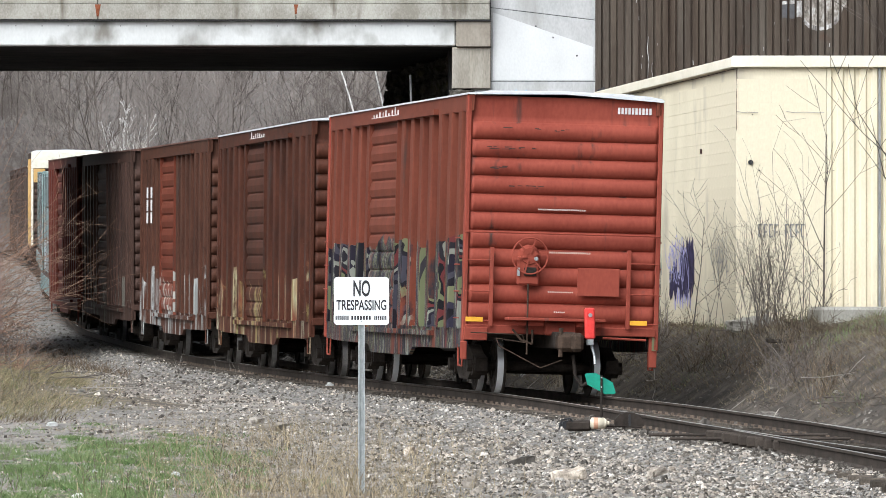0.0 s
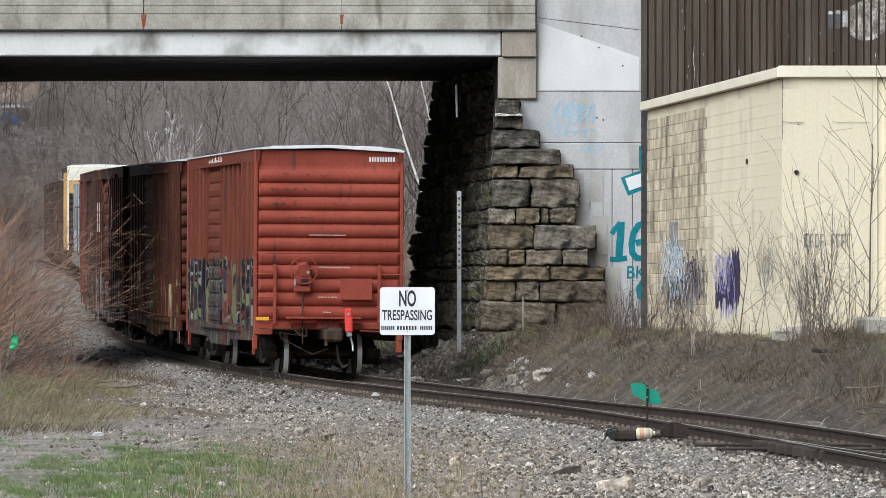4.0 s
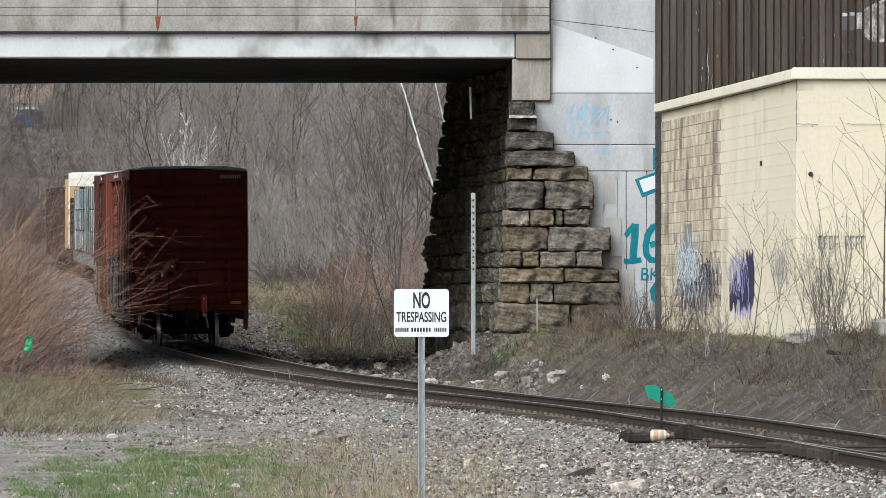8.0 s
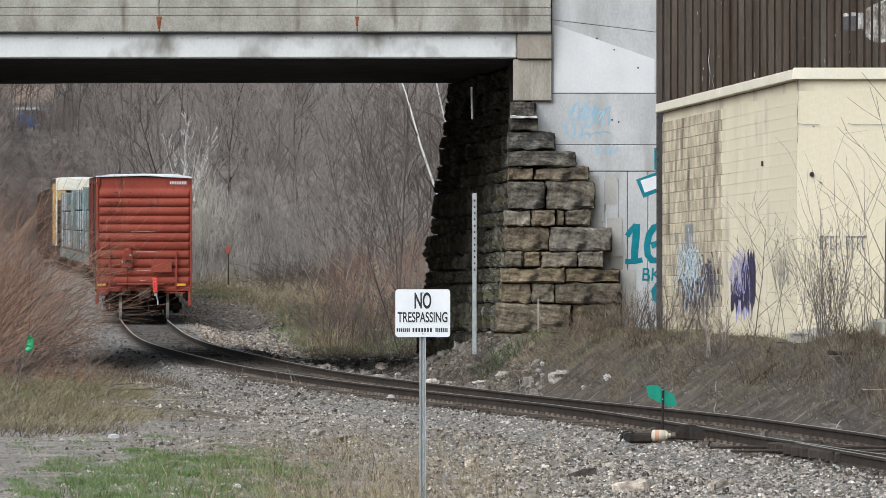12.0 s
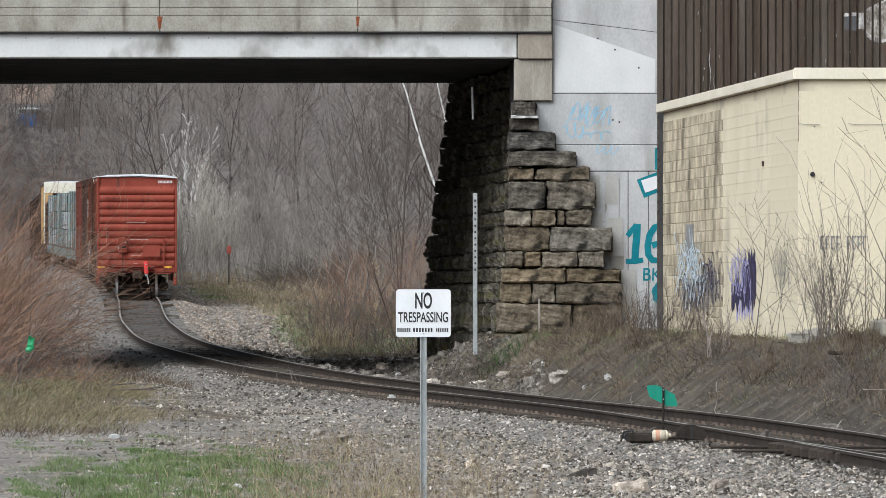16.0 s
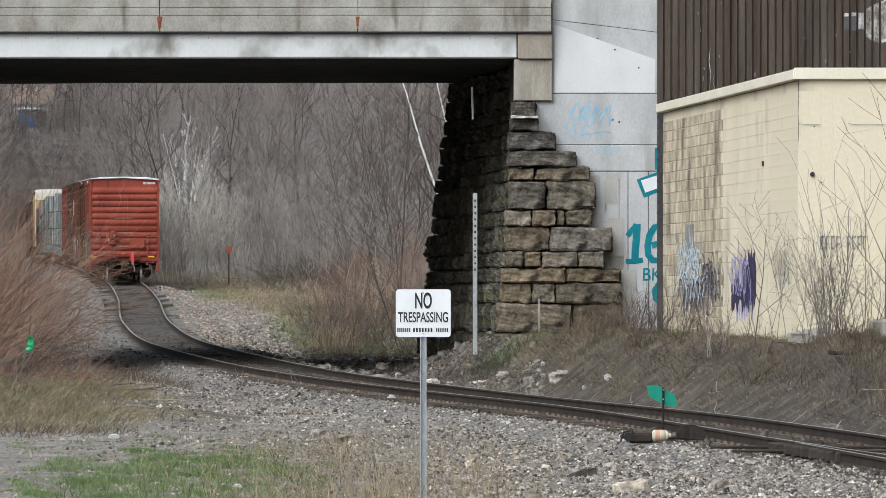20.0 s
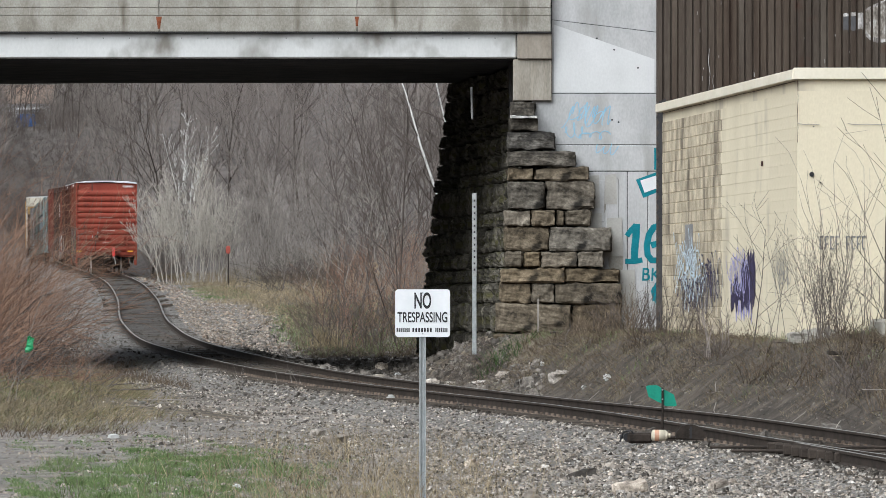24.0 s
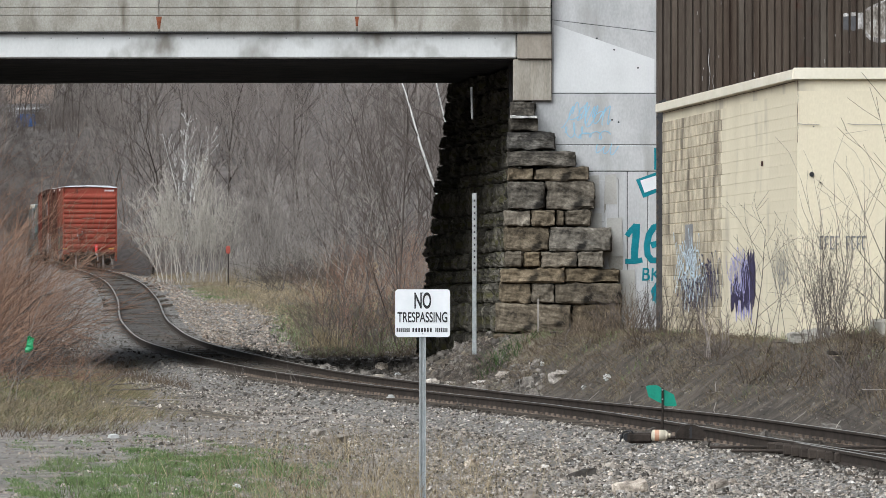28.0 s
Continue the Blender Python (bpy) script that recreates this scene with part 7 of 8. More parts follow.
def gravel():
    rng = np.random.default_rng(17)

    def u(x, d):
        return x - line_x(d)

    def lot(x, d):
        return (u(x, d) < -1.08) & (masks(x, d)["grass"] + 0.25 * rng.random(len(x)) + 0.25 * ripple(x, d, 0.9, 1.0) < 0.52) & (rng.random(len(x)) < (0.22 + 0.78 * step(-8.5, -3.0, u(x, d) + 1.4 * ripple(x, d, 1.3) + 0.9 * ripple(x, d, 0.5, 2.0))) * step(60, 330, x / d * LENS + 784 + 60 * ripple(x, d, 0.9, 6.0)))
    def bare(x, d):
        b = x / d * LENS + 784
        return lot(x, d) & (rng.random(len(x)) > 0.75 * np.exp(-((b - 640 + 50 * ripple(x, d, 0.6, 4.0)) / 150) ** 2) * (1 - step(70, 86, d)))
    stones("lot_gravel", "loose grey ballast stones spread over the lot", 46000, 60, 1700, 61, 160, 0.030, "stone_b", rng, bare)
    stones("tan_gravel", "tan and pinkish stones among the ballast", 24000, 60, 1700, 61, 175, 0.027, "stone_tan", rng, bare)
    stones("dark_gravel", "dark stones among the ballast", 26000, 60, 1700, 61, 150, 0.028, "stone_soot", rng, bare)
    stones("yard_gravel", "grimy gravel under and behind the bridge", 8000, 420, 900, 140, 225, 0.08, "stone_dirty", rng, lambda x, d: (u(x, d) > 1.6) & (u(x, d) < 6.5 + 2 * ripple(x, d, 2.0)))
    stones("lot_pebbles", "small broken stones in the dirt", 9000, -60, 1500, 60, 96, 0.022, "stone_tan", rng, lambda x, d: u(x, d) < -1.6)
    stones("track_ballast", "dark ballast between the sleepers", 20000, 100, 1750, 64, 340, 0.05, "stone_soot", rng, lambda x, d: np.abs(u(x, d)) < 1.5)
    stones("shoulder_ballast", "grey ballast beyond the rails", 9000, 300, 1750, 64, 185, 0.05, "stone_dirty", rng, lambda x, d: (u(x, d) > 1.4) & (u(x, d) < 2.35 + 0.4 * ripple(x, d, 1.0)))
    stones("far_ballast", "pale ballast on the shoulder of the far curve", 17000, 100, 620, 185, 370, 0.055, "stone_far", rng, lambda x, d: (u(x, d) > 1.3) & (u(x, d) < 5.2 - 1.5 * step(225, 290, d) + 0.7 * ripple(x, d * 0.4, 0.8, 2.0)))
    stones("far_tan", "tan stones and straw-coloured chips on the far shoulder", 15000, 100, 620, 185, 370, 0.05, "stone_tan", rng, lambda x, d: (u(x, d) > 1.5) & (u(x, d) < 5.8 - 1.5 * step(225, 290, d) + 0.9 * ripple(x, d * 0.4, 0.8, 2.0)))
    stones("bank_stones", "small stones and clods on the foot of the bank", 9000, 860, 1750, 84, 150, 0.035, "stone_dirty", rng, lambda x, d: (u(x, d) > 1.7) & (u(x, d) < 3.7 + 0.5 * ripple(x, d, 0.9)))
    stones("far_side_gravel", "light gravel spilled beyond the far rail", 5000, 860, 1500, 80, 140, 0.035, "stone_b", rng, lambda x, d: (u(x, d) > 1.2) & (u(x, d) < 1.95 + 0.35 * ripple(x, d, 1.3, 2.0)))
    stones("left_ballast", "ballast on the near shoulder of the curve", 9000, -100, 760, 122, 320, 0.05, "stone_dirty", rng, lambda x, d: (u(x, d) < -1.3) & (u(x, d) > -2.6 + 0.5 * ripple(x, d, 1.5)))
    stones("abutment_rubble", "pale rubble at the foot of the abutment", 4200, 640, 960, 128, 160, 0.085, "stone_dirty", rng, lambda x, d: (u(x, d) > 2.2) & (u(x, d) < 4.5) & (d < 149 + 2.0 * ripple(x, d, 0.7)))


gravel()


# ---- marks on the walls ----
LIFT = [0]


def ribbon(points, width, lift=0.004):
    """A flat painted stroke in the x-z plane, a few millimetres thick towards -y."""
    k = Kit()
    LIFT[0] += 1
    lift += 0.0004 * (LIFT[0] % 16)
    pts = [Vector((a, b)) for a, b in points]
    n = len(pts)
    left, right = [], []
    for i in range(n):
        d = (pts[min(i + 1, n - 1)] - pts[max(i - 1, 0)])
        d = d.normalized() if d.length > 1e-6 else Vector((1, 0))
        o = Vector((-d.y, d.x)) * width / 2
        left.append(pts[i] + o)
        right.append(pts[i] - o)
    rows = [[(p.x, -lift - 0.00007 * i, p.y) for i, p in enumerate(left)], [(p.x, -lift - 0.00007 * i, p.y) for i, p in enumerate(right)]]
    k.grid(rows)
    return k


def scribble(cx, cz, w, h, loops, seed, n=60):
    """A looping hand-drawn line that fills the given box."""
    r = random.Random(seed)
    a, b, c = r.uniform(0, 6), r.uniform(0, 6), r.uniform(0, 6)
    out = []
    for i in range(n):
        t = i / (n - 1)
        x = cx + w * (t - 0.5) + 0.10 * w * math.sin(2 * math.pi * loops * t + a)
        z = cz + 0.42 * h * math.sin(2 * math.pi * loops * t + b) * (0.7 + 0.3 * math.sin(7 * t + c)) + 0.1 * h * math.sin(19 * t + a)
        out.append((x, z))
    return out


def blot(cx, cz, w, h, seed, n=26, rag=0.18):
    r = random.Random(seed)
    return [(cx + w / 2 * math.cos(2 * math.pi * i / n) * (1 + r.uniform(-rag, rag)), cz + h / 2 * math.sin(2 * math.pi * i / n) * (1 + r.uniform(-rag, rag))) for i in range(n)]


def paint_on(parent, kit, material, at, label="", name="paint_stroke"):
    return part(name, kit, MAT[material], parent, label, at=at)


MAT["beige_patch"] = surface("concrete_beige", [(0.36, 0.345, 0.315), (0.46, 0.445, 0.41)], 2, 0.9, 0, 0.2, 25)
W = pose(0, WY, 0)
part("painted_area", Kit().prism([(2.56, 8.30), (4.88, 7.50), (4.88, 6.73), (2.56, 6.73)], "y", -0.004, 0.01), surface("concrete_whitewash", [(0.58, 0.58, 0.575), (0.68, 0.68, 0.675)], 1.2, 0.85, 0, 0.15, 25, (1, 1, 0.6)), wing, "whitewashed part of the wing wall", at=W)
for i, (cx, cz, w, h, lo) in enumerate(((3.30, 6.20, 0.95, 0.62, 5), (3.05, 5.85, 0.55, 0.5, 3), (3.55, 6.25, 0.7, 0.55, 4), (3.45, 5.75, 0.7, 0.25, 3), (3.75, 5.42, 0.5, 0.28, 3), (3.15, 6.35, 0.3, 0.4, 2))):
    paint_on(wing, ribbon(scribble(cx, cz, w, h, lo, i), 0.022), "blue_spray", W, "faded blue spray-painted scrawl")


def heavy_text(body, size, x, y, z, material, parent, width, fat):
    cu = bpy.data.curves.new("lettering", "FONT")
    cu.body, cu.size, cu.align_x, cu.align_y, cu.extrude, cu.offset = body, size, "CENTER", "CENTER", 0.003, fat
    ob = new("lettering", cu)
    me = bpy.data.meshes.new_from_object(ob.evaluated_get(bpy.context.evaluated_depsgraph_get()))
    bpy.data.objects.remove(ob)
    w = max(v.co.x for v in me.vertices) - min(v.co.x for v in me.vertices)
    for v in me.vertices:
        v.co.x *= width / w
        v.co.x += 0.05 * v.co.y
    me.materials.clear()
    me.materials.append(MAT[material])
    return part("lettering", me, None, parent, "spray-painted characters", at=pose(x, y, z, 90))


for pts, w in (([(4.24, 3.42), (4.33, 3.55), (4.45, 3.68)], 0.12), ([(4.46, 3.70), (4.45, 3.4), (4.42, 3.1), (4.41, 2.84)], 0.17), ([(4.20, 2.84), (4.40, 2.83), (4.60, 2.87)], 0.12),
               ([(5.0, 3.66), (4.86, 3.62), (4.75, 3.45), (4.70, 3.2), (4.72, 2.98), (4.82, 2.86), (4.95, 2.86), (5.05, 2.98), (5.04, 3.15), (4.94, 3.25), (4.80, 3.2)], 0.15)):
    paint_on(wing, ribbon(pts, w, 0.006), "teal", W, "teal spray-painted number stroke")
heavy_text("BK", 0.42, 4.80, WY - 0.006, 2.52, "teal", wing, 0.44, 0.004)
paint_on(wing, Kit().prism([(4.45, 4.72), (4.99, 4.92), (4.99, 4.45), (4.62, 4.30)], "y", -0.004, 0.0), "teal", W, "teal painted frame")
paint_on(wing, Kit().prism([(4.55, 4.70), (4.99, 4.84), (4.99, 4.54), (4.65, 4.42)], "y", -0.008, -0.003), "white", W, "white painted block")
paint_on(wing, Kit().prism([(4.87, 5.45), (5.0, 5.45), (5.0, 4.95), (4.87, 4.95)], "y", -0.004, 0.0), "teal", W)
paint_on(wing, Kit().prism(blot(4.95, 2.1, 0.28, 0.46, 4), "y", -0.004, 0.0), "teal", W)
for i, (x, z, w, h) in enumerate(((3.62, 4.2, 0.3, 0.7), (3.3, 4.0, 0.25, 0.5), (4.0, 2.9, 0.35, 1.0))):
    paint_on(wing, Kit().prism(blot(x, z, w, h, 30 + i, 18, 0.1), "y", -0.003, 0.0), "concrete", W, "patched concrete", "patch")
for x, z in ((3.9, 6.1), (4.05, 6.05), (3.95, 7.72), (3.55, 7.98), (4.5, 7.3), (3.5, 4.6), (3.97, 3.95)):
    part("tie_hole", Kit().rod((x, -0.005, z), (x, 0.02, z), 0.022, n=8), MAT["black"], wing, at=W)

# cream building, long wall: outward is local +y, so strokes are turned round
OUT = SIDE @ pose(0, -0.020, 0, 0, 0, 180)


def wall_stroke(s0, z, w, h, loops, seed, width, material, label=""):
    pts = [(-a, b) for a, b in scribble(s0, z, w, h, loops, seed)]
    paint_on(cream, ribbon(pts, width, 0.006), material, OUT, label)


for i in range(9):
    s0 = 5.6 + i * 0.36
    top = 2.95 - 0.05 * abs(i - 1) - 0.06 * i * 0.5
    r = random.Random(i)
    for j in range(3):
        s1, lo, hi = s0 + (j - 1) * 0.13, 1.78 + r.uniform(-0.14, 0.16), top - r.uniform(0.0, 0.42)
        kit = Kit().prism([(-(s1 + 0.10), lo + 0.1), (-(s1 + 0.02), lo), (-(s1 - 0.09), lo + 0.07), (-(s1 - 0.10), hi - 0.12), (-(s1 - 0.01), hi), (-(s1 + 0.08), hi - 0.1)], "y", -0.004 - 0.0005 * ((3 * i + j) % 4), 0.0)
        paint_on(cream, kit, "ink_spray", OUT, "violet-black spray-painted letter")
for i in range(7):
    s1 = 5.9 + 0.34 * i
    kit = Kit().prism([(-a, b) for a, b in blot(s1, 1.70 + 0.05 * (i % 3), 0.22, 0.42 - 0.08 * (i % 2), 8 + i, 12, 0.25)], "y", -0.003, 0.0)
    paint_on(cream, kit, "lilac_spray", OUT, "lilac spray shadow")
for i in range(4):
    wall_stroke(7.0 + 0.3 * i, 2.3 + 0.08 * (i % 2), 2.4, 1.0, 2 + i, 60 + i, 0.035, "lilac_spray")
for i in range(6):
    wall_stroke(13.9 + 0.7 * (i % 3), 2.1 + 0.28 * i * 0.5, 3.2, 1.0, 5 + i % 3, 70 + i, 0.035, "pale_spray", "pale blue spray-painted scrawl")
for i in range(8):
    wall_stroke(10.6 + 0.35 * i, 2.35 - 0.12 * (i % 4), 1.9, 1.1, 3 + i % 3, 80 + i, 0.035, "ink_spray" if i % 3 else "grey_spray", "dark scribbled tag")
for i in range(4):
    wall_stroke(13.8 + 0.6 * i, 2.0, 2.2, 0.9, 4, 90 + i, 0.03, "ink_spray", "dark scribbled tag")
kit = Kit().box((-15.4, -0.004, 2.55), (-14.2, 0.0, 3.35))
paint_on(cream, kit, "grey_spray", OUT, "grey painted-over patch")
for i in range(5):
    wall_stroke(1.5 + 0.25 * i, 2.45 - 0.1 * (i % 2), 1.5, 0.85, 3, 120 + i, 0.02, "grey_spray", "faint grey scrawl")
part("wall_hook", Kit().box((-4.42, -0.03, 4.24), (-4.36, 0.0, 4.33)), MAT["grime"], cream, at=OUT)
F = pose(0, CY - 0.012, 0)
part("wall_hole", Kit().rod((6.25, -0.02, 4.01), (6.25, 0.01, 4.01), 0.042, n=12), MAT["black"], cream, "round hole in the block wall", at=F)
part("wall_hole", Kit().rod((6.40, -0.02, 3.87), (6.40, 0.01, 3.87), 0.016, n=8), MAT["black"], cream, at=F)
part("wall_hole", Kit().rod((6.28, -0.02, 4.82), (6.28, 0.01, 4.82), 0.012, n=8), MAT["black"], cream, at=F)
for a, b in ((6.02, 6.38), (6.86, 7.5)):
    part("wall_crack", ribbon([(a, 4.87), (a + 0.1, 4.855), ((a + b) / 2, 4.86), (b, 4.85)], 0.012, 0.006), MAT["concrete"], cream, at=F)
for i in range(9):
    x0 = 6.38 + i * 0.09
    if i in (4,):
        continue
    part("stencil_bar", Kit().box((x0, -0.006, 2.74), (x0 + 0.022, 0.0, 2.96)).box((x0, -0.006, 2.94), (x0 + 0.07, 0.0, 2.965)).box((x0 + 0.01, -0.006, 2.735 + 0.08 * (i % 2)), (x0 + 0.06, 0.0, 2.76 + 0.08 * (i % 2))), MAT["grey_spray"], cream, at=F)
part("wall_crack", ribbon([(6.010, 5.60), (6.018, 5.3), (6.006, 5.05), (6.016, 4.8), (6.008, 4.55)], 0.008, 0.006), MAT["grime"], cream, "thin dark crack at the corner", at=F)
# dark ribbon painted in for the shadow line below the fascia
part("wall_crack", ribbon([(-s0, 5.60 - 0.004 * (i % 3)) for i, s0 in enumerate((0.2, 2.5, 5.0, 7.5, 10.0, 12.5, 15.0, 17.5, 19.0))], 0.010, 0.006), MAT["grime"], cream, "shadow line painted under the fascia", at=OUT)
for i, (x, z, w, h) in enumerate(((3.45, 4.45, 0.34, 0.75), (3.86, 4.50, 0.30, 0.70), (3.50, 3.55, 0.36, 0.8), (3.95, 3.40, 0.4, 0.9), (4.2, 2.2, 0.5, 0.9))):
    paint_on(wing, Kit().prism([(x - w / 2, z - h / 2), (x + w / 2, z - h / 2), (x + w / 2 - 0.02, z + h / 2), (x - w / 2 + 0.03, z + h / 2 - 0.02)], "y", -0.026, -0.020), "beige_patch", W, "beige repaired concrete", "patch")
B = pose(0, BY, 0)
MAT["worn"] = surface("worn_pale_splash", [(0.10, 0.085, 0.075), (0.30, 0.28, 0.265), (0.62, 0.60, 0.58)], 5, 0.8, 0, 0.2, 30, (1, 1, 0.4))
MAT["worn_fill"] = surface("mottled_splash", [(0.10, 0.086, 0.074), (0.24, 0.21, 0.18), (0.48, 0.46, 0.43)], 4.5, 0.8, 0, 0.2, 18, (1.4, 1, 0.7))
MAT["worn_blue"] = surface("thin_grey_splash", [(0.072, 0.069, 0.070), (0.11, 0.108, 0.112)], 4, 0.8, 0, 0.1, 20)


def splash():
    """Pale splashes that lie on the flats of the ribs only."""
    x, k = 4.86, 0
    while x < 10.9:
        w = (0.166, 0.172, 0.160, 0.178)[k % 4]
        flat = [x + w * 0.70 * q / 3 for q in range(4)]
        n = random.Random(k)
        def band(low, high, material, lift, label):
            pts = [(p, low(p) + n.uniform(-0.015, 0.015)) for p in flat] + [(p, high(p) + n.uniform(-0.015, 0.015)) for p in reversed(flat)]
            if min(high(p) - low(p) for p in flat) > 0.02:
                paint_on(shed, Kit().prism(pts, "y", -lift, 0.0), material, B, label, "paint_splash")
        def arc(p, rad):
            return math.sqrt(max(0.0, rad * rad - (p - 9.95) ** 2))
        if x > 9.44:
            band(lambda p: 8.30 - arc(p, 0.50), lambda p: min(8.30 + arc(p, 0.62), 8.50 + 0.5 * (p - 9.5)), "worn_fill", 0.003, "mottled tan and grey splash")
            band(lambda p: 8.30 - arc(p, 0.52), lambda p: 8.30 - arc(p, 0.44) + 0.015, "worn", 0.006, "white rim of the splash")
            band(lambda p: 8.45 + 0.5 * (p - 9.5), lambda p: 8.50 + 0.5 * (p - 9.5), "worn", 0.007, "white rim of the splash")
        if 9.30 < x < 9.46:
            band(lambda p: 8.08, lambda p: 8.46, "worn", 0.004, "white splash")
        if 9.05 < x < 9.30:
            band(lambda p: 8.06, lambda p: 8.38, "worn_blue", 0.003, "thin grey splash")
            band(lambda p: 8.38, lambda p: 8.44 + 0.1 * (p - 9.1), "worn", 0.005, "white rim of the splash")
        x += w
        k += 1


splash()
for x, z, h in ((6.03, 6.7, 0.95), (6.12, 6.55, 0.5)):
    paint_on(shed, ribbon([(x, z), (x + 0.03, z + h * 0.4), (x - 0.01, z + h * 0.7), (x + 0.02, z + h)], 0.014, 0.006), "worn", B, "pale drip on the siding", "paint_drip")
r = random.Random(14)
for i in range(16):
    x, z, h = r.uniform(5.3, 10.2), r.uniform(6.4, 8.7), r.uniform(0.03, 0.12)
    paint_on(shed, Kit().box((x, -0.006, z), (x + 0.018, 0.0, z + h)), "worn", B, "", "paint_chip")

# ---- posts, litter and small things ----
MAT["dull"] = surface("strip_dull_white", [(0.26, 0.265, 0.26), (0.42, 0.42, 0.41)], 9, 0.6, 0, 0.05, 30)
marker = thing("marker_post", "tall steel post with a white numbered strip", "marker post", at=pose(0.70, 150.0, 0.72))
part("post", Kit().box((-0.05, -0.02, 0), (0.05, 0.03, 3.58), 0.01), MAT["galv"], marker, "galvanised channel post")
part("strip", Kit().box((-0.048, -0.03, 1.74), (0.048, -0.021, 3.60), 0.003), MAT["dull"], marker, "dull white numbered strip")
for k in range(12):
    part("marking_bar", Kit().box((-0.018, -0.034, 1.87 + k * 0.14), (0.02, -0.031, 1.915 + k * 0.14)), MAT["black"], marker)
pipe = thing("drain_pipe", "pale vertical drain pipe on the sooty abutment", "pipe")
part("tube", Kit().rod((0.68, 156.4, 6.15), (0.66, 156.4, 6.9), 0.026, n=10), MAT["dull"], pipe)
stake = thing("wooden_stake", "thin pale wooden stake before the stone wall", "stake")
part("stick", Kit().box((2.13, 151.9, 1.2), (2.17, 151.94, 1.97)), MAT["bark_dim"], stake)
MAT["faded_red"] = surface("faded_red_plate", [(0.26, 0.055, 0.04), (0.36, 0.09, 0.065)], 8, 0.6, 0, 0.1, 40)
flag = thing("red_marker_post", "short post with a red plate beside the far line", "marker post", at=pose(spot(404, 322), 322, float(ground(spot(404, 322), 322)) - 0.1))
part("post", Kit().rod((0, 0, 0), (0, 0, 1.92), 0.03, n=8), MAT["dark_steel"], flag)
part("plate", Kit().prism([(a, b + 1.82) for a, b in rounded(0.2, 0.38, 0.08)], "y", -0.05, -0.03), MAT["faded_red"], flag, "faded red reflector plate")
MAT["label"] = plain("faded_label", (0.55, 0.30, 0.19), 0.5)
jug = thing("plastic_jug", "cream plastic jug lying beside the switch stand", "jug", at=pose(2.92, 90.4, float(ground(2.9, 90.4)) + 0.02) @ Matrix.Diagonal((0.85, 0.85, 0.85, 1)))
k = Kit()
for i, (x0, x1, r0, r1) in enumerate(((-0.14, -0.12, 0.06, 0.09), (-0.12, 0.08, 0.09, 0.09), (0.08, 0.13, 0.09, 0.035), (0.13, 0.16, 0.035, 0.035))):
    k.rod((x0, 0, 0.09), (x1, 0, 0.09), r0, r1, 14)
part("body", k, MAT["jug"], jug, smooth=True)
part("band", Kit().rod((-0.09, 0, 0.09), (-0.02, 0, 0.09), 0.0915, n=14), MAT["label"], jug, "faded orange label band")
mech = thing("switch_machine", "black cast switch mechanism lying in the ballast", "switch machine", at=pose(2.58, 90.6, float(ground(2.58, 90.6)) + 0.03))
part("case", Kit().box((-0.1, -0.15, 0), (0.24, 0.15, 0.14), 0.03), MAT["dark_steel"], mech)
part("gear", Kit().rod((-0.1, -0.1, 0.08), (-0.1, 0.1, 0.08), 0.055, n=12).bend([(-0.2, -0.1, 0.02), (-0.16, -0.12, 0.15), (-0.05, -0.14, 0.17), (0.02, -0.12, 0.08)], 0.012).rod((-0.2, 0, 0.08), (-0.05, 0, 0.12), 0.03), MAT["black"], mech)
part("rod", Kit().rod((0.1, -0.1, 0.08), (0.7, 0.0, 0.06), 0.018, n=8), MAT["dark_steel"], mech)
lid = thing("valve_cover", "domed dark metal cover beside the sleepers", "cover", at=pose(3.32, 90.3, float(ground(3.32, 90.3)) + 0.06))
part("dome", Kit().prism([(-0.2, 0), (-0.19, 0.09), (-0.13, 0.16), (-0.04, 0.185), (0.06, 0.18), (0.14, 0.14), (0.2, 0.06), (0.2, 0)], "y", -0.16, 0.16), MAT["dark_steel"], lid)
part("rib", Kit().box((-0.015, -0.17, 0.0), (0.015, -0.16, 0.16)), MAT["black"], lid)
bag = thing("plastic_bag", "bright green plastic bag caught in the bushes", "bag")
me = rough_block(0.12, 0.1, 0.24, 31, 0.09, 0.06, 8)
MAT["bag"] = plain("green_plastic", (0.03, 0.32, 0.12), 0.35)
me.materials.append(MAT["bag"])
part("sack", me, None, bag, at=pose(spot(43, 99.2), 99.2, 1.10, 6, 14, 20))
MAT["paper"] = plain("white_litter", (0.56, 0.56, 0.54), 0.7)


def lump(name, label, category, bearing, d, w, h, seed, material, group):
    x = spot(bearing, d)
    m = rough_block(w, w * 0.7, h, seed, min(w, h) * 0.35)
    m.materials.append(MAT[material])
    t = thing(name, label, category, group)
    part("piece", m, None, t, at=pose(x, d, float(ground(x, d)) - h * 0.25, 4, -6, seed * 37 % 90))


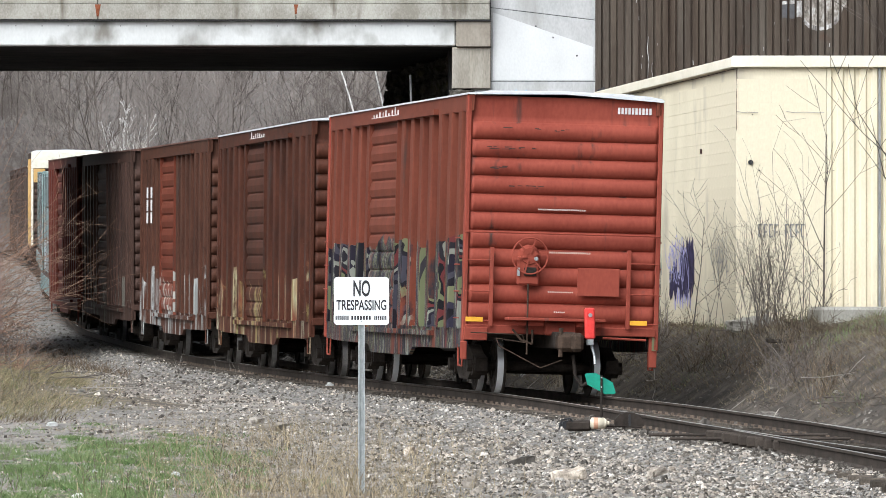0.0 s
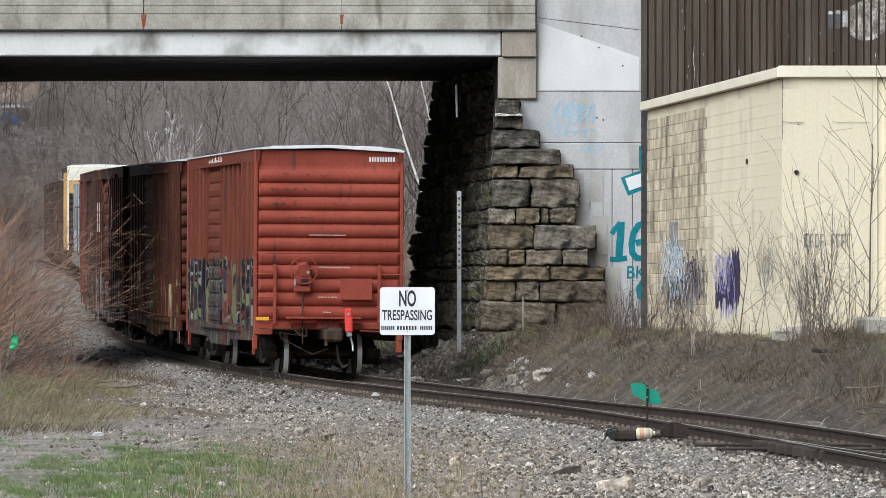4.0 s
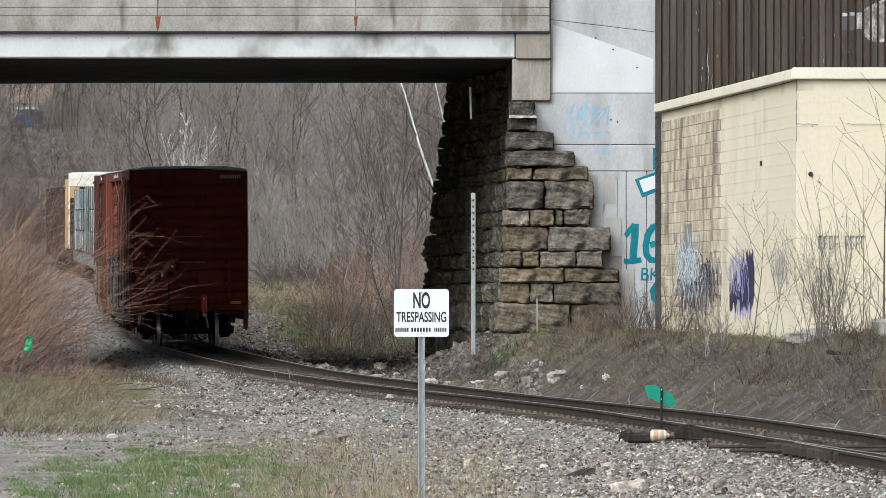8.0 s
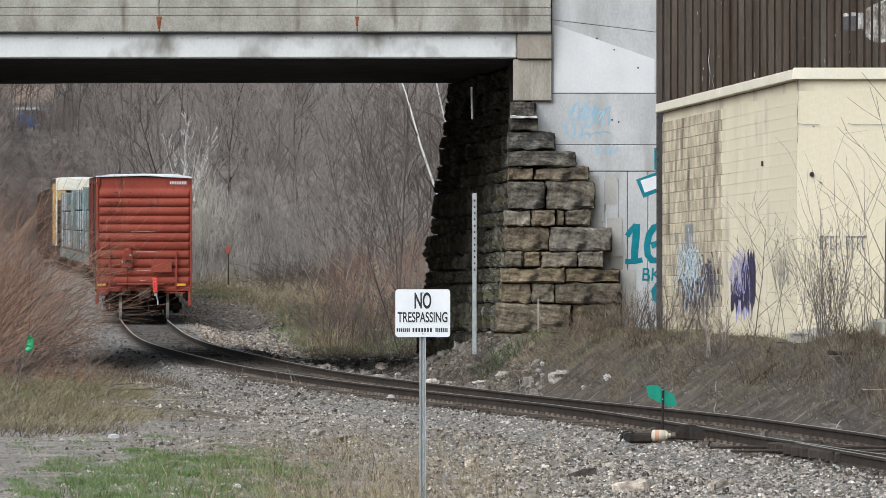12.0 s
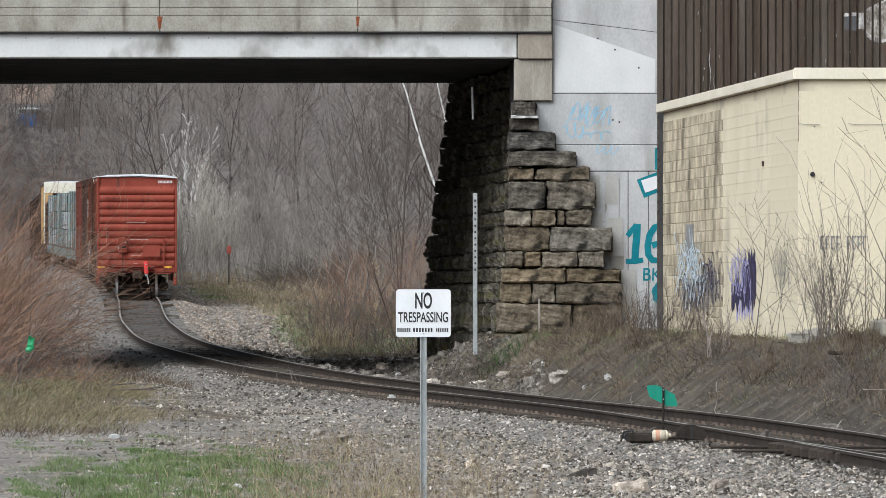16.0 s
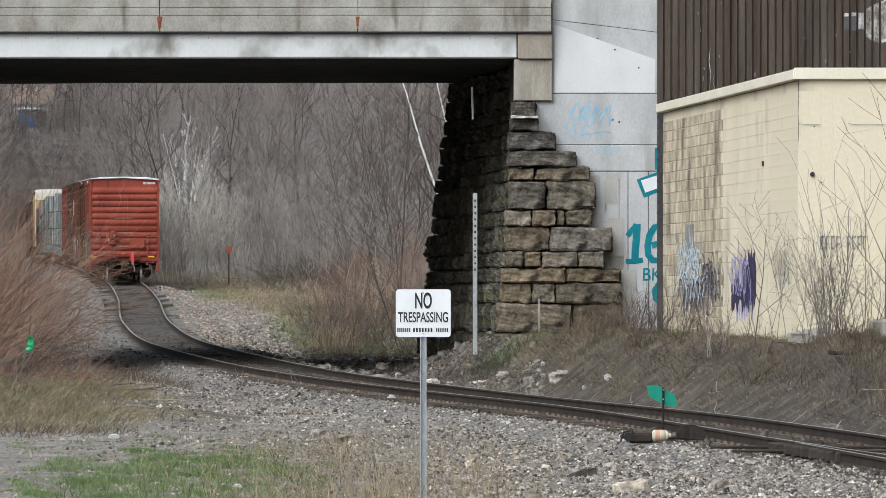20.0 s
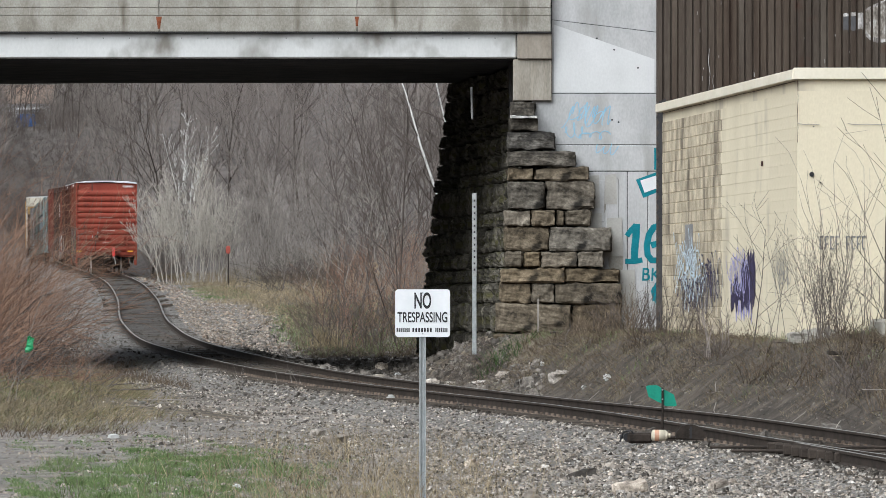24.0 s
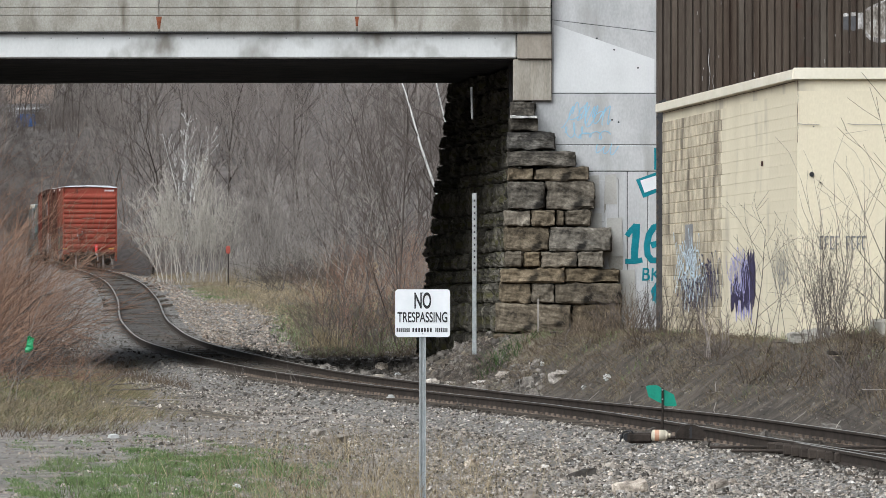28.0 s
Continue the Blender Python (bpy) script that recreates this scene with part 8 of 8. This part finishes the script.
for i, (bearing, d, w, h) in enumerate(((197, 90.5, 0.13, 0.06), (1360, 99.5, 0.10, 0.06), (1412, 98.5, 0.15, 0.07), (490, 68, 0.10, 0.04), (425, 71, 0.12, 0.04), (270, 73, 0.09, 0.04), (250, 64, 0.12, 0.04), (688, 121, 0.12, 0.08))):
    lump("litter", "crumpled white litter on the ground", "litter", bearing, d, w, h, 300 + i, "paper", "litter")
for i, (bearing, d, w, h) in enumerate(((595, 88, 0.34, 0.12), (1090, 69, 0.34, 0.12), (560, 92, 0.2, 0.1), (950, 66.5, 0.16, 0.09), (1265, 70, 0.2, 0.1), (835, 79, 0.18, 0.08), (660, 140, 0.3, 0.2), (985, 130, 0.35, 0.25), (1488, 100, 0.45, 0.12), (930, 138, 0.28, 0.12), (905, 141, 0.22, 0.12), (960, 133, 0.3, 0.10))):
    lump("rock", "pale angular rock on the gravel", "rock", bearing, d, w, h, 330 + i, "stone_tan" if i % 3 == 0 else "stone_dirty" if i > 7 else "stone_b", "loose rocks")
r = random.Random(91)
for i in range(34):
    d = r.uniform(131, 166)
    x = float(line_x(d)) + r.uniform(2.2, 4.4) + 0.02 * (d - 131)
    w = r.uniform(0.16, 0.42)
    lump("rock", ("flat sandstone slab among the rubble", "grey angular stone among the rubble")[i % 2], "rock", x / d * LENS + 784, d, w, w * r.uniform(0.25, 0.5), 360 + i, ("stone_tan", "stone_dirty", "stone_b")[i % 3], "rubble below the abutment")
for i in range(9):
    d = r.uniform(120, 178)
    lump("litter", "small scrap of white litter in the gravel", "litter", (float(line_x(d)) + r.uniform(2.2, 5.0)) / d * LENS + 784, d, r.uniform(0.08, 0.16), r.uniform(0.05, 0.1), 400 + i, "paper", "litter")
rag = thing("torn_rag", "pale curled rag of cloth hanging in the brush", "rag")
rag_x, rag_z = spot(661, 214), 1.7 + 68 * 214 / LENS
part("cloth", Kit().bend([(-0.2, 0, 0.38), (0.12, 0.02, 0.42), (0.18, 0, 0.24), (-0.12, -0.02, 0.10), (0.05, 0, -0.04), (0.24, 0, -0.12), (0.2, 0.02, 0.1)], 0.05, 6), MAT["tan_twig"], rag, at=pose(rag_x, 214, rag_z, 5, 0, 10) @ Matrix.Diagonal((0.7, 0.7, 0.7, 1)))
part("snag", Kit().rod((0, 0.05, -1.0 * (rag_z - float(ground(rag_x, 214)))), (0.05, 0.03, 0.5), 0.012, 0.006, 5), MAT["bark_mid"], rag, "thin bare stem")
plank = thing("old_plank", "weathered plank lying on the bank", "plank")
part("board", Kit().box((-0.55, -0.1, 0), (0.55, 0.1, 0.06), 0.01, pose(2.9, 147.5, float(ground(2.9, 147.5)) + 0.02, 3, -2, 8)), MAT["tie"], plank)
def dead_branch(x, d, a, size, material):
    t = thing("dead_branch", "fallen dead branch on the ground", "branch", "fallen branches")
    r = random.Random(int(x * 100) + int(d * 10))
    pts = [(size * (q - 0.5) * 1.9, r.uniform(-0.07, 0.07) * size, 0.03 + r.uniform(0.0, 0.05)) for q in (0, 0.25, 0.5, 0.75, 1)]
    part("stick", Kit().bend(pts, 0.008 * (0.6 + 0.5 * size), 5), MAT[material], t, at=pose(x, d, float(ground(x, d)), 0, r.uniform(-5, 5), a))
    part("twig", Kit().bend([pts[2], (pts[2][0] + 0.25 * size, 0.22 * size, 0.12 + 0.1 * size), (pts[2][0] + 0.45 * size, 0.3 * size, 0.16 + 0.2 * size)], 0.007, 4), MAT[material], t, at=pose(x, d, float(ground(x, d)), 0, 0, a))


dead_branch(spot(262, 103), 103, -12, 1.0, "bark_dim")
dead_branch(spot(1475, 98), 98, 15, 0.3, "bark_pale")
for bearing, d, a, size, m in ((605, 296, 12, 1.5, "bark_pale"), (600, 258, 35, 1.3, "bark_pale"), (578, 262, -8, 0.8, "bark_pale"), (690, 205, 20, 0.8, "bark_dim"), (480, 268, -5, 0.7, "bark_dark"), (540, 240, 10, 0.9, "bark_dark"),
                                (262, 100, -35, 0.4, "bark_dim"), (290, 96, -28, 0.35, "bark_dim"), (700, 168, 5, 0.6, "bark_mid")):
    dead_branch(spot(bearing, d), d, a, size, m)
r = random.Random(77)
for i in range(30):
    d = r.uniform(92, 146)
    dead_branch(float(line_x(d)) + r.uniform(2.1, 4.6), d, r.uniform(-35, 70), r.uniform(0.3, 0.9), ("bark_soft", "bark_mid", "bark_dim", "bark_mid")[i % 4])
for i in range(5):
    d = r.uniform(98, 122)
    dead_branch(spot(r.uniform(10, 210), d), d, r.uniform(-50, 30), r.uniform(0.4, 1.0), ("bark_mid", "bark_soft")[i % 2])
for i, (dx, dz, w) in enumerate(((0, 0.0, 0.26), (0.05, 0.075, 0.2), (-0.04, 0.145, 0.23))):
    t = thing("old_timber", "dark rotten timber stacked on the bank", "timber", "stacked timbers")
    x, d = spot(1495, 106.5) + dx, 106.5 + 0.05 * i
    part("beam", Kit().box((-w, -0.1, 0), (w, 0.1, 0.068), 0.012), MAT["tie"], t, at=pose(x, d, float(ground(spot(1495, 106.5), 106.5)) + dz, 0, (2, -3, 3)[i], (6, -8, 4)[i]))

# ---- house on the far hill ----
hy = 660.0
hx = spot(25, hy)
hz = float(ground(hx, hy)) - 0.1
house = thing("hill_house", "pale house with a tan roof high on the wooded hill", "house", at=pose(hx, hy, hz) @ Matrix.Diagonal((1.4, 1.4, 1.4, 1)))
MAT["roof_tan"] = surface("shingles_tan", [(0.20, 0.14, 0.11), (0.30, 0.22, 0.17)], 2, 0.9, 0, 0.2, 20)
MAT["siding"] = surface("siding_grey_white", [(0.42, 0.43, 0.45), (0.56, 0.57, 0.58)], 1, 0.8, 0, 0.1, 20)
part("wall", Kit().box((-4, 0, -3), (2.4, 6, 1.7)), MAT["siding"], house)
part("roof", Kit().prism([(-0.5, 1.7), (3, 3.1), (6.5, 1.7)], "x", -4.4, 2.7), MAT["roof_tan"], house)
for x in (-2.8, -0.8, 1.4):
    w = part("window", Kit().box((x, -0.06, 0.2), (x + 0.8, 0.02, 1.2)), MAT["white"], house)
    part("pane", Kit().box((x + 0.08, -0.075, 0.28), (x + 0.72, -0.062, 1.12)), MAT["black"], w)
part("porch_deck", Kit().box((0.0, -1.7, -1.2), (2.9, -0.01, 0.05), 0.03), MAT["tie"], house, "dark wooden porch deck")
part("porch_roof", Kit().box((0.2, -1.6, 1.25), (2.9, 0, 1.38)), MAT["white"], house)
tarp = thing("blue_tarpaulin", "blue tarpaulin over a heap beside the house", "tarpaulin")
me = rough_block(1.7, 1.2, 1.2, 71, 0.16)
MAT["blue"] = plain("blue_sheet", (0.05, 0.13, 0.36), 0.6)
me.materials.append(MAT["blue"])
tx = spot(32, 658.2)
part("sheet", me, None, tarp, at=pose(tx, 657.6, hz + 0.08, 0, 0, 4))


# ---- single pieces of track and walls ----
def sleepers():
    kit = Kit().box((-1.3, -0.115, -0.33), (1.3, 0.115, -0.165), 0.012)
    me = kit.mesh("sleeper", MAT["tie"])
    plate = Kit()
    for s in (-0.75, 0.75):
        plate.box((s - 0.17, -0.09, -0.172), (s + 0.17, 0.09, -0.158))
        for a in (-0.095, 0.095):
            plate.box((s + a - 0.02, -0.03, -0.16), (s + a + 0.02, 0.03, -0.125))
    MAT["plate"] = surface("tie_plate_rust", [(0.09, 0.066, 0.05), (0.22, 0.175, 0.14)], 5, 0.85, 0.1, 0.3, 40, vary=0.3)
    pm = plate.mesh("tie_plate", MAT["plate"])
    s, n = float(np.interp(66, YS, SS)), 0
    far = Kit()
    while s < SS[-1] - 5:
        x, y, z = (float(c) for c in on_line(s))
        x2, y2 = (float(c) for c in on_line(s + 0.3)[:2])
        m = Matrix.Translation((x, y, z)) @ pose(0, 0, 0, 0, 0, -math.degrees(math.atan2(x2 - x, y2 - y)) + random.uniform(-0.8, 0.8)) @ Matrix.Rotation(float(cant(y)), 4, "Y")
        if n < 290:
            o = part("sleeper", me, None, track, at=m)
            if n < 160:
                part("tie_plate", pm, None, o)
        else:
            far.box((-1.3, -0.115, -0.33), (1.3, 0.115, -0.165), 0, m)
        s += 0.53
        n += 1
    tagged(part("sleepers_beyond", far, MAT["tie"], track, "dark wooden sleepers further along"), kind="stuff")
    # long timbers and switch rods under the turnout
    for k in range(26):
        y = 66 + k * 0.8
        w = float(-turnout(np.array([y]))[0])
        x = float(line_x(y))
        part("switch_timber", Kit().box((x - 1.3 - w, y - 0.12, float(line_z(y)) - 0.345), (x + 1.3, y + 0.12, float(line_z(y)) - 0.175), 0.012), MAT["tie"], track)
    for y in (86.2, 84.6):
        x, z = float(line_x(y)), float(line_z(y))
        part("switch_rod", Kit().rod((x - 1.6, y, z - 0.12), (x + 0.7, y, z - 0.12), 0.02, n=8), MAT["rail"], track)
    for k in range(9):
        y = 80.9 + k * 0.55
        x, z = float(line_x(y)), float(line_z(y))
        part("rail_brace", Kit().box((x - 1.02, y - 0.07, z - 0.17), (x - 0.82, y + 0.07, z - 0.03), 0.02), MAT["rail"], track)


sleepers()


def block_wall():
    rows = int((TOP - BASE) / COURSE)
    front = Kit().box((0.001, -0.004, 0.001), (0.405, 0.03, 0.2022), 0.001).mesh("block", MAT["cream"])
    for i in range(rows):
        shift = 0.203 if i % 2 else 0.0
        x = CX - shift
        while x < CX + 1.5:
            a = max(x, CX)
            b = min(x + 0.406, CX + 1.535)
            if b - a > 0.1:
                part("block", front, None, cream, at=Matrix.Translation((a, CY, BASE + i * COURSE)) @ Matrix.Diagonal(((b - a) / 0.406, 1, 1, 1)))
            x += 0.406
    side_me = Kit().box((0.001, -0.06, 0.0012), (0.405, -0.024, 0.2020), 0.001).mesh("block", MAT["cream"])
    clean, stained = Kit(), Kit()
    r = random.Random(2)
    edge = SIDE_LEN * 0.5155
    for i in range(rows):
        s = -0.203 if i % 2 else 0.0
        while s < SIDE_LEN:
            a, b = max(s, 0.0), min(s + 0.406, SIDE_LEN)
            if b - a > 0.1:
                deep = r.uniform(-0.0015, 0.0005)
                if s < 3.4:
                    part("block", side_me, None, cream, at=SIDE @ Matrix.Translation((a, deep, BASE + i * COURSE)) @ Matrix.Diagonal(((b - a) / 0.406, 1, 1, 1)))
                else:
                    k = clean if s < edge else stained
                    g = 0.006 if s > edge else 0.0014
                    k.box((a + g * 0.7, -0.06, BASE + i * COURSE + g), (b - g * 0.7, -0.024 + deep, BASE + (i + 1) * COURSE - g), g * 0.8)
            s += 0.406
    tagged(part("blocks_beyond", clean, MAT["cream"], cream, "cream painted blocks", at=SIDE), kind="stuff")
    tagged(part("stained_blocks", stained, MAT["cream_dirty"], cream, "blocks with worn and water-stained paint", at=SIDE), kind="stuff")


block_wall()


# ---- what moves ----
def motions():
    times = [k * 0.5 for k in range(57)]
    for i, (car, sets) in enumerate(train):
        walk(car, [(t, car_pose(run(t) + OFFSETS[i], ENDS[i])) for t in times])
    quick = [k / 30 for k in range(841)]
    turn = [-math.degrees(run(t) / 0.42) for t in quick]
    for car, sets in train[:2]:
        for axle, y in sets:
            walk(axle, [(t, pose(0, y, 0.42, a)) for t, a in zip(quick, turn)])


motions()
